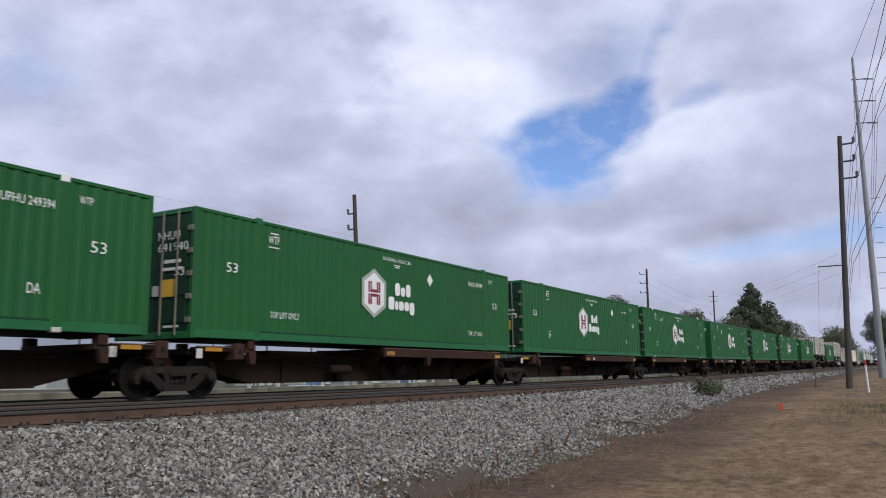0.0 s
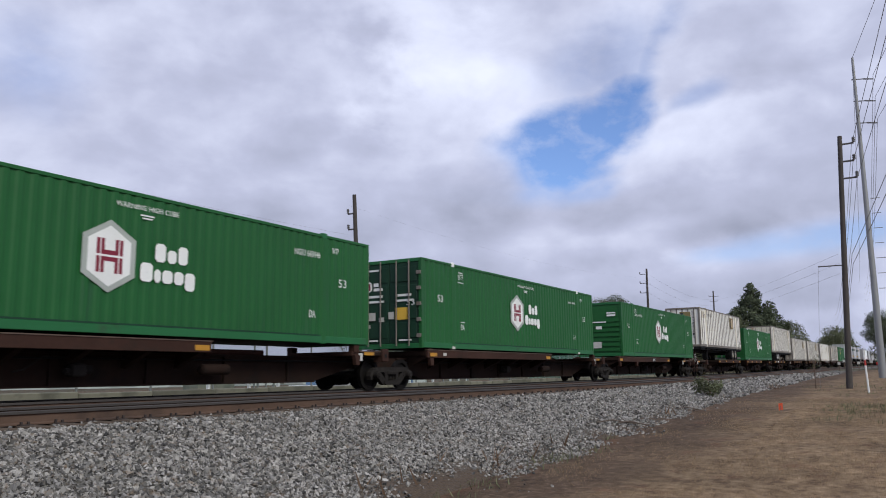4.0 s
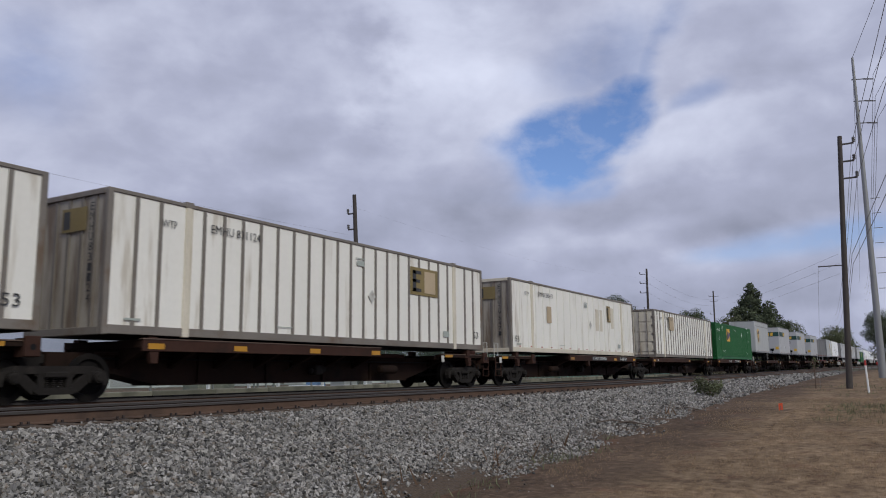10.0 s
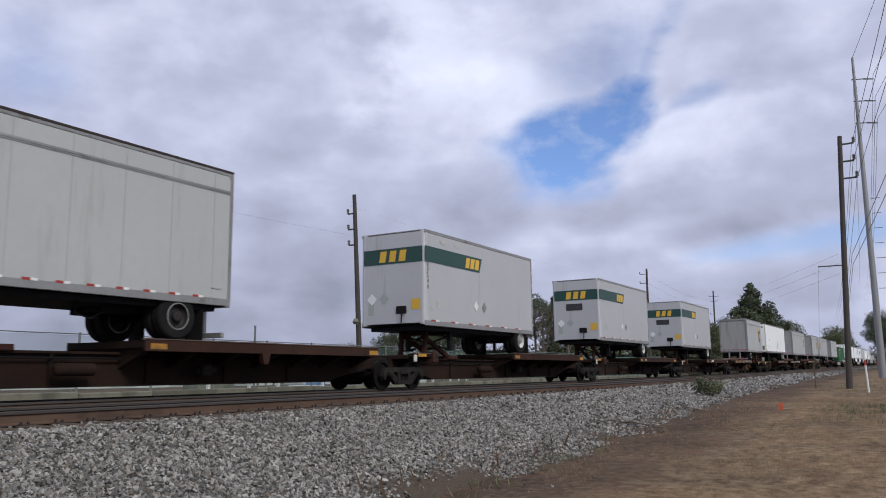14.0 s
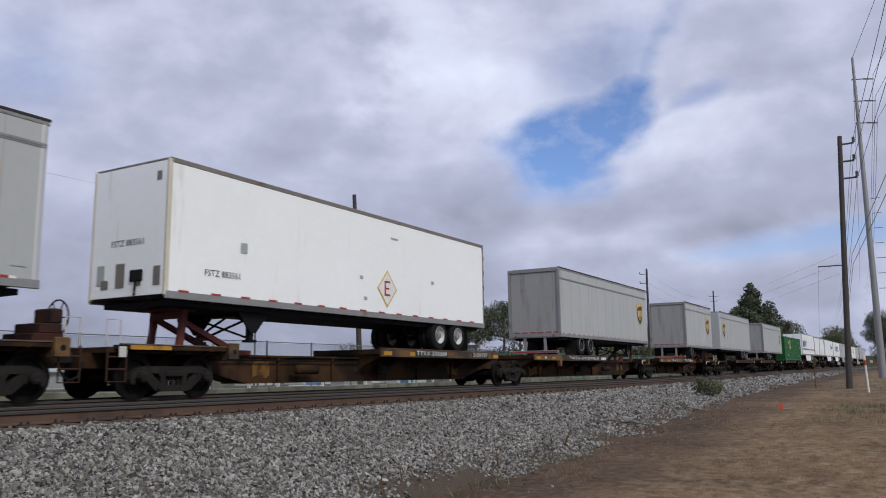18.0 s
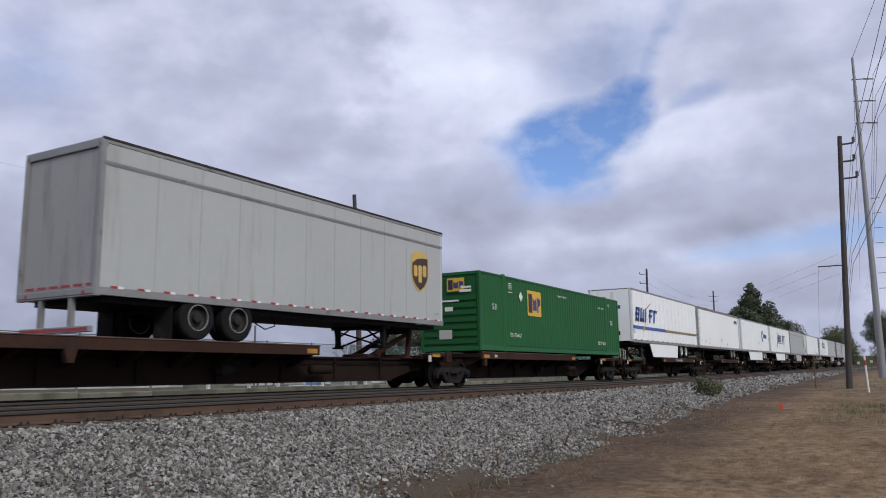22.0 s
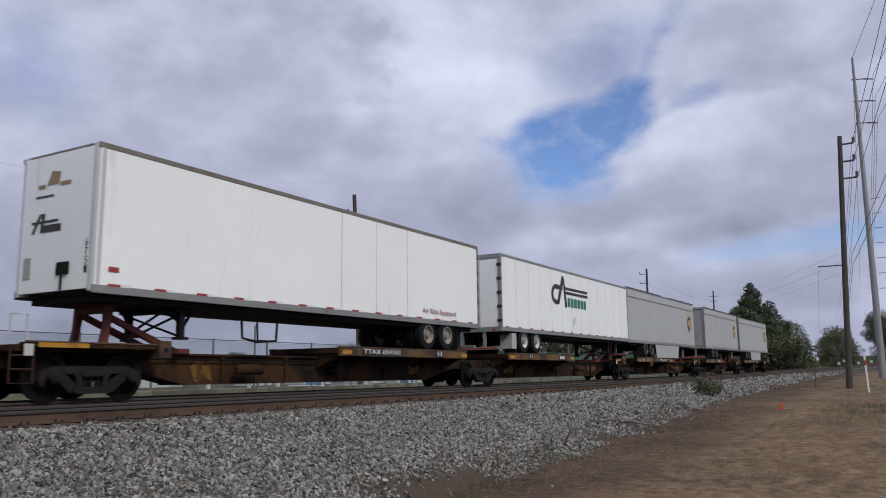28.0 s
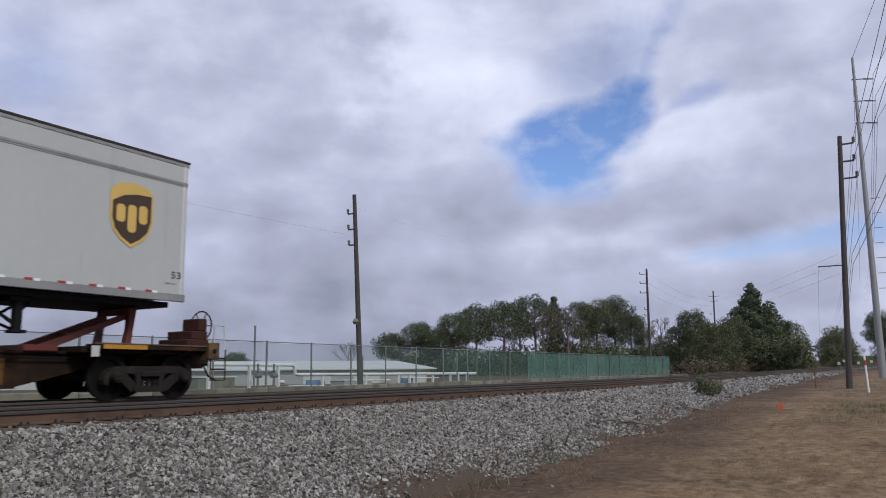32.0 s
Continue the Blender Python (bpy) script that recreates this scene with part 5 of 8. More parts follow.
def hitch(unit, x, way_, mat):
    """Raised stand under a trailer's nose; its strut slants down the way the trailer runs."""
    top = 1.06
    leg = [(x - 0.16, 0.95), (x + 0.02, 0.95), (x + 0.08, 1.45), (x + 0.16, top + 0.93), (x - 0.02, top + 0.93), (x - 0.05, 1.45)]
    g = Geo().box(x - 0.02, -0.5, 1.78, x + 0.14, 0.5, 1.92, 0.015).box(x - 0.08, -0.5, 1.0, x + 0.02, 0.5, 1.1, 0.015)
    for y0 in (-0.55, 0.43):
        g.prism(leg, y0, y0 + 0.12)
    h = part("hitch", g, mat, unit, "raised trailer hitch stand")
    part("strut", Geo().prism([(x + 0.05, 1.82), (x + 0.05, 1.70), (x + way_ * 1.75, 1.0), (x + way_ * 1.95, 1.0), (x + way_ * 1.95, 1.08)], -0.42, -0.3)
         .prism([(x + 0.05, 1.82), (x + 0.05, 1.70), (x + way_ * 1.75, 1.0), (x + way_ * 1.95, 1.0), (x + way_ * 1.95, 1.08)], 0.3, 0.42).box(x + way_ * 1.0, -0.3, 1.3, x + way_ * 1.08, 0.3, 1.38), mat, h)
    part("strut_foot", Geo().box(x + way_ * 1.6, -0.5, 0.95, x + way_ * 2.3, 0.5, 1.08, 0.02), mat, h)
    part("top_plate", Geo().box(x - 0.35, -0.5, 1.95, x + 0.45, 0.5, 2.02, 0.02), mat, h)
    part("base_plate", Geo().box(x - 0.4, -0.6, 0.95, x + 0.35, 0.6, 1.02, 0.02), mat, h)


def spine_unit(i, b0, b1, left_end, right_end, deck_side, style, load, kingpin=None, run=1, words=()):
    """One unit of an articulated spine car from b0 to b1 along the train. deck_side: the end that carries the wheel deck."""
    P = b1 - b0
    yellow = style == "yellow"
    spine_mat, sill_mat = ("yellow_spine", "yellow_sill") if yellow else ("brown", "brown_sill")
    word = "dirty yellow" if yellow else "oxide-brown"
    unit = thing("spine_car_unit", "%s steel spine car unit carrying a %s" % (word, load), "rail car", "train of spine cars")
    rider(unit, b0, P, 0.0)
    a0, a1 = (3.3, 4.9) if left_end else (1.25, 2.9)
    c0, c1 = (3.3, 4.9) if right_end else (1.25, 2.9)
    g = Geo().prism([(0.25, 0.63), (a0, 0.63), (a1, 0.27), (P - c1, 0.27), (P - c0, 0.63), (P - 0.25, 0.63), (P - 0.25, 0.95), (0.25, 0.95)], -0.36, 0.36)
    g.box(a0, -0.44, 0.92, P - c0, 0.44, 0.97).box(a1, -0.44, 0.25, P - c1, 0.44, 0.285)
    spine = part("spine", g, spine_mat, unit, "deep box-girder spine")
    k = a1 + 1.2
    while k < P - c1 - 0.5:
        part("web_stiffener", Geo().box(k - 0.03, -0.43, 0.285, k + 0.03, 0.43, 0.92), spine_mat, spine)
        k += 2.3
    if yellow:
        rnd = random.Random(i)
        for x in (a1 + 0.3, P - c1 - 1.1):
            w, z0, z1 = rnd.uniform(0.5, 1.3), rnd.uniform(0.3, 0.5), rnd.uniform(0.68, 0.88)
            poly = [(x + w * a + rnd.uniform(-0.08, 0.08), (z0 if b < 0 else z1) + rnd.uniform(-0.06, 0.06)) for a, b in ((0, -1), (0.25, -1), (0.5, -1), (0.8, -1), (1, -1), (1.05, 1), (0.8, 1), (0.5, 1), (0.2, 1), (-0.05, 1))]
            flat("paint_patch", [poly], "old_yellow", spine, -0.361, label="patch of old flaking yellow paint")
    # wheel deck
    if deck_side == "L":
        d0, d1 = (2.9 if left_end else 1.75), P - (8.4 if yellow else 7.6)
    else:
        d0, d1 = (9.6 if yellow else 7.6), P - (2.9 if right_end else 1.75)
    deck = part("wheel_deck", Geo().box(d0, -1.24, 1.15, d1, 1.24, 1.2).box(d0, -1.24, 1.05, d0 + 0.1, 1.24, 1.15).box(d1 - 0.1, -1.24, 1.05, d1, 1.24, 1.15), spine_mat, unit, "raised full-width wheel deck")
    for s in (-1, 1):
        part("side_sill", Geo().box(d0, s * 1.24, 0.97, d1, s * 1.32, 1.215, 0.01), sill_mat, deck)
    part("deck_rim", Geo().box(d0 - 0.02, -1.335, 1.217, d1 + 0.02, -1.2, 1.24), "deck_rim", deck)
    n = max(3, round((d1 - d0) / 1.45))
    for j in range(n + 1):
        x = d0 + 0.15 + (d1 - d0 - 0.3) * j / n
        part("cross_bearer", shared(("bearer", spine_mat), lambda: Geo().prism_x([(-1.24, 1.0), (-0.36, 0.62), (0.36, 0.62), (1.24, 1.0), (1.24, 1.15), (-1.24, 1.15)], -0.07, 0.07).mesh("cross_bearer")), spine_mat, deck, at=(x, 0, 0))
    for share, ln in ((0.015, 0.42), (0.2, 0.42), (0.46, 0.36), (0.74, 0.42), (0.945, 0.42)) if yellow and i < 30 else ((0.015, 0.42), (0.945, 0.42)) if i not in (8, 9, 10, 11, 12, 13) else ((0.015, 0.42), (0.3, 0.42), (0.62, 0.42), (0.945, 0.42)):
        x = d0 + (d1 - d0) * share
        part("reflector", Geo().box(x, -1.326, 1.015, x + ln, -1.32, 1.135), "reflector", deck, "yellow reflective strip")
    if i % 4 == 2:
        part("placard", Geo().box(d0 + 1.0, -1.326, 1.04, d0 + 1.22, -1.32, 1.14), "plate_white", deck)
    if i % 3 == 1:
        br = (d0 + 2.0 + (i * 0.37) % 1.5)
        part("lift_bracket", Geo().prism([(br, 1.0), (br + 0.3, 1.0), (br + 0.22, 0.72), (br + 0.08, 0.72)], -1.34, -1.2), sill_mat, deck)
    # narrow end over the other truck
    e0, e1 = (P - (3.9 if right_end else 1.9), P - (0.5 if right_end else 0.35)) if deck_side == "L" else ((0.5 if left_end else 0.35), (3.9 if left_end else 1.9))
    end = part("end_platform", Geo().box(e0, -0.95, 0.93, e1, 0.95, 1.06, 0.015).box(e0 + 0.1, -1.2, 1.0, e1 - 0.1, -0.9, 1.1, 0.012).box(e0 + 0.1, 0.9, 1.0, e1 - 0.1, 1.2, 1.1, 0.012), spine_mat, unit)
    part("platform_rim", Geo().box(e0 + 0.1, -1.215, 1.1, e1 - 0.1, -1.1, 1.125), "deck_rim", end)
    mark = 1.05 if yellow and e1 - e0 > 2 else 0.5
    part("reflector", Geo().box(e0 + 0.3, -1.206, 1.005, e0 + 0.3 + mark, -1.2, 1.095), "reflector", end, "yellow reflective strip")
    jack = part("jack_block", Geo().box(e1 - 0.42, -1.28, 0.82, e1 - 0.1, -1.2, 1.2, 0.02).box(e1 - 0.42, -1.2, 0.82, e1 - 0.34, -0.95, 1.16).box(e1 - 0.18, -1.2, 0.82, e1 - 0.1, -0.95, 1.16), sill_mat, end)
    part("jack_hole", Geo().cyl((e1 - 0.26, -1.284, 1.0), (e1 - 0.26, -1.27, 1.0), 0.06, n=12), "black", jack)
    part("side_plate", Geo().box(e0 + 0.02, -1.225, 0.84, e0 + 0.2, -1.2, 1.06, 0.008), "plate_white", end)
    if e1 - e0 > 2:
        for xx in (e0 + 0.5, e0 + 1.5, e0 + 2.5):
            part("outrigger", Geo().prism_x([(-1.2, 1.0), (-0.36, 0.66), (-0.36, 0.93), (-1.2, 1.02)], xx - 0.04, xx + 0.04), spine_mat, end)
    # valves, pipes and clamps hung on the girder
    vx = P * 0.45 if deck_side == "L" else P * 0.55
    valve = part("brake_valve", Geo().box(vx, -0.72, 0.46, vx + 0.3, -0.44, 0.72, 0.03).cyl((vx + 0.3, -0.58, 0.6), (vx + 0.48, -0.58, 0.6), 0.09, n=12).cyl((vx - 0.1, -0.58, 0.56), (vx, -0.58, 0.56), 0.07, n=10), "truck", unit)
    part("valve_pipe", Geo().rod([(vx + 0.1, -0.6, 0.72), (vx + 0.1, -0.62, 0.84), (vx - 0.5, -0.5, 0.86), (vx - 0.9, -0.5, 0.6), (vx - 1.1, -0.5, 0.56)], 0.016), "truck", valve)
    if load.endswith("container"):
        for x in (2.05, P - 2.05):
            p = part("pedestal", Geo().box(x - 0.16, -1.22, 0.98, x + 0.16, 1.22, 1.1, 0.01).box(x - 0.11, -1.26, 1.08, x + 0.11, -1.05, 1.275).box(x - 0.11, 1.05, 1.08, x + 0.11, 1.26, 1.275), sill_mat, unit, "container pedestal")
            part("bracket", Geo().prism([(x - 0.12, 1.0), (x + 0.12, 1.0), (x + 0.1, 0.72), (x - 0.06, 0.72)], -1.3, -1.18), sill_mat, p)
        fx = (P - 5.5) if deck_side == "L" else 5.0
        part("folded_hitch", Geo().box(fx - 1.4, -0.4, 0.97, fx + 0.6, 0.4, 1.1, 0.03), "hitch_dark", unit)
    elif kingpin is not None:
        hitch(unit, kingpin - b0, run, "hitch_red" if yellow else "hitch_dark")
    # brake gear
    bx = P * 0.62 if deck_side == "L" else P * 0.34
    part("air_reservoir", Geo().cyl((bx, -0.72, 0.6), (bx + 0.8, -0.72, 0.6), 0.13, n=14).cyl((bx - 0.06, -0.72, 0.6), (bx, -0.72, 0.6), 0.07, 0.13, 14), spine_mat, unit, smooth=True)
    part("brake_pipe", Geo().rod([(a0, -0.46, 0.83), (P - c0, -0.46, 0.83)], 0.02), "black", unit)
    for where, is_end in ((0.0, left_end), (P, right_end)):
        if is_end:
            s = 1 if where == 0 else -1
            truck(unit, where + s * (2.35 if i == 36 else 2.05))
            cp = part("coupler", Geo().box(where, -0.12, 0.72, where + s * 0.6, 0.12, 0.95, 0.03).box(where - s * 0.12, -0.2, 0.7, where + s * 0.16, 0.2, 0.98, 0.04), "truck", unit)
            part("air_hose", Geo().rod([(where + s * 0.3, -0.4, 0.75), (where + s * 0.15, -0.45, 0.45), (where - s * 0.1, -0.42, 0.35)], 0.025), "rubber", cp)
            st = part("end_ladder", Geo().rod([(where + s * 0.3, -1.15, 1.05), (where + s * 0.3, -1.15, 0.35), (where + s * 0.75, -1.15, 0.35), (where + s * 0.75, -1.15, 1.05)], 0.02)
                      .rod([(where + s * 0.3, -1.15, 0.6), (where + s * 0.75, -1.15, 0.6)], 0.02).rod([(where + s * 0.3, -1.15, 0.85), (where + s * 0.75, -1.15, 0.85)], 0.02), "brown_sill", unit)
            part("handrail", Geo().rod([(where + s * 0.3, -1.1, 1.05), (where + s * 0.3, -1.1, 1.6), (where + s * 0.62, -1.1, 1.6), (where + s * 0.62, -1.1, 1.05)], 0.018), "plate_white", st)
            if where:
                hb = part("hand_brake", Geo().box(where - 0.95, -0.6, 1.06, where - 0.3, 0.4, 1.3, 0.02).box(where - 0.78, -0.55, 1.3, where - 0.3, 0.3, 1.5, 0.02).box(where - 0.52, -0.5, 1.5, where - 0.27, 0.1, 1.8, 0.03), "hitch_dark", unit, "hand brake housing")
                wh = Geo()
                pts = [(where - 0.2, -0.2 + 0.36 * math.cos(a * math.pi / 9), 1.64 + 0.36 * math.sin(a * math.pi / 9)) for a in range(19)]
                wh.rod(pts, 0.018)
                for a in range(6):
                    wh.cyl((where - 0.2, -0.2, 1.64), pts[a * 3], 0.012, n=5)
                wh.cyl((where - 0.3, -0.2, 1.64), (where - 0.17, -0.2, 1.64), 0.05, n=8)
                part("brake_wheel", wh, "brown_sill", hb)
        elif where == 0.0:
            truck(unit, 0.0)
            part("articulation", Geo().cyl((0, 0, 0.68), (0, 0, 0.98), 0.34, n=16).box(-0.45, -0.3, 0.7, 0.45, 0.3, 0.9, 0.03), "truck", unit)
    for text, h, share, w in words:
        x = d0 + (d1 - d0) * share
        part("stencil_patch", Geo().box(x - 0.08, -1.329, 0.995, x + w + 0.08, -1.322, 1.19), "black_patch", deck)
        if text:
            lettering(text, h, x, -1.333, 1.04, deck, "text_white", w)
        else:
            flat("stencil", [[(x + w * (k + 0.1) / 3, 1.03), (x + w * (k + 0.85) / 3, 1.03), (x + w * (k + 0.85) / 3, 1.16), (x + w * (k + 0.1) / 3, 1.16)] for k in range(3)], "text_white", deck, -1.333)
    return unit


# -- painted marks --
def bars(name, parent, x, z, w, h, n, mat, y, slant=0.0, gap=0.25, tall=(), low=()):
    """A word drawn as plain upright blocks."""
    step = w / n
    for k in range(n):
        x0, x1 = x + k * step, x + (k + 1 - gap) * step
        z0, z1 = z - (h * 0.3 if k in low else 0), z + h * (1.35 if k in tall else 1.0)
        sl, r = slant * (z1 - z0), min(0.04, (x1 - x0) * 0.25)
        flat("word_block", [[(x0 + r, z0), (x1 - r, z0), (x1, z0 + r), (x1 + sl, z1 - r), (x1 + sl - r, z1), (x0 + sl + r, z1), (x0 + sl, z1 - r), (x0, z0 + r)]], mat, parent, y)


def hexagon(x, z, w, h):
    return [(x, z - h), (x + w, z - h * 0.52), (x + w, z + h * 0.52), (x, z + h), (x - w, z + h * 0.52), (x - w, z - h * 0.52)]


def hub_emblem(parent, x, z, y, k=1.0):
    e = flat("emblem", [hexagon(x, z, 0.72 * k, 0.86 * k)], "emblem_grey", parent, y, label="white hexagon emblem with maroon bars")
    flat("emblem_field", [hexagon(x, z, 0.58 * k, 0.72 * k)], "text_white", e, -0.004)
    polys = []
    for s_ in (-1, 1):
        polys += [rect(x + (s_ * 0.31 - 0.045) * k, z + 0.025 * k, x + (s_ * 0.31 + 0.045) * k, z + 0.4 * k), rect(x + (s_ * 0.31 - 0.045) * k, z - 0.4 * k, x + (s_ * 0.31 + 0.045) * k, z - 0.025 * k)]
    for up in (1, -1):
        u = [(-0.235, 0.4), (-0.145, 0.4), (-0.145, 0.13), (0.145, 0.13), (0.145, 0.4), (0.235, 0.4), (0.235, 0.025), (-0.235, 0.025)]
        polys.append([(x + a * k, z + b * up * k) for a, b in u])
    flat("emblem_bar", polys, "maroon", e, -0.008)
    # the two words stand as rows of plain rounded blocks
    X, up, lo = x + 0.88 * k, z + 0.02 * k, z - 0.5 * k
    for x0, z0, w, h in ((0.42, up, 0.32, 0.46), (0.80, up, 0.28, 0.33), (1.14, up, 0.30, 0.46), (0.0, lo, 0.36, 0.46), (0.41, lo, 0.2, 0.33), (0.66, lo, 0.32, 0.33), (1.03, lo, 0.3, 0.33), (1.38, lo - 0.13, 0.32, 0.46)):
        a, b, c0, c1, r = X + x0 * k, X + (x0 + w) * k, (z0 if z0 != lo - 0.13 else lo - 0.13 * k), 0, 0.07 * k
        c1 = c0 + h * k
        flat("word_block", [[(a + r, c0), (b - r, c0), (b, c0 + r), (b, c1 - r), (b - r, c1), (a + r, c1), (a, c1 - r), (a, c0 + r)]], "text_white", parent, y)


def shield(parent, x, z, y, k=1.0):
    def outline(s):
        return [(x + px * s * k, z + pz * s * k) for px, pz in ((-0.5, 0.42), (-0.33, 0.56), (0, 0.62), (0.33, 0.56), (0.5, 0.42), (0.5, -0.12), (0.42, -0.36), (0.25, -0.54), (0, -0.68), (-0.25, -0.54), (-0.42, -0.36), (-0.5, -0.12))]
    e = flat("shield_emblem", [outline(1.0)], "shield_gold", parent, y, label="brown and gold shield emblem")
    body = [(x + px * k, z + pz * k) for px, pz in ((-0.45, 0.2), (-0.2, 0.34), (0.1, 0.4), (0.45, 0.41), (0.45, -0.12), (0.38, -0.33), (0.22, -0.49), (0, -0.61), (-0.22, -0.49), (-0.38, -0.33), (-0.45, -0.12))]
    flat("shield_field", [body], "shield_brown", e, -0.004)
    for x0, lo, hi in ((-0.36, -0.2, 0.15), (-0.1, -0.38, 0.17), (0.16, -0.18, 0.19)):
        a, b, r = x + x0 * k, x + (x0 + 0.2) * k, 0.05 * k
        flat("shield_bar", [[(a + r, z + lo * k), (b - r, z + lo * k), (b, z + lo * k + r), (b, z + hi * k - r), (b - r, z + hi * k), (a + r, z + hi * k), (a, z + hi * k - r), (a, z + lo * k + r)]], "shield_gold", e, -0.008)


def emp_sign(parent, x, z, y, w=1.75, h=1.3, panel="sign_yellow", ink="text_dark", second="navy", faded=False):
    e = flat("sign_panel", [rect(x, z, x + w, z + h)], panel, parent, y, label="yellow square emblem with dark blocks")
    flat("sign_block", [rect(x + 0.07 * w, z + 0.12 * h, x + 0.34 * w, z + 0.88 * h)], ink, e, -0.004)
    if not faded:
        flat("sign_block", [[(x + 0.38 * w, z + 0.22 * h), (x + 0.66 * w, z + 0.22 * h), (x + 0.66 * w, z + 0.76 * h), (x + 0.52 * w, z + 0.6 * h), (x + 0.38 * w, z + 0.76 * h)]], second, e, -0.004)
        flat("sign_block", [[(x + 0.71 * w, z + 0.16 * h), (x + 0.79 * w, z + 0.16 * h), (x + 0.79 * w, z + 0.4 * h), (x + 0.95 * w, z + 0.46 * h), (x + 0.95 * w, z + 0.7 * h), (x + 0.71 * w, z + 0.76 * h)]], second, e, -0.004)


def placard(parent, x, z, y, r=0.2, mat="text_white"):
    flat("placard", [diamond(x, z, r * 0.9, r)], mat, parent, y, label="diamond hazard placard holder")


# -- containers --
def corrugated(x0, x1, z0, z1, y, depth, period=0.292):
    """A steel wall with trapezoid folds, its outer crests at y."""
    g = Geo()
    n = max(1, round((x1 - x0) / period))
    p = (x1 - x0) / n
    xs = []
    for k in range(n):
        a = x0 + k * p
        xs += [(a, 0), (a + p * 0.30, 0), (a + p * 0.5, 1), (a + p * 0.80, 1)]
    xs.append((x1, 0))
    v = [(x, y + d * depth, z) for x, d in xs for z in (z0, z1)]
    g.add(v, [(2 * k, 2 * k + 2, 2 * k + 3, 2 * k + 1) for k in range(len(xs) - 1)])
    return g


CL, CH, CW = 16.154, 2.98, 2.59
HW = CW / 2


def shell(c, mat, rail_mat, top_mat=None, L=CL, H=CH):
    part("roof", Geo().box(0.06, -HW + 0.06, H - 0.05, L - 0.06, HW - 0.06, H - 0.012), mat, c)
    part("floor", Geo().box(0.06, -HW + 0.08, 0.02, L - 0.06, HW - 0.08, 0.16), "black", c)
    for s in (-1, 1):
        part("bottom_rail", Geo().box(0.12, s * HW, 0.015, L - 0.12, s * (HW - 0.07), 0.20, 0.01), rail_mat, c)
        part("top_rail", Geo().box(0.12, s * HW, H - 0.085, L - 0.12, s * (HW - 0.08), H, 0.012), top_mat or rail_mat, c)
        for x in (0.0, L - 0.13):
            part("corner_post", Geo().box(x, s * HW, 0.0, x + 0.13, s * (HW - 0.13), H, 0.012), rail_mat if not top_mat else top_mat, c)
    for x in (0.0, L - 0.12):
        for z0, z1 in ((0.0, 0.16), (H - 0.12, H)):
            part("end_beam", Geo().box(x, -HW + 0.13, z0, x + 0.12, HW - 0.13, z1, 0.01), rail_mat, c)
    part("far_wall", Geo().box(0.13, HW - 0.05, 0.2, L - 0.13, HW - 0.02, H - 0.085), mat, c)


def door_end(c, x, H, mat, rods="green"):
    """A pair of cargo doors with lock rods, facing -x."""
    for s in (-1, 1):
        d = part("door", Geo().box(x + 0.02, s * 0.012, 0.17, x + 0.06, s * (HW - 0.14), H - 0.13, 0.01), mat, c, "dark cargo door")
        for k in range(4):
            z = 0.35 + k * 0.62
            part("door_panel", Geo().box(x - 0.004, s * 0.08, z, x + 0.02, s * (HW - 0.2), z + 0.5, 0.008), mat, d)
        for ry in (0.32, 0.82):
            part("lock_rod", Geo().cyl((x - 0.05, s * ry, 0.08), (x - 0.05, s * ry, H - 0.05), 0.024, n=8), rods, d)
        for k in range(5):
            part("hinge", Geo().box(x - 0.03, s * (HW - 0.03), 0.35 + k * 0.52, x + 0.03, s * (HW - 0.2), 0.47 + k * 0.52, 0.008), rods if rods != "green" else "green_dark", d)


def ribbed_end(c, x, H, mat):
    w = part("end_wall", Geo().box(x + 0.04, -HW + 0.13, 0.16, x + 0.07, HW - 0.13, H - 0.12), mat, c)
    z = 0.28
    while z < H - 1.0:
        part("end_rib", Geo().prism_x([(-HW + 0.15, 0.0), (HW - 0.15, 0.0), (HW - 0.15, 0.17), (-HW + 0.15, 0.17)], x - 0.012, x + 0.04), mat, w, at=(0, 0, z))
        z += 0.27


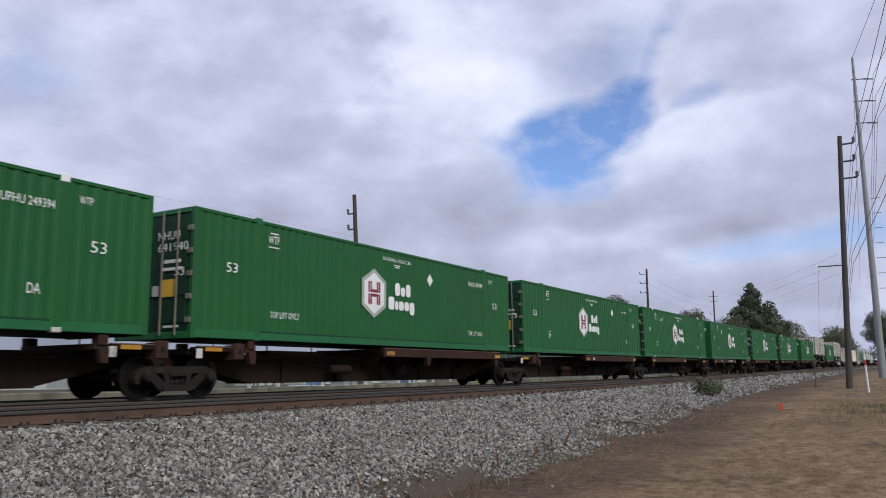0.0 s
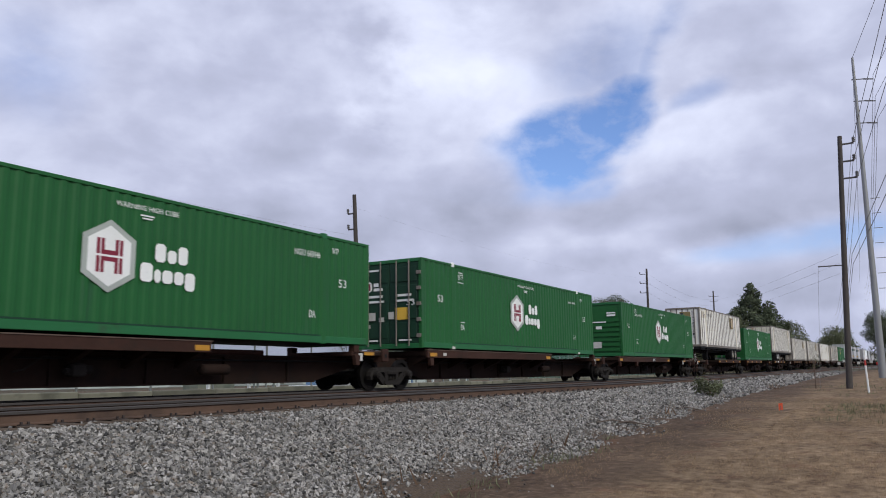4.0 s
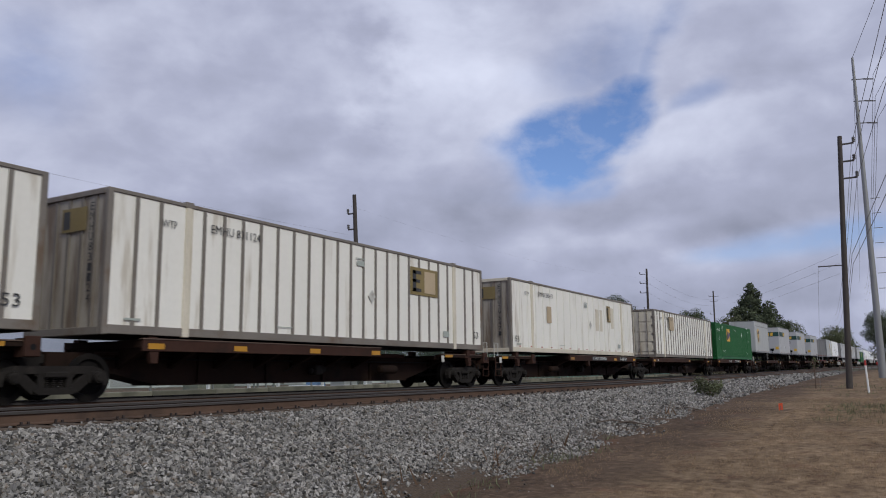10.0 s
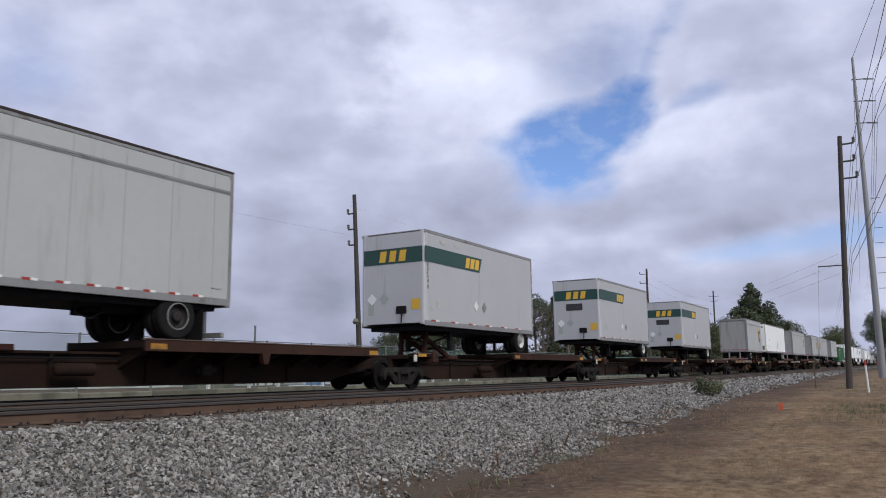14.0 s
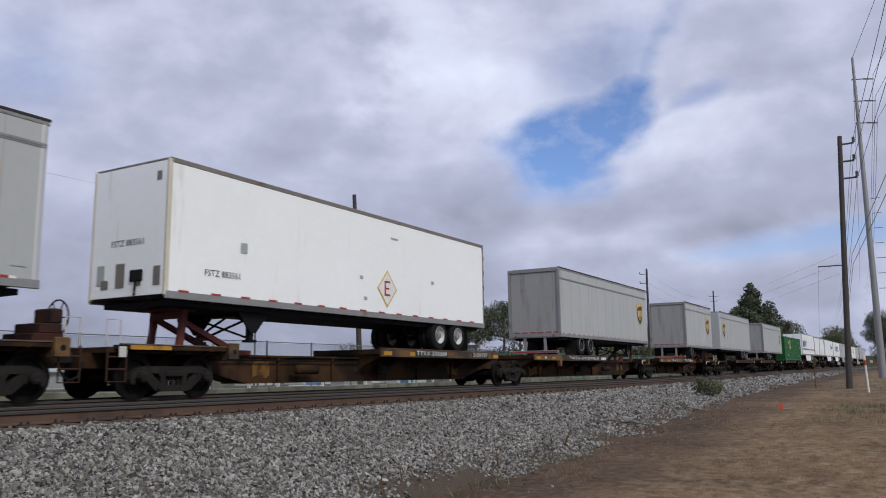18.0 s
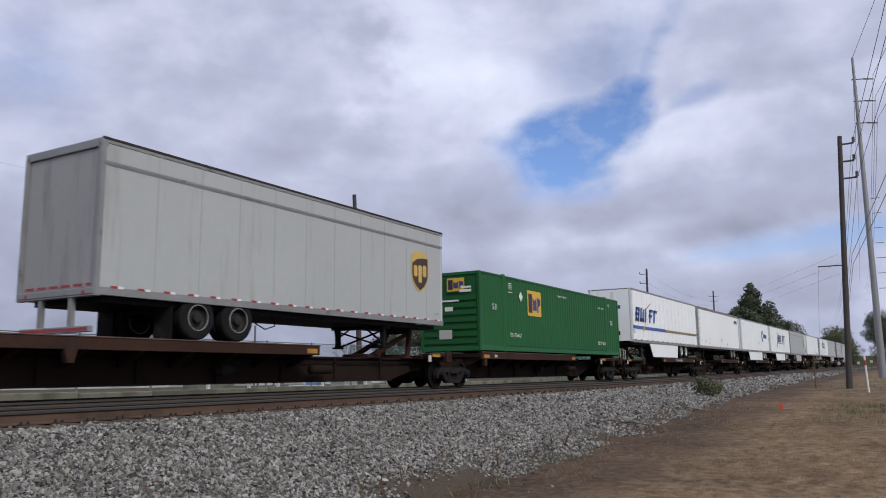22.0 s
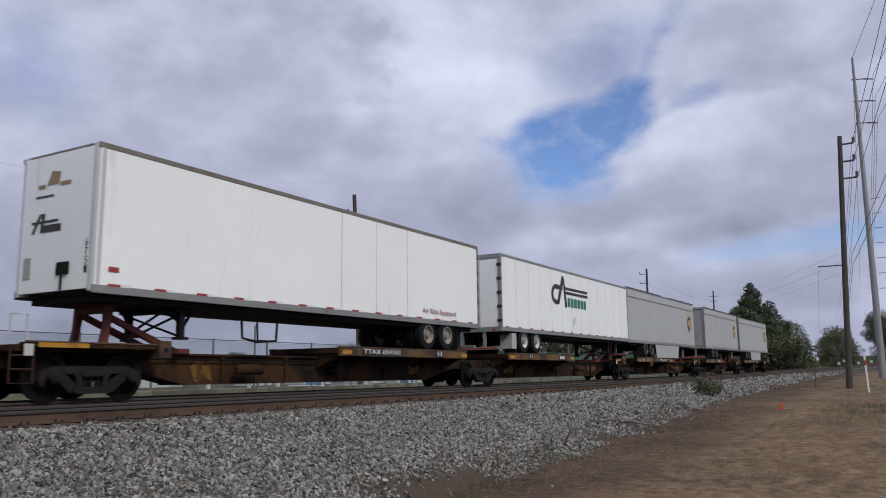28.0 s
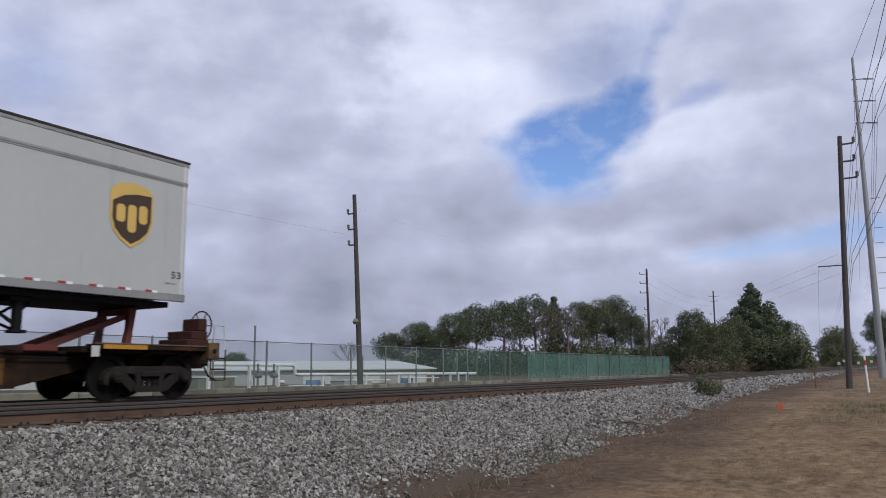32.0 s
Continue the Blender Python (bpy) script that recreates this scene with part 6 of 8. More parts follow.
def green_container(i, u, number="", doors=True, emblem="hub", L=CL, label_extra=""):
    look_words = {"hub": "white hexagon emblem", "emp": "yellow square emblem"}[emblem]
    c = thing("container", "green corrugated steel container with %s and %s" % (look_words, "end doors" if doors else "ribbed end"), "shipping container", "green containers")
    rider(c, u, L, 1.285)
    shell(c, "green", "lime", "green")
    y = -HW
    for x0, x1 in ((0.13, 1.98), (2.16, L - 2.16), (L - 1.98, L - 0.13)):
        part("side_wall", shared(("corr", round(x0, 2)), lambda x0=x0, x1=x1: corrugated(x0, x1, 0.2, CH - 0.085, y + 0.012, 0.022).mesh("side_wall")), "green", c, "corrugated side wall")
    # strip in the same darkened green draws the groove's dark line
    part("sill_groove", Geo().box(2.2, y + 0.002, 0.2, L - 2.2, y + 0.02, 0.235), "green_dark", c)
    for x in (1.98, L - 2.16):
        p = part("lift_post", Geo().box(x, y - 0.006, 0.0, x + 0.18, y + 0.1, CH + 0.02, 0.012), "green", c)
        part("casting", Geo().box(x - 0.01, y - 0.012, CH - 0.12, x + 0.19, y + 0.12, CH + 0.045, 0.015), "text_white" if i % 3 == 0 else "lime", p)
        part("foot_casting", Geo().box(x - 0.01, y - 0.012, -0.01, x + 0.19, y + 0.12, 0.1, 0.015), "plate_white" if i % 3 == 0 else "lime", p)
    if doors:
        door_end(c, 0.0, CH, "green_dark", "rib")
        flat("door_mark", [rect(0.25, 0.95, 0.75, 1.35)], "sign_yellow", c, 0, turn=pose(-0.008, 0, 0, 0, 0, -90))
        flat("door_bar", [rect(-0.9, 2.62, -0.4, 2.68), rect(-0.95, 1.55, -0.2, 1.62), rect(-0.9, 1.72, -0.25, 1.8), rect(0.3, 1.55, 0.95, 1.62), rect(0.35, 1.72, 0.9, 1.8), rect(-0.9, 0.25, -0.45, 0.3), rect(0.4, 0.25, 0.9, 0.3)], "text_white", c, 0, turn=pose(-0.012, 0, 0, 0, 0, -90))
        if number:
            lettering(number.split()[0], 0.2, -0.012, -0.12, 2.27, c, width=0.72, turn=-90)
            lettering(number.split()[1], 0.2, -0.012, -0.12, 2.0, c, width=1.0, turn=-90)
        lettering("53", 0.2, -0.012, -0.7, 1.42, c, width=0.32, turn=-90)
        flat("door_emblem", [hexagon(-0.86, 2.1, 0.17, 0.22)], "text_white", c, 0, turn=pose(-0.012, 0, 0, 0, 0, -90))
        flat("door_emblem_bar", [rect(-0.96, 1.98, -0.91, 2.22), rect(-0.81, 1.98, -0.76, 2.22), rect(-0.91, 2.08, -0.81, 2.13)], "maroon", c, 0, turn=pose(-0.017, 0, 0, 0, 0, -90))
        flat("door_word", [rect(-0.62, 2.1, -0.42, 2.22), rect(-0.62, 1.95, -0.25, 2.05)], "text_white", c, 0, turn=pose(-0.012, 0, 0, 0, 0, -90))
        flat("door_notice", [rect(-1.0, 0.95, -0.55, 1.22), rect(-0.4, 0.9, -0.2, 1.05), rect(-0.02, 0.98, 0.2, 1.22), rect(-0.95, 0.7, -0.75, 0.82)], "plate_white", c, 0, turn=pose(-0.012, 0, 0, 0, 0, -90))
    else:
        ribbed_end(c, 0.0, CH, "green")
        flat("end_mark", [rect(0.45, 2.2, 0.95, 2.3), rect(0.45, 2.35, 0.95, 2.42), rect(-0.5, 1.86, 0.4, 1.92), rect(-0.2, 1.5, 0.15, 1.66)], "text_white", c, 0, turn=pose(-0.02, 0, 0, 0, 0, -90))
        flat("end_notice", [rect(-0.45, 0.45, 0.1, 0.8)], "plate_white", c, 0, turn=pose(-0.03, 0, 0, 0, 0, -90))
        if emblem == "emp":
            emp_sign(thing_face(c), -0.1, 2.25, 0, 0.75, 0.5)
        else:
            flat("end_emblem", [hexagon(-0.75, 2.35, 0.2, 0.26)], "text_white", c, 0, turn=pose(-0.02, 0, 0, 0, 0, -90))
    part("end_wall_rear", Geo().box(L - 0.07, -HW + 0.13, 0.16, L - 0.04, HW - 0.13, CH - 0.12), "green", c)
    f = y - 0.004
    for x, right in ((1.1, False), (L - 1.35, True)):
        lettering("53", 0.23, x - 0.1, f, 1.58, c, width=0.36)
    lettering("WTP", 0.2, 2.4, f, 2.45, c, width=0.4)
    flat("lift_arrow", [rect(2.45, 2.69, 2.75, 2.72), rect(2.4, 2.34, 2.8, 2.365)], "text_white", c, f)
    lettering("WTP", 0.16, L - 1.75, f, 2.5, c, width=0.3)
    if emblem == "hub":
        hub_emblem(c, 6.95 if i in (1, 2) else 7.2 if i == 3 else 7.5 if i == 9 else 7.3, 1.56, f, 0.86)
        flat("notice", [rect(8.0, 2.5, 8.35, 2.53), rect(8.05, 2.44, 8.3, 2.47)], "text_white", c, f)
        lettering("WARNING HIGH CUBE", 0.11, 7.4, f, 2.62, c, width=1.6)
    else:
        emp_sign(c, 4.25, 1.52, f, 1.4, 1.06)
        lettering("WARNING HIGH CUBE", 0.1, 7.5, f, 2.52, c, width=1.1)
    spot = {0: 10.15, 1: 10.15, 2: 11.3, 4: 4.1, 15: 11.2, 26: 3.6}.get(i)
    if spot:
        placard(c, spot, 2.25, f, 0.21)
    if i == 1 or emblem == "emp":
        lettering("TOP LIFT ONLY", 0.16, 2.5, f, 0.58, c, width=1.1)
        lettering("TOP LIFT ONLY", 0.15, L - 3.4, f, 0.52, c, width=1.1)
    else:
        lettering("DA", 0.2, 2.6, f, 0.68, c, width=0.26)
        lettering("DA", 0.2, L - 2.7, f, 0.68, c, width=0.26)
        flat("lift_arrow", [rect(2.6, 0.94, 2.9, 0.965)], "text_white", c, f)
    if number:
        if emblem == "emp":
            lettering(number, 0.2, 0.3, f, 2.3, c, width=1.3)
        else:
            lettering(number, 0.17, 3.3 if i == 3 else 12.85 if doors else 2.6, f, 2.3, c, width=1.05 if doors else 1.3)
    else:
        flat("serial_bar", [rect(12.9, 2.34, 13.25, 2.42)], "emblem_grey", c, f)
        flat("serial_bar", [rect(13.35, 2.34, 13.75, 2.42)], "emblem_grey", c, f)
    return c


def thing_face(c):
    """A thin plate on the end wall, turned so that marks laid on its xz plane face -x."""
    ob = part("end_plate", Geo().box(-0.15, 0.0, 2.2, 0.7, 0.002, 2.8), "green", c, at=pose(-0.016, 0, 0, 0, 0, -90))
    return ob


def post_container(i, u, z, number, ribs="rib", L=CL, patches=(), stains=(), doors=False, step=0.62):
    """A white sheet-and-post container."""
    pale = ribs != "rib"
    c = thing("container", "aged white sheet-sided container with %s uprights" % ("white" if pale else "grey steel"), "shipping container", "white containers")
    rider(c, u, L, z)
    shell(c, "cream", "rib" if not pale else "post_cream", "rib")
    y = -HW
    n = round((L - 0.2) / step)
    part("side_wall", Geo().box(0.1, y + 0.03, 0.18, L - 0.1, y + 0.05, CH - 0.08), "cream", c, "flat white side sheeting")
    for k in range(1, n):
        x = 0.1 + (L - 0.2) * k / n
        if min(abs(x - 2.1), abs(x - (L - 2.1))) < 0.2:
            continue
        part("side_post", shared(("rib", ribs), lambda: Geo().prism_x([(y + 0.03, 0.19), (y + 0.005, 0.19), (y + 0.005, CH - 0.09), (y + 0.03, CH - 0.09)], -0.045, 0.045).mesh("side_post")), ribs, c, at=(x, 0, 0))
    for x in (2.0, L - 2.2):
        p = part("lift_post", Geo().box(x, y - 0.008, 0.0, x + 0.2, y + 0.1, CH + 0.02, 0.012), "post_cream", c)
        part("casting", Geo().box(x - 0.01, y - 0.014, CH - 0.1, x + 0.21, y + 0.12, CH + 0.04, 0.012), "rib", p)
    if doors:
        door_end(c, 0.0, CH, "post_cream", "rib")
    else:
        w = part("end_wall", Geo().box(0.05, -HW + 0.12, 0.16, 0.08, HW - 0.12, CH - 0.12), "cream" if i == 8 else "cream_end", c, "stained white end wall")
        for k in range(1, 6):
            part("end_post", Geo().box(0.02, -HW + CW * k / 6 - 0.04, 0.16, 0.05, -HW + CW * k / 6 + 0.04, CH - 0.12), "rib", w)
        emp_sign(part("end_plate", Geo().box(0.0, 0.0, 2.15, 0.8, 0.002, 2.65), "olive_patch", c, at=pose(0.01, 0.2, 0, 0, 0, -90)), 0.0, 2.15, -0.003, 0.8, 0.5, "olive_patch", "text_dark", "tan_patch", True)
        for k, ch in enumerate(number.split()[0] + number.split()[-1]):
            lettering(ch, 0.17, 0.008, -0.72, 2.55 - k * 0.21, c, "text_dark", 0.12, turn=-90)
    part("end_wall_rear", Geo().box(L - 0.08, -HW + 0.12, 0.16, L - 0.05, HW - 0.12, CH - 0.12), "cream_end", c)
    f = y - 0.001
    for x, w, zz, h, m in patches:
        pt = part("sign_panel", Geo().box(x, y + 0.0, zz, x + w, y + 0.004, zz + h), m, c, "faded square emblem patch")
        if m == "olive_patch":
            flat("sign_bar", [rect(x + 0.08 * w, zz + 0.12 * h, x + 0.2 * w, zz + 0.88 * h), rect(x + 0.08 * w, zz + 0.76 * h, x + 0.38 * w, zz + 0.88 * h), rect(x + 0.08 * w, zz + 0.12 * h, x + 0.38 * w, zz + 0.24 * h), rect(x + 0.08 * w, zz + 0.45 * h, x + 0.34 * w, zz + 0.56 * h)], "text_dark", pt, f - 0.004)
            flat("sign_field", [rect(x + 0.5 * w, zz + 0.1 * h, x + 0.9 * w, zz + 0.9 * h)], "tan_patch", pt, f - 0.004)
    for x, w, zz, h in stains:
        part("panel_patch", Geo().box(x, y + 0.026, zz, x + w, y + 0.032, zz + h), "post_cream", c, "yellowed panel patch")
    lettering(number, 0.2, 2.75, f, 2.42, c, "text_dark", 1.6)
    lettering("WTP", 0.18, 1.35, f, 2.35, c, "text_dark", 0.4)
    lettering("53", 0.24, 0.35 if pale else L - 0.75, f, 0.42, c, "text_dark", 0.36)
    placard(c, 9.1, 1.45, f, 0.2, "plate_white")
    flat("notice", [rect(8.3, 2.5, 8.75, 2.53), rect(8.35, 2.3, 8.7, 2.45), rect(0.5, 0.3, 0.9, 0.35), rect(5.0, 0.36, 5.6, 0.38), rect(L - 2.9, 0.4, L - 2.5, 0.6)], "emblem_grey", c, f)
    if pale:
        for k in range(14):
            flat("marker_tape", [rect(0.7 + k * 1.1, 0.22, 0.85 + k * 1.1, 0.26)], "tape_red", c, f)
    return c


# -- wheels and running gear of trailers --
def road_wheel(parent, x, y, z, rim="rim", r=0.5):
    t = part("tyre", shared(("tyre", r), lambda: Geo().lathe_y([(r * 0.56, -0.13), (r * 0.62, -0.145), (r * 0.93, -0.13), (r, -0.09), (r, 0.09), (r * 0.93, 0.13), (r * 0.62, 0.145), (r * 0.56, 0.13)], 0, 0, 0, 28, False).mesh("tyre", True)), "rubber", parent, at=(x, y, z))
    part("rim", shared(("rim", r, rim), lambda: Geo().lathe_y([(r * 0.575, -0.14), (r * 0.54, -0.145), (r * 0.50, -0.06), (r * 0.41, -0.03)], 0, 0, 0, 24, False).mesh("rim", True)), rim, t)
    # on paler rims the disc is greyer: the dish's shadow put into its colour
    part("hub", shared(("hub", r, rim), lambda: Geo().lathe_y([(r * 0.41, -0.03), (r * 0.24, -0.05), (r * 0.22, -0.13), (r * 0.16, -0.145), (r * 0.1, -0.145), (0.004, -0.14)], 0, 0, 0, 24, False).mesh("hub", True)), "rim_dark" if rim == "rim_dark" else "alu_rail", t)
    part("lip", shared(("lip", r), lambda: Geo().lathe_y([(r * 0.60, -0.14), (r * 0.585, -0.152), (r * 0.555, -0.152), (r * 0.54, -0.14)], 0, 0, 0, 24, False).mesh("lip", True)), "alu_rail", t)


def running_gear(t, L, front, base, axles, rear_gap, rims, gear_x, gusset=False):
    """Axles, suspension, landing legs, bumper. base: height of the body's underside above the wheels' footing; local z 0 is the underside."""
    d = 1 if front == "L" else -1
    fx = 0.0 if front == "L" else L
    rear = fx + d * L
    mid = rear - d * rear_gap
    xs = [mid + o for o in ((-0.62, 0.62) if axles == 2 else (0.0,))]
    part("axle_frame", Geo().box(mid - 1.35, -0.55, -0.28, mid + 1.35, -0.4, -0.02).box(mid - 1.35, 0.4, -0.28, mid + 1.35, 0.55, -0.02).box(mid - 1.3, -0.5, -0.22, mid - 1.15, 0.5, -0.1).box(mid + 1.15, -0.5, -0.22, mid + 1.3, 0.5, -0.1), "black", t)
    for x in xs:
        part("axle", Geo().cyl((x, -1.0, 0.5 - base), (x, 1.0, 0.5 - base), 0.07, n=8).box(x - 0.1, -0.55, 0.45 - base, x + 0.1, -0.4, -0.25).box(x - 0.1, 0.4, 0.45 - base, x + 0.1, 0.55, -0.25), "black", t)
        for y in (-1.13, -0.82, 0.82, 1.13):
            road_wheel(t, x, y, 0.5 - base, rims)
    flap = max(xs) + 0.72 if d > 0 else min(xs) - 0.72
    for s in (-1, 1):
        part("mud_flap", Geo().box(flap - 0.01, s * 1.25, -0.85, flap + 0.01, s * 0.7, -0.1), "rubber", t)
    # landing gear
    gx = fx + d * gear_x
    lg = part("landing_gear", Geo().box(gx - 0.2, -1.0, -0.2, gx + 0.2, 1.0, -0.02), "black", t)
    for s in (-1, 1):
        part("leg", Geo().box(gx - 0.07, s * 0.95, -base + 0.08, gx + 0.07, s * 0.8, -0.02, 0.01).box(gx - 0.14, s * 1.0, -base + 0.02, gx + 0.14, s * 0.75, -base + 0.08, 0.01), "black", lg)
        part("leg_brace", Geo().rod([(gx, s * 0.88, -0.65), (gx + d * 0.7, s * 0.5, -0.05)], 0.035).rod([(gx, s * 0.88, -0.45), (gx - d * 0.5, s * 0.6, -0.05)], 0.03), "black", lg)
    if gusset:
        for s in (-1, 1):
            part("gusset", Geo().prism([(gx - 0.62, -0.02), (gx + 0.62, -0.02), (gx + 0.1, -0.62), (gx - 0.1, -0.62)], s * 1.0, s * 0.96), "black", lg)
    part("cross_brace", Geo().rod([(gx, -0.85, -0.25), (gx, 0.85, -0.75)], 0.03).rod([(gx, 0.85, -0.25), (gx, -0.85, -0.75)], 0.03), "black", lg)
    # rear bumper
    ub = part("underride_guard", Geo().box(rear - d * 0.12, -1.15, -0.72, rear - d * 0.02, 1.15, -0.6, 0.01), "alu_rail", t)
    part("guard_tape", Geo().box(rear - d * 0.019, -1.1, -0.69, rear - d * 0.015, 1.1, -0.63) if d > 0 else Geo().box(rear + 0.015, -1.1, -0.69, rear + 0.019, 1.1, -0.63), "tape_red", ub)
    for s in (-0.5, 0.5):
        part("guard_post", Geo().box(rear - d * 0.12, s - 0.06, -0.62, rear - d * 0.03, s + 0.06, 0.0), "alu_rail", ub)
    part("undertray", Geo().box(0.3, -1.1, -0.12, L - 0.3, 1.1, -0.005), "black", t)
    part("hose_loop", Geo().rod([(mid - d * 2.2, -0.9, -0.05), (mid - d * 2.25, -0.92, -0.35), (mid - d * 1.9, -0.92, -0.45), (mid - d * 1.6, -0.85, -0.3)], 0.018), "black", t)


def van(i, u, L, front, skin, label, H=3.06, z=2.08, axles=2, rear_gap=3.2, rims="rim", skirt=None, seams=1.22, top="alu_rail", bottom="alu_rail", band=False, end="front", tape=True, gear_x=2.6, group="road trailers", door_mat=None, tape_step=1.15, corner=None):
    """A closed road trailer standing on its wheels on the deck."""
    t = thing("trailer", label, "trailer", group)
    rider(t, u, L, z)
    base = z - 1.24
    y = -HALF
    d = 1 if front == "L" else -1
    part("side_wall", Geo().box(0.06, y + 0.01, 0.16, L - 0.06, y + 0.04, H - 0.1), skin, t, "flat side panel")
    part("far_wall", Geo().box(0.06, HALF - 0.04, 0.16, L - 0.06, HALF - 0.01, H - 0.1), skin, t)
    part("roof", Geo().box(0.03, y + 0.03, H - 0.03, L - 0.03, HALF - 0.03, H), top, t)
    for s in (-1, 1):
        part("top_rail", Geo().box(0.02, s * HALF, H - (0.2 if i == 28 else 0.12), L - 0.02, s * (HALF - 0.06), H + 0.004, 0.015), top, t)
        part("bottom_rail", Geo().box(0.02, s * (HALF + 0.005), 0.0, L - 0.02, s * (HALF - 0.06), 0.17, 0.012), bottom, t)
        for x in (0.0, L - 0.11):
            if (x == 0.0) == (front == "L") and not corner:
                xc = 0.13 if x == 0.0 else L - 0.13
                part("nose_corner", Geo().cyl((xc, s * (HALF - 0.13), 0.05), (xc, s * (HALF - 0.13), H - 0.012), 0.13, n=20), "alu_rail" if i in (28, 33) else "nose_bright", t, smooth=True)
            else:
                part("corner_post", Geo().box(x, s * HALF, 0.05, x + 0.11, s * (HALF - 0.11), H - 0.01, 0.03), corner or (top if skin != "white" else "alu_rail"), t)
    nose, tail = (0.0, L) if front == "L" else (L, 0.0)
    fw = part("front_wall", Geo().box(nose + d * 0.004, y + 0.1, 0.1, nose + d * 0.05, HALF - 0.1, H - 0.06), skin, t, "front bulkhead panel")
    # rear frame with doors
    dm = door_mat or ("grey_door" if skin in ("grey", "alu") else "cream" if skin == "cream" else "white")
    rf = part("rear_frame", Geo().box(tail - d * 0.005, y, H - 0.18, tail - d * 0.14, HALF, H, 0.01).box(tail - d * 0.005, y, -0.02, tail - d * 0.14, HALF, 0.16, 0.01).box(tail - d * 0.005, y, 0.1, tail - d * 0.1, y + 0.13, H - 0.1).box(tail - d * 0.005, HALF, 0.1, tail - d * 0.1, HALF - 0.13, H - 0.1), top, t)
    if end == "rollup":
        ds = part("door", Geo().box(tail - d * 0.05, y + 0.14, 0.17, tail - d * 0.09, HALF - 0.14, H - 0.19, 0.004), dm, rf, "plain grey roll-up door")
        part("door_sill", Geo().box(tail + d * 0.01, y + 0.05, 0.02, tail - d * 0.05, HALF - 0.05, 0.15, 0.01), "alu_rail", rf)
        for k in range(6):
            part("marker_tape", shared("tape_red", lambda: Geo().box(0, -0.003, 0, 0.3, 0, 0.05).mesh("marker_tape")), "tape_red", ds, at=pose(tail - d * 0.045, (1.05 - 0.4 * k) * 1.0, 0.2, 0, 0, -90) if d < 0 else pose(tail - 0.045, -1.05 + 0.4 * k, 0.2, 0, 0, 90))
    else:
        for s in (-1, 1):
            dr = part("door", Geo().box(tail - d * 0.03, s * 0.01, 0.17, tail - d * 0.07, s * (HALF - 0.14), H - 0.19, 0.01), dm, rf)
            part("lock_rod", Geo().cyl((tail + d * 0.0, s * 0.35, 0.1), (tail + d * 0.0, s * 0.35, H - 0.1), 0.02, n=8), "chrome", dr)
            for k in range(5):
                part("hinge", Geo().box(tail + d * 0.012, s * (HALF + 0.005), 0.35 + k * 0.55, tail - d * 0.06, s * (HALF - 0.18), 0.47 + k * 0.55, 0.006), "rail_dark" if skin == "white" else "chrome", dr)
    for s in (-0.95, 0.95):
        part("tail_lamp", Geo().cyl((tail - d * 0.01, s, 0.06), (tail + d * 0.015, s, 0.06), 0.05, n=10), "tape_red", rf)
    # front fittings
    part("hose_box", Geo().box(nose - d * 0.04, -0.55, 0.42, nose + d * 0.02, -0.15, 0.68, 0.02).cyl((nose - d * 0.06, -0.4, 0.5), (nose - d * 0.06, -0.38, 0.1), 0.025), "rubber", fw)
    part("front_notice", Geo().box(nose - d * 0.006, 0.75, 0.4, nose + d * 0.02, 1.0, 0.85), "emblem_grey", fw)
    # vertical panel joints
    if seams:
        n = int((L - 0.4) / seams)
        g = Geo()
        for k in range(1, n + 1):
            x = 0.2 + seams * k
            if x < L - 0.3:
                part("panel_joint", shared(("joint", H, skin), lambda: Geo().box(-0.012, y + 0.0075, 0.17, 0.012, y + 0.0105, H - 0.12).mesh("panel_joint")), "seam_grey" if skin == "grey" else "seam_white" if skin == "white" else skin, t, at=(x, 0, 0))
    if band:
        part("upper_band", Geo().box(0.06, y - 0.004, H - 0.52, L - 0.06, y + 0.012, H - 0.47).box(0.06, y - 0.002, H - 0.56, L - 0.06, y + 0.012, H - 0.535), "alu_rail", t)
        rv = Geo()
        k = 0.3
        while k < L - 0.3:
            rv.box(k, y - 0.006, H - 0.09, k + 0.16, y, H - 0.05)
            k += 0.42
        tagged(part("rail_rivets", rv, "alu_rail", t), kind="stuff")
    if tape:
        k, pieces = 0.35, 0
        while k < L - 0.5:
            short = 0.17 if skin == "grey" else 0.3
            part("marker_tape", shared(("tape_red", short), lambda: Geo().box(0, -0.003, 0, short, 0, 0.05).mesh("marker_tape")), "tape_red", t, at=(k, y - 0.006, 0.155 if skin == "white" else 0.15))
            if skin != "white" or i == 32:
                part("marker_tape", shared(("tape_white", short), lambda: Geo().box(0, -0.003, 0, short * 0.8, 0, 0.05).mesh("marker_tape")), "tape_white", t, at=(k + short, y - 0.006, 0.155 if skin == "white" else 0.15))
            k += tape_step
            pieces += 1
    running_gear(t, L, front, base, axles, rear_gap, rims, gear_x, i == 21)
    if skirt:
        mid = tail - d * (rear_gap + 1.5)
        s0, s1 = sorted((nose + d * (4.65 if skin == "grey" else 3.4), mid + d * (0.05 if skin == "grey" else 0)))
        slope = 0.3 if skin == "grey" else 0.7
        poly = [(s0, 0.0), (s1, 0.0), (s1 - (0.25 if d > 0 else slope), -0.82), (s0 + (slope if d > 0 else 0.25), -0.82)]
        part("side_skirt", Geo().prism(poly, y + 0.03, y + 0.06), skirt, t, "aerodynamic side skirt panel")
        part("skirt_edge", Geo().box(s0 + 0.6, y + 0.025, -0.86, s1 - 0.6, y + 0.065, -0.8), "rubber", t)
    return t


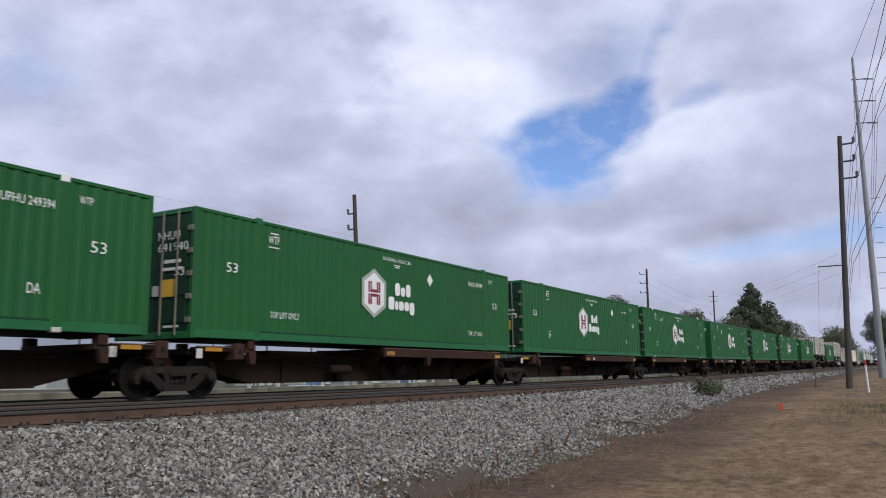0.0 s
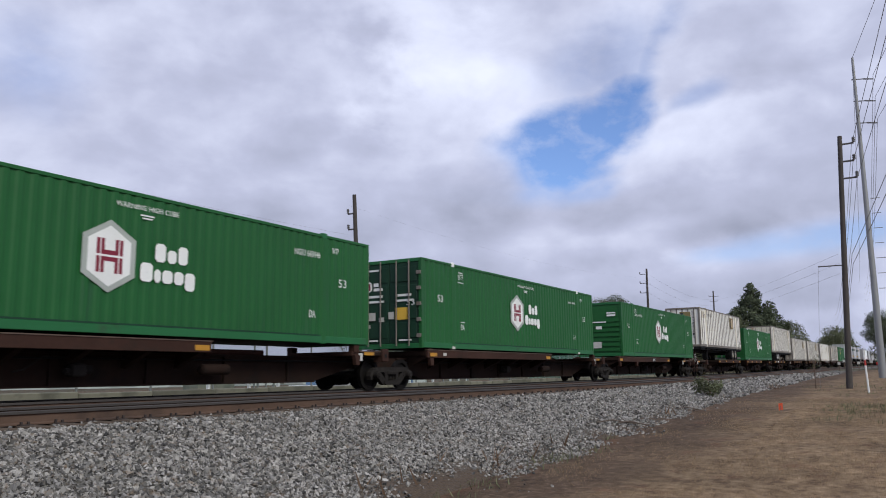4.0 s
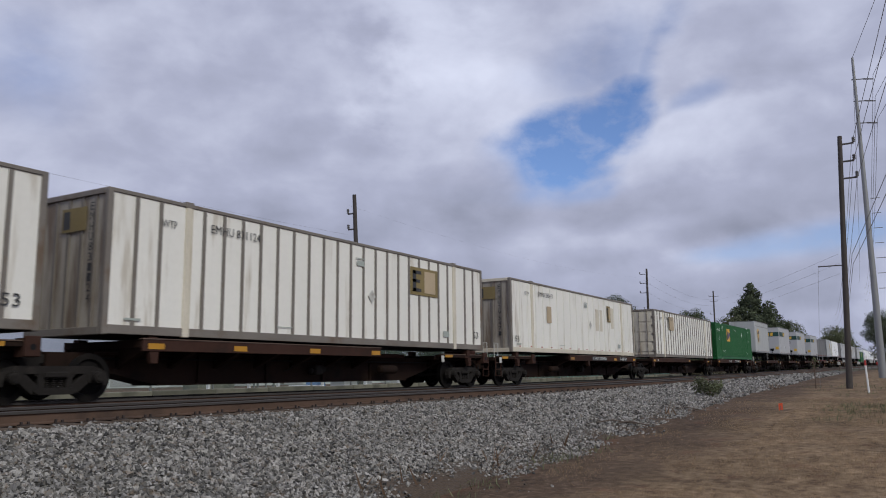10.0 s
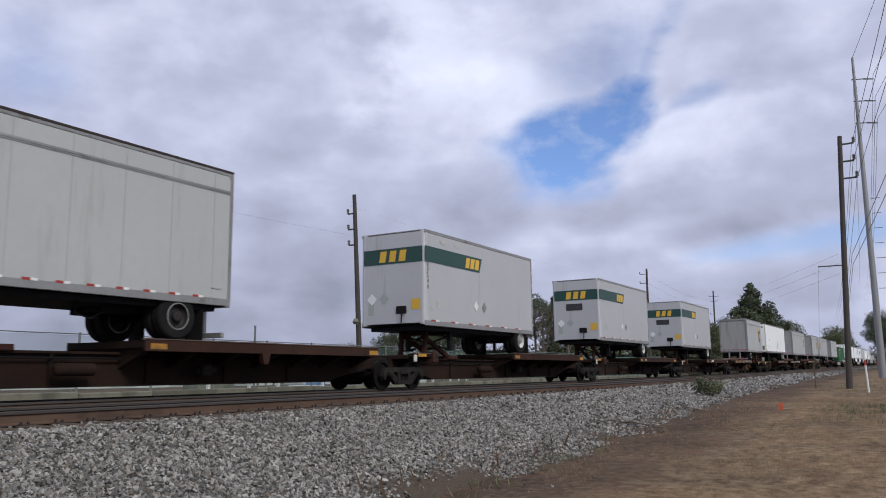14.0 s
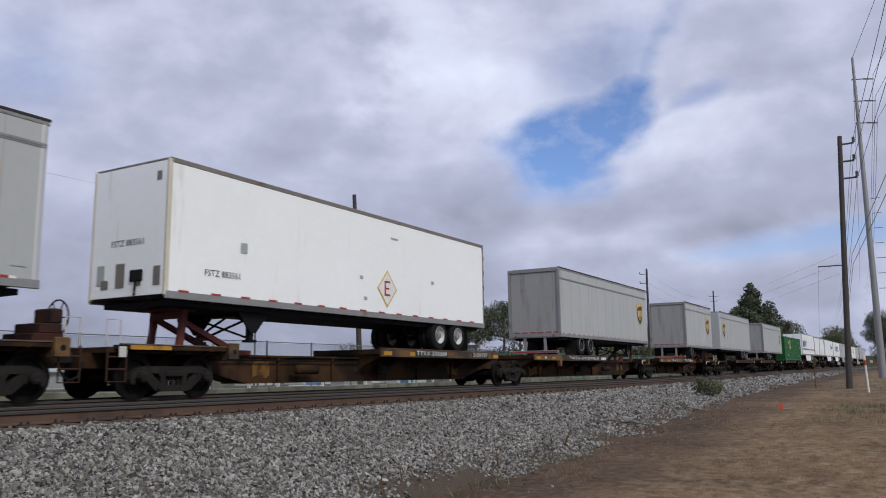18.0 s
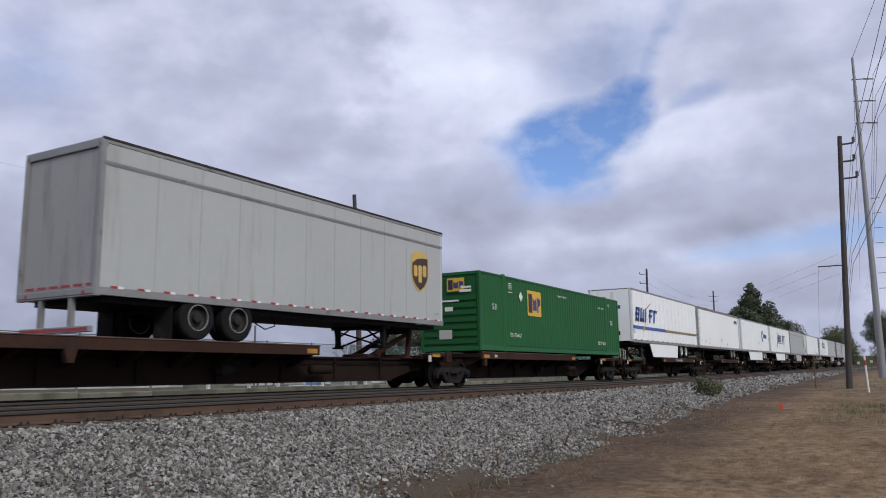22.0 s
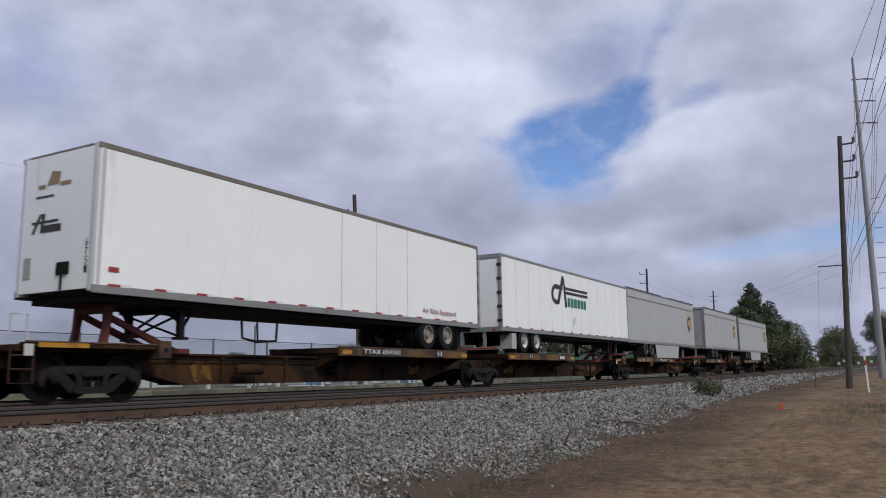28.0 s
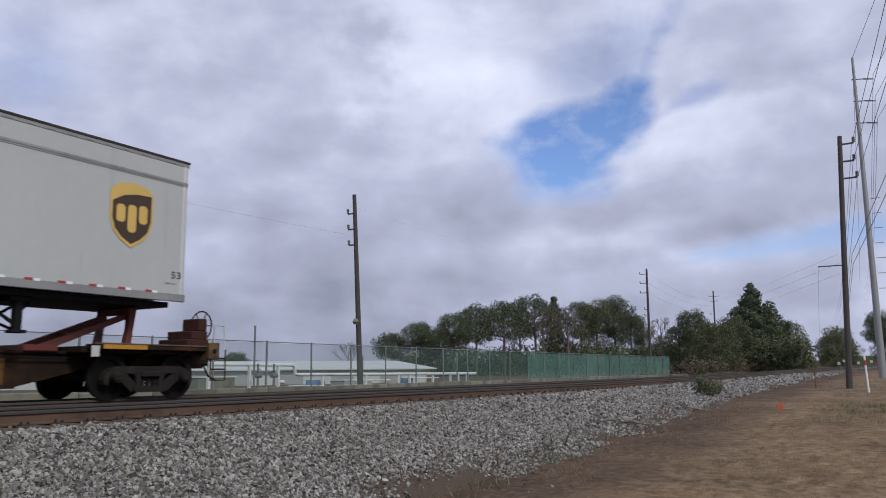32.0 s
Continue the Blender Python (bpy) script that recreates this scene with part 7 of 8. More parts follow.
def ups(i, u, L, front, **kw):
    pup = L < 10
    t_top = 3.21 if pup else 3.14 if L > 15.5 else 3.2
    t = van(i, u, L, front, "grey", "pale grey %s trailer with brown-gold shield emblem%s" % ("short single-axle" if pup else "long", " and side skirt" if kw.get("skirt") else ""), band=True,
            end="rollup", axles=1 if pup else 2, rear_gap=1.5 if pup else 4.1 if kw.get("skirt") else 3.75 if front == "L" else 3.3, rims="rim_dark", seams=0 if L > 15.5 else 1.22, tape_step=0.66, gear_x=2.2 if pup else 3.55 if kw.get("skirt") else 3.0,
            H=t_top, z=2.05, **kw)
    for a, b in ((0.0, 0.46), (0.56, 1.0)) if L > 15.5 else ((0.0, 1.0),):
        part("roof_edge", Geo().box(a * L + 0.01, -HALF - 0.012, t_top - 0.035, b * L - 0.01, -HALF + 0.05, t_top + 0.018, 0.006), "rail_dark", t, "dark worn roof edge trim")
    x = (1.4 if pup else 1.32) if front == "L" else L - 1.5
    shield(t, x, 1.74, -HALF - 0.002, 1.05 if not pup else 1.15)
    if L > 15.5:
        lettering("53", 0.15, L - 0.42, -HALF - 0.004, 0.5, t, "text_dark", 0.26)
    flat("notice", [rect(L - 0.6, 0.38, L - 0.3, 0.41)], "emblem_grey", t, -HALF - 0.002)
    return t


def abf(i, u):
    L, H = 8.62, 3.22
    t = van(i, u, L, "L", "alu", "short bare-aluminium trailer with a dark teal band and yellow blocks", H=H, z=2.03, axles=1, rear_gap=1.2, rims="rim", seams=0, gear_x=2.3, tape_step=1.3)
    y = -HALF - 0.004
    band = flat("colour_band", [[(0.0, 2.13), (3.85, 2.13), (4.05, 2.66), (0.0, 2.66)]], "band_green", t, y, label="dark teal painted band")
    for k in range(3):
        x = 2.75 + k * 0.36
        flat("band_block", [[(x, 2.2), (x + 0.28, 2.2), (x + 0.38, 2.58), (x + 0.1, 2.58)]], "sign_yellow", band, -0.004)
    face = part("front_band", Geo().box(-1.2, -0.002, 2.13, 1.2, 0.0, 2.66), "band_green", t, "dark teal painted band", at=pose(-0.004, 0, 0, 0, 0, -90))
    for k in range(3):
        x = -0.55 + k * 0.4
        flat("band_block", [[(x, 2.2), (x + 0.26, 2.2), (x + 0.32, 2.58), (x + 0.06, 2.58)]], "sign_yellow", face, -0.004)
    for k, ch in enumerate("83544" if i == 17 else "      "):
        if ch != " ":
            lettering(ch, 0.17, 0.1, y, 2.0 - 0.2 * k, t, "text_dark", 0.12)
    for x, m in ((3.55, "text_white"), (4.2, "alu_rail")):
        placard(t, x, 0.85, y, 0.2, m)
    for fx, m in ((0.85, "text_white"), (0.35, "emblem_grey")):
        flat("placard", [diamond(-fx, 0.95, 0.2)], m, t, 0, turn=pose(-0.004, 0, 0, 0, 0, -90))
    flat("front_card", [rect(0.75, 0.55, 1.1, 0.9)], "sign_yellow", t, 0, turn=pose(-0.004, 0, 0, 0, 0, -90))
    flat("notice", [rect(0.75, 0.62, 1.0, 0.85), rect(0.35, 0.55, 0.55, 0.62), rect(2.0, 2.85, 2.35, 2.95), rect(1.0, 2.85, 1.35, 2.95)], "plate_white", t, y)
    if i > 17:
        flat("front_sign", [rect(-0.55, 1.6, 0.35, 1.95)], "text_dark", t, 0, turn=pose(-0.004, 0, 0, 0, 0, -90))
    return t


def chassis(i, u, L, front):
    """Skeletal container chassis on its wheels."""
    t = thing("container_chassis", "black skeletal container chassis with tandem wheels", "trailer chassis", "container chassis")
    rider(t, u, L, 2.08)
    for s in (-0.45, 0.45):
        part("main_beam", Geo().box(0.1, s - 0.07, -0.26, L - 0.1, s + 0.07, 0.08, 0.01), "black", t)
    for k in range(9):
        x = 0.3 + (L - 0.6) * k / 8
        part("cross_member", Geo().box(x - 0.06, -1.2, -0.08, x + 0.06, 1.2, 0.08), "black", t)
    for s in (-1.22, 1.22):
        part("side_rail", Geo().box(0.0, s - 0.05, 0.0, L, s + 0.05, 0.1, 0.01), "black", t)
    part("front_bolster", Geo().box(0.0, -1.28, -0.1, 0.25, 1.28, 0.1, 0.01), "black", t)
    flat("bolster_mark", [rect(-1.1, -0.07, -0.5, 0.07), rect(0.05, -0.07, 0.25, 0.09), rect(0.4, -0.07, 0.7, 0.07)], "plate_white", t, 0, turn=pose(-0.004, 0, 0, 0, 0, -90))
    running_gear(t, L, front, 2.08 - 1.24, 2, 3.5 if front == "L" else 4.1, "rim_rust" if i == 8 else "rim", 3.4)
    return t


# ---- make-up of the train ----
JOINTS = [-5.2, 12.2, 29.3, 46.6, 64.2, 82.3, 101.6, 121.3, 141.0, 159.6, 177.2, 194.4, 212.0, 229.9, 249.4, 268.2, 287.3, 305.0, 322.0, 339.3, 356.7, 374.9, 394.0, 413.2, 432.0, 451.2, 470.3,
          489.1, 506.9, 523.8, 541.2, 558.3, 575.6, 594.2, 611.2, 628.9, 645.0, 662.45]
CAR_ENDS = {5, 8, 13, 16, 21, 24, 27, 32, 37}
YELLOW = set(range(20, 24)) | set(range(32, 37))
DECK_RIGHT = {1, 2, 8, 13, 16, 17, 18, 19, 21, 24, 27, 28, 29, 30, 32}
GREEN = {0: (-4.98, "UPHU 249394", True), 1: (12.32, "NHUU 641940", True), 2: (29.84, "", True), 3: (46.95, "HGIU 650275", True), 4: (65.25, "", False), 5: (83.93, "HGIU 643446", True),
         6: (103.04, "", True), 7: (123.85, "HGIU 642484", False), 9: (160.77, "", False)}
for i, (u, number, doors) in GREEN.items():
    green_container(i, u, number, doors)
green_container(15, 269.85, "EMHU 648285", False, "emp")
green_container(26, 471.97, "", False, "emp")
chassis(8, 142.78, CL, "L")
post_container(8, 142.78, 2.185, "EMHU 830615", patches=((11.4, 1.4, 1.75, 0.95, "olive_patch"),), stains=((0.62, 1.2, 2.2, 0.5),))
chassis(10, 177.83, CL, "R")
post_container(10, 177.83, 2.185, "EMHU 833711", doors=True, stains=((13.0, 2.2, 1.95, 0.85), (9.7, 0.55, 2.0, 0.7)))
post_container(11, 195.31, 1.285, "EMHU 830732", patches=((11.4, 1.4, 1.78, 0.9, "olive_patch"),), stains=((3.0, 2.4, 2.2, 0.3), (0.65, 0.6, 2.3, 0.35)))
post_container(12, 212.77, 1.285, "EMHU 831124", patches=((11.2, 1.7, 1.7, 0.9, "olive_patch"),))
post_container(13, 231.38, 1.285, "EMHU 295471", ribs="cream", patches=((11.65, 0.55, 1.72, 0.85, "olive_patch"), (3.65, 0.5, 1.32, 0.72, "tan_patch")), stains=((9.95, 1.0, 1.2, 1.1), (12.3, 0.45, 1.4, 1.1)), step=0.8)
post_container(14, 251.97, 1.285, "EMHU 733071", patches=((3.35, 1.3, 1.78, 0.88, "tan_patch"), (3.35, 0.42, 1.785, 0.86, "olive_patch")), doors=True)
ups(16, 289.15, 8.1, "L")
for i, u in ((17, 305.95), (18, 323.05), (19, 340.15)):
    abf(i, u)
ups(20, 365.2, 8.4, "R")

t = van(21, 376.42, 14.8, "L", "white", "white trailer with rust-stained corner posts and a diamond emblem", top="rib", corner="post_cream", rims="rim", seams=0, tape_step=0.95, H=3.13, z=2.11, rear_gap=2.6, gear_x=3.0)
flat("emblem", [diamond(8.4, 0.92, 0.52, 0.58)], "sign_yellow", t, -HALF - 0.002, label="diamond outline emblem")
flat("emblem_field", [diamond(8.4, 0.92, 0.46, 0.51)], "tape_white", t, -HALF - 0.006)
flat("emblem_bars", [rect(8.24, 0.7, 8.31, 1.16), rect(8.31, 0.7, 8.54, 0.76), rect(8.31, 0.9, 8.49, 0.95), rect(8.31, 1.1, 8.54, 1.16)], "tape_red", t, -HALF - 0.01)
lettering("FSTZ 883561", 0.15, 1.1, -HALF - 0.004, 0.6, t, "text_dark", 1.1)
lettering("FSTZ 883561", 0.14, -0.004, 0.55, 1.25, t, "text_dark", 1.1, turn=-90)
flat("notice", [rect(2.2, 1.25, 2.42, 1.5), rect(7.0, 1.1, 7.15, 1.2), rect(11.0, 1.3, 11.15, 1.4), rect(8.6, 2.5, 9.0, 2.55), rect(7.2, 0.5, 7.35, 0.6)], "emblem_grey", t, -HALF - 0.002)
flat("front_hatch", [rect(0.9, 0.3, 1.12, 0.72), rect(-0.35, 0.3, -0.05, 0.85), rect(0.3, 0.32, 0.5, 0.5), rect(-0.85, 0.3, -0.6, 0.5), rect(0.9, 2.65, 1.05, 2.85)], "rib", t, 0, turn=pose(-0.004, 0, 0, 0, 0, -90))

ups(22, 398.68, 13.85, "R")
ups(23, 422.1, 8.35, "R")
ups(24, 433.99, 13.6, "L")
ups(25, 455.8, 13.48, "R")

t = van(27, 490.65, 15.7, "L", "white", "white trailer with slanted blue blocks, long stripe and side skirt", skirt="white", seams=0.95, rear_gap=4.1, H=3.13, rims="rim")
y = -HALF - 0.004
flat("stripe", [rect(0.1, 0.8, 7.0, 0.99)], "royal", t, y, label="royal blue stripe")
flat("stripe", [rect(7.0, 0.8, 15.55, 0.96)], "bronze", t, y, label="bronze stripe")


def slant_word(t, x, z, h, w, n, mat, y, shadow="emblem_grey"):
    step = w / n
    for back, m, o in ((True, shadow, -0.05), (False, mat, 0.0)):
        polys = []
        for k in range(n):
            a = x + k * step + o
            s = 0.22 * h
            wd = step * 0.3
            polys += [[(a, z + o), (a + wd, z + o), (a + wd + s, z + h + o), (a + s, z + h + o)]]
            kinds = k % 5
            if kinds in (0, 3, 4):
                polys += [[(a + s * 0.8, z + h * 0.8 + o), (a + step * 0.82 + s * 0.8, z + h * 0.8 + o), (a + step * 0.82 + s, z + h + o), (a + s, z + h + o)]]
            if kinds in (0, 1):
                polys += [[(a, z + o), (a + step * 0.78, z + o), (a + step * 0.8, z + h * 0.22 + o), (a, z + h * 0.22 + o)], [(a + step * 0.5, z + o), (a + step * 0.8, z + o), (a + step * 0.8 + s, z + h * 0.9 + o), (a + step * 0.5 + s, z + h * 0.9 + o)]]
            if kinds in (0, 3):
                polys += [[(a, z + h * 0.42 + o), (a + step * 0.75, z + h * 0.42 + o), (a + step * 0.78, z + h * 0.6 + o), (a, z + h * 0.6 + o)]]
        flat("word_block", polys, m, t, y + (0.0 if back else -0.004), label="slanted blue word blocks")


slant_word(t, 0.6, 1.28, 0.8, 4.6, 5, "royal", y)
flat("swoosh", [[(1.9, 0.7), (2.3, 0.75), (2.9, 1.6), (2.6, 1.2)]], "sign_yellow", t, y - 0.01)
flat("swoosh", [[(2.7, 2.05), (3.0, 2.1), (4.0, 2.5), (3.6, 2.4)]], "rib", t, y - 0.01)
lettering("53", 0.2, 0.15, y, 0.55, t, "text_dark", 0.3)
lettering("Best In Class", 0.12, 12.95, y - 0.005, 0.82, t, "text_dark", 2.3)
flat("front_word", [rect(-0.6 + 0.26 * k, 1.95, -0.42 + 0.26 * k, 2.15) for k in range(5)], "navy", t, 0, turn=pose(-0.004, 0, 0, 0, 0, -90))
flat("front_plate", [rect(0.05, 2.4, 0.25, 2.95)], "tape_white", t, 0, turn=pose(-0.004, 0, 0, 0, 0, -90))

t = van(28, 507.1, 15.85, "L", "white", "plain white trailer with a dark top rail and tan wheel rims", top="rib", rims="rim_rust", seams=0, H=3.12)
bars("word_block", t, 13.85, 2.4, 1.35, 0.24, 7, "text_dark", -HALF - 0.003, gap=0.2)
flat("word_line", [rect(13.9, 2.28, 15.2, 2.31)], "emblem_grey", t, -HALF - 0.003)
placard(t, 8.1, 0.75, -HALF - 0.003, 0.22, "post_cream")
flat("rear_card", [rect(10.4, 0.38, 10.6, 0.54)], "tape_red", t, -HALF - 0.003)
for n, ch in enumerate("MAR 160178"):
    if ch != " ":
        lettering(ch, 0.17, 0.3, -HALF - 0.003, 2.55 - 0.22 * n, t, "text_dark", 0.03 if ch == "1" else 0.11)
lettering("160178", 0.2, -0.004, 0.6, 2.1, t, "text_dark", 0.85, turn=-90)
lettering("53", 0.14, 0.7, -HALF - 0.003, 0.5, t, "text_dark", 0.24)
flat("warning_card", [rect(2.0, 0.45, 2.22, 0.65)], "sign_yellow", t, -HALF - 0.003, label="small yellow warning card")
flat("vent_frame", [rect(3.2, 0.36, 3.62, 0.38), rect(3.2, 0.38, 3.22, 0.72), rect(3.6, 0.38, 3.62, 0.72), rect(3.2, 0.72, 3.62, 0.74)], "seam_grey", t, -HALF - 0.003)
flat("front_placard", [diamond(-0.15, 1.25, 0.24, 0.28)], "olive_patch", t, 0, turn=pose(-0.004, 0, 0, 0, 0, -90))
flat("front_hatch", [rect(0.3, 0.35, 0.85, 0.85)], "rubber", t, 0, turn=pose(-0.004, 0, 0, 0, 0, -90))

t = van(29, 524.4, 16.1, "L", "white", "white trailer with blue ring emblem, dark blocks and side skirt", skirt="white", seams=1.22, top="alu_rail")
ring = []
cx_, cz_ = 11.95, 1.72
for r0, r1, m in ((0.36, 0.62, "royal"), (0.17, 0.36, "sky_blue")):
    polys = []
    for k in range(14):
        a0, a1 = radians(50 + k * 18.5), radians(50 + (k + 1) * 18.5)
        polys.append([(cx_ + r0 * math.cos(a0), cz_ + r0 * math.sin(a0)), (cx_ + r1 * math.cos(a0), cz_ + r1 * math.sin(a0)), (cx_ + r1 * math.cos(a1), cz_ + r1 * math.sin(a1)), (cx_ + r0 * math.cos(a1), cz_ + r0 * math.sin(a1))])
    flat("ring_emblem", polys, m, t, -HALF - 0.003, label="blue open ring emblem")
bars("word_block", t, 12.55, 1.52, 2.1, 0.36, 7, "navy", -HALF - 0.003, slant=0.05, gap=0.28, tall=(0, 2, 4))
placard(t, 9.4, 0.95, -HALF - 0.003, 0.19, "emblem_grey")
flat("front_word", [rect(0.2 + 0.2 * k, 1.95, 0.34 + 0.2 * k, 2.2) for k in range(4)], "navy", t, 0, turn=pose(-0.004, 0, 0, 0, 0, -90))
flat("front_card", [rect(0.35, 2.45, 0.75, 2.75)], "rib", t, 0, turn=pose(-0.004, 0, 0, 0, 0, -90))

t = van(30, 541.9, 15.85, "L", "white", "white trailer with slanted navy blocks, grey swoosh and side skirt", skirt="white", seams=1.22)
slant_word(t, 5.5, 1.35, 0.85, 6.0, 5, "navy", -HALF - 0.003)
flat("swoosh", [[(4.6, 0.7), (4.9, 0.7), (6.4, 2.6), (5.9, 2.5)]], "rib", t, -HALF - 0.004)
flat("word_line", [rect(5.4, 1.18, 11.4, 1.23)], "navy", t, -HALF - 0.004)
placard(t, 10.4, 0.75, -HALF - 0.003, 0.19, "emblem_grey")

ups(31, 558.35, 15.9, "R", skirt="grey")

t = van(32, 577.35, 16.13, "L", "white", "plain white trailer with grey base rail and red-white marker tape", top="rib", bottom="alu_rail", seams=0, rims="rim_rust", rear_gap=2.9)
lettering("Air Ride Equipped", 0.18, 12.2, -HALF - 0.004, 0.34, t, "maroon", 2.2)
for x in (7.9, 9.6, 11.3):
    part("panel_joint", Geo().box(x, -HALF + 0.004, 0.17, x + 0.02, -HALF + 0.012, 2.94), "plate_white", t)
flat("badge", [rect(0.35, 0.45, 0.6, 0.55)], "tape_red", t, -HALF - 0.003)
rack = part("spare_wheel_rack", Geo().rod([(4.45, -0.9, -0.1), (4.5, -0.9, -0.72), (5.0, -0.9, -0.8), (5.7, -0.9, -0.76), (5.75, -0.9, -0.1)], 0.035), "black", t, "black steel spare-wheel rack")
part("rack_hoop", Geo().rod([(5.3, -0.6, -0.1), (5.35, -0.6, -0.74), (5.5, -0.9, -0.78)], 0.03), "black", rack)
flat("front_emblem", [[(-0.05, 2.35), (0.35, 2.35), (0.4, 2.6), (0.1, 2.65)], [(-0.35, 2.3), (-0.1, 2.3), (-0.1, 2.38), (-0.35, 2.38)], [(0.4, 2.3), (0.75, 2.3), (0.75, 2.38), (0.4, 2.38)]], "bronze", t, 0, turn=pose(-0.004, 0.3, 0, 0, 0, -90))
flat("front_word", [rect(-0.5, 1.55, 0.4, 1.6), rect(-0.1, 1.35, 0.5, 1.5), [(-0.5, 1.35), (-0.4, 1.35), (-0.15, 1.75), (-0.25, 1.75)], [(-0.2, 1.35), (-0.1, 1.35), (-0.05, 1.75), (-0.15, 1.75)], rect(-0.4, 2.1, 0.2, 2.14)], "text_dark", t, 0, turn=pose(-0.004, 0.3, 0, 0, 0, -90))
for k, ch in enumerate("6751"):
    lettering(ch, 0.16, -0.004, -1.02, 0.95 - 0.18 * k, t, "text_dark", 0.1, turn=-90)

t = van(33, 595.37, 16.14, "R", "white", "white trailer with black ribbon emblem and green blocks", seams=1.22, top="alu_rail", rear_gap=2.75)
y = -HALF - 0.004
strokes = [[(5.72, 1.5), (5.95, 1.42), (6.5, 2.45), (6.36, 2.62), (6.28, 2.6)], [(6.28, 2.6), (6.36, 2.62), (6.5, 2.45), (6.64, 2.6), (6.58, 2.74), (6.46, 2.79), (6.36, 2.74)], [(6.5, 2.45), (6.64, 2.62), (6.92, 1.36), (6.68, 1.32)],
           [(6.62, 2.16), (9.65, 2.16), (9.65, 2.28), (6.62, 2.28)], [(6.66, 1.96), (9.65, 1.96), (9.65, 2.08), (6.66, 2.08)]]
for k in range(16):
    a0, a1 = radians(-62 - k * 15.5), radians(-62 - (k + 1) * 15.5)
    strokes.append([(5.64 + rx * math.cos(a), 1.87 + rz * math.sin(a)) for rx, rz, a in ((0.36, 0.26, a0), (0.56, 0.46, a0), (0.56, 0.46, a1), (0.36, 0.26, a1))])
strokes.append([(5.64, 2.14), (6.4, 2.14), (6.4, 2.3), (5.6, 2.32)])
for k, poly in enumerate(strokes):
    flat("ribbon_emblem", [poly], "text_dark", t, y - 0.001 * (k % 5), label="black ribbon emblem")
bars("word_block", t, 7.0, 1.38, 2.5, 0.42, 6, "emerald", y, gap=0.22)
flat("badge", [diamond(7.8, 0.75, 0.15, 0.22)], "emblem_grey", t, y)
flat("badge", [diamond(7.8, 0.75, 0.11, 0.17)], "tape_white", t, y - 0.004)
part("fender_box", Geo().box(1.0, -1.26, -0.68, 1.4, -0.7, -0.05, 0.02), "grey", t)
flat("door_card", [rect(-0.9, 0.6, -0.62, 0.95)], "sign_yellow", t, 0, turn=pose(0.02, 0, 0, 0, 0, -90))

ups(34, 611.35, 15.86, "R", skirt="grey")
ups(35, 630.7, 13.2, "R")
ups(36, 644.82, 15.95, "R", skirt="grey")

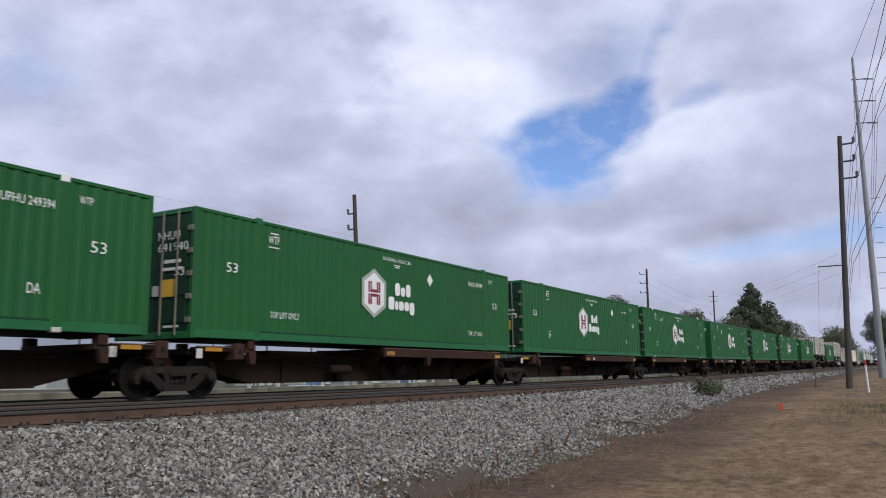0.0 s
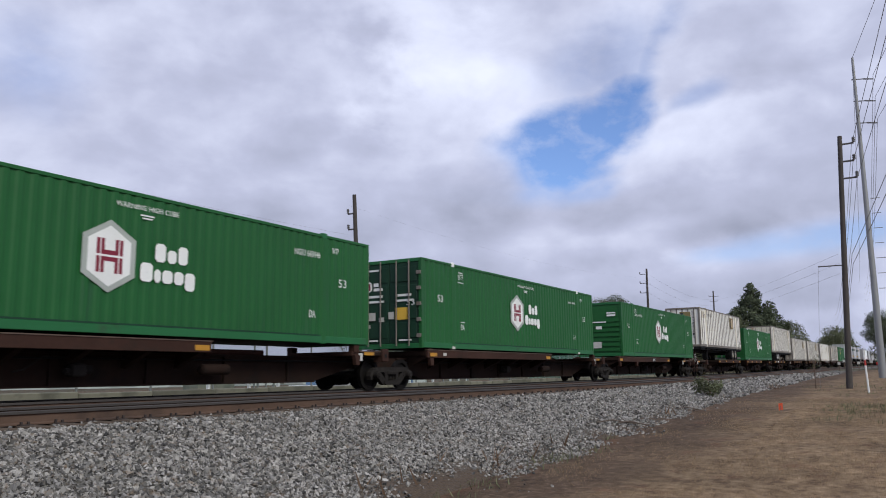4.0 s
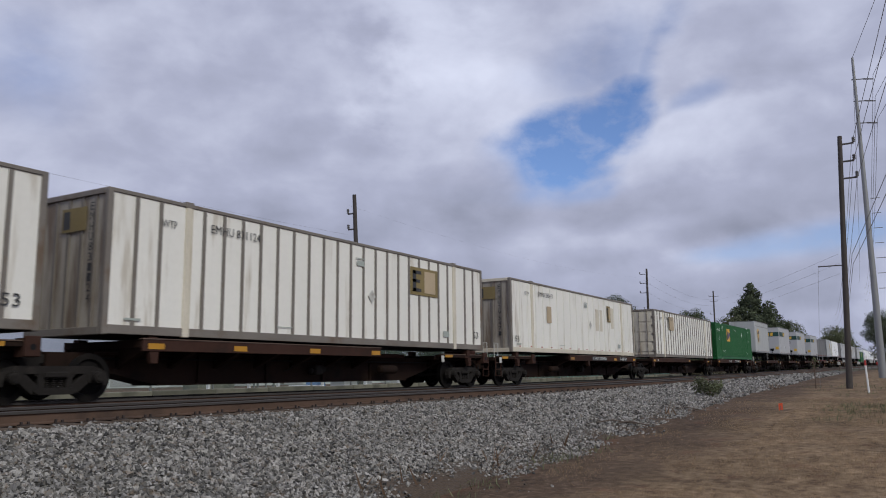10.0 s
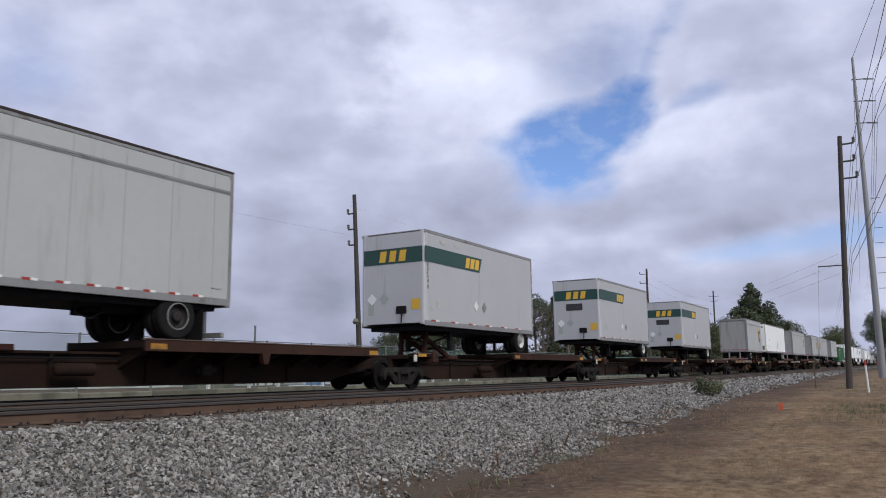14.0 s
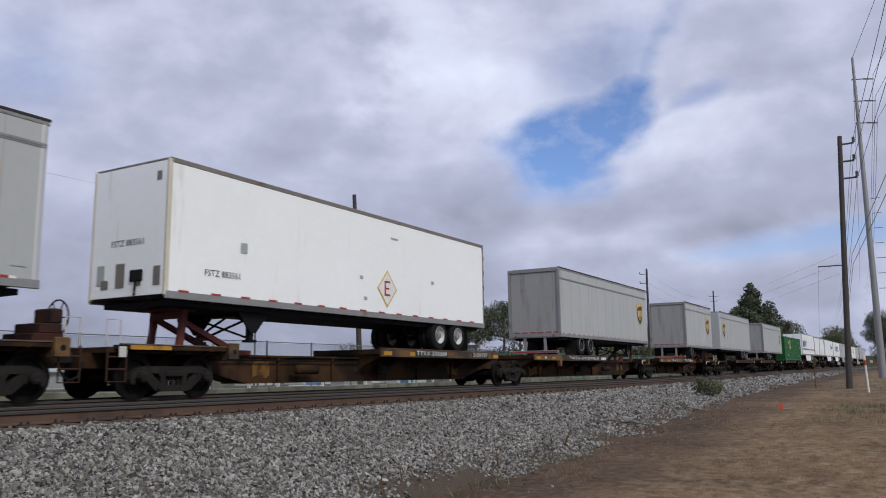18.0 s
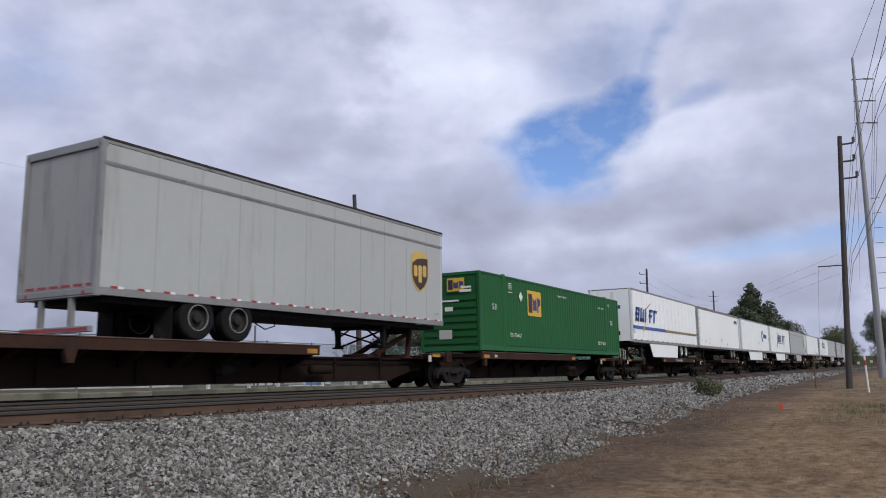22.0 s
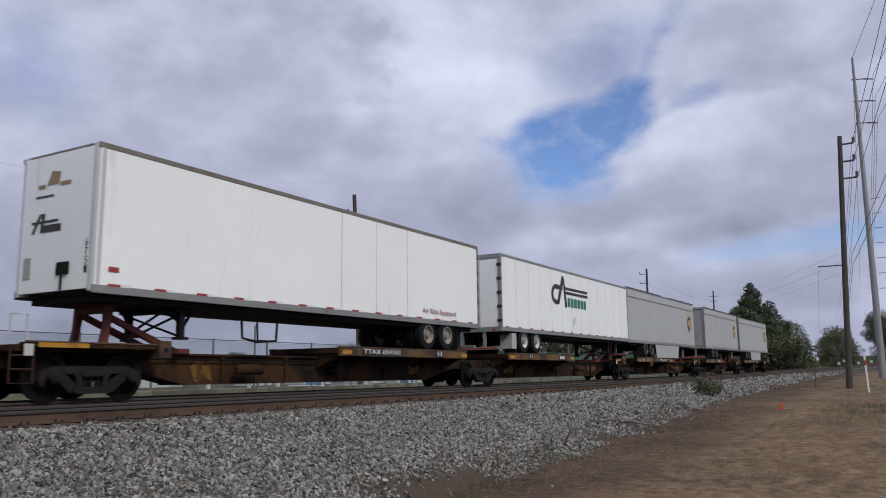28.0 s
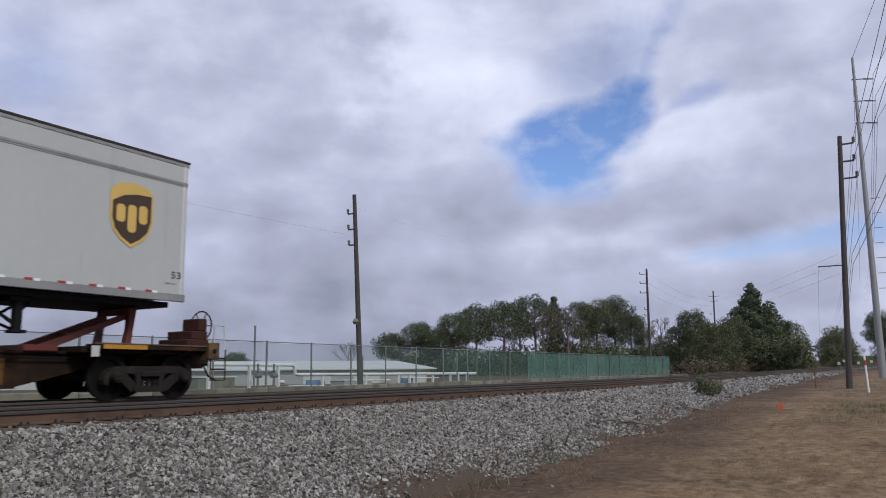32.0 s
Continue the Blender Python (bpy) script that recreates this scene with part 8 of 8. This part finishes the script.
LOADS = {}
for i in range(37):
    LOADS[i] = "container" if i in GREEN or i in (11, 12, 13, 14, 15, 26) else "trailer"
KINGPINS = {8: (143.7, 1), 10: (193.0, -1), 16: (290.3, 1), 17: (307.2, 1), 18: (324.1, 1), 19: (341.0, 1), 20: (372.7, -1), 21: (377.6, 1), 22: (411.6, -1), 23: (429.6, -1), 24: (434.8, 1), 25: (468.3, -1),
            27: (491.9, 1), 28: (508.3, 1), 29: (525.4, 1), 30: (542.9, 1), 31: (573.3, -1), 32: (578.3, 1), 33: (610.5, -1), 34: (626.2, -1), 35: (643.5, -1), 36: (659.95, -1)}
WORDS = {13: [("TTRX 370488", 0.14, 0.3, 2.0), ("2-28/157", 0.14, 0.72, 1.1)], 15: [("2-28/157", 0.14, 0.45, 1.1), ("TTRX 370488", 0.14, 0.72, 1.9)], 4: [("53", 0.13, 0.3, 0.3), ("TTRX 554640", 0.14, 0.6, 2.0)],
         10: [("", 0.13, 0.28, 0.75)], 19: [("", 0.13, 0.2, 0.8)], 20: [("53", 0.14, 0.42, 0.3), ("TTAX 654622", 0.14, 0.6, 2.1)], 21: [("TTRX 370269", 0.14, 0.25, 1.9), ("2-28/157", 0.14, 0.74, 1.1)], 22: [("TWIN 28'-ALL PURPOSE SPINE CAR", 0.13, 0.42, 4.0), ("", 0.13, 0.9, 0.7)],
         23: [("2-28/157", 0.14, 0.3, 1.1), ("TTRX 370269", 0.14, 0.7, 1.9)], 32: [("TTAX 654183", 0.14, 0.15, 1.9), ("53", 0.14, 0.72, 0.3)], 33: [("53", 0.14, 0.28, 0.3), ("", 0.13, 0.75, 0.6)],
         34: [("53", 0.14, 0.24, 0.3), ("ALL PURPOSE SPINE CAR", 0.12, 0.52, 2.7)], 35: [("53", 0.14, 0.3, 0.3), ("", 0.13, 0.7, 0.6)], 36: [("TTAX 654183", 0.14, 0.3, 2.6), ("53", 0.14, 0.8, 0.3)], 27: [("TTAX 652526", 0.14, 0.36, 1.9)], 7: [("JEC", 0.13, 0.62, 0.5)]}
for i in range(37):
    kp = KINGPINS.get(i)
    spine_unit(i, JOINTS[i], JOINTS[i + 1], i in CAR_ENDS, i + 1 in CAR_ENDS, "R" if i in DECK_RIGHT else "L", "yellow" if i in YELLOW else "brown", ("trailer" if kp else "shipping container"), kp[0] if kp else None, kp[1] if kp else 1, WORDS.get(i, ()))


# ---- movement ----
def motions():
    """The whole train runs past at a steady speed; each vehicle follows the rise of the track, and its wheels turn."""
    for ob, u, length, z in RIDERS:
        rows = []
        for t in [k * 1.0 for k in range(33)]:
            x = u - SPEED * t
            slope = (rise(x + length) - rise(x)) / length
            rows.append((t, pose(x, TRAIN_Y, z + rise(x), 0, -math.degrees(math.atan(slope)), 0)))
        walk(ob, rows)
    step = math.degrees(SPEED / 30 / 0.447)
    for side in (-0.86, 0.86):
        same = [w for w, x in WHEELSETS if x == side]
        walk(same[0], [(k / 30, pose(side, 0, 0.447, 0, -step * k, 0)) for k in range(961)])
        keys = same[0].animation_data
        for w in same[1:]:
            w.rotation_mode = "QUATERNION"
            w.animation_data_create()
            w.animation_data.action = keys.action
            w.animation_data.action_slot = keys.action_slot


motions()
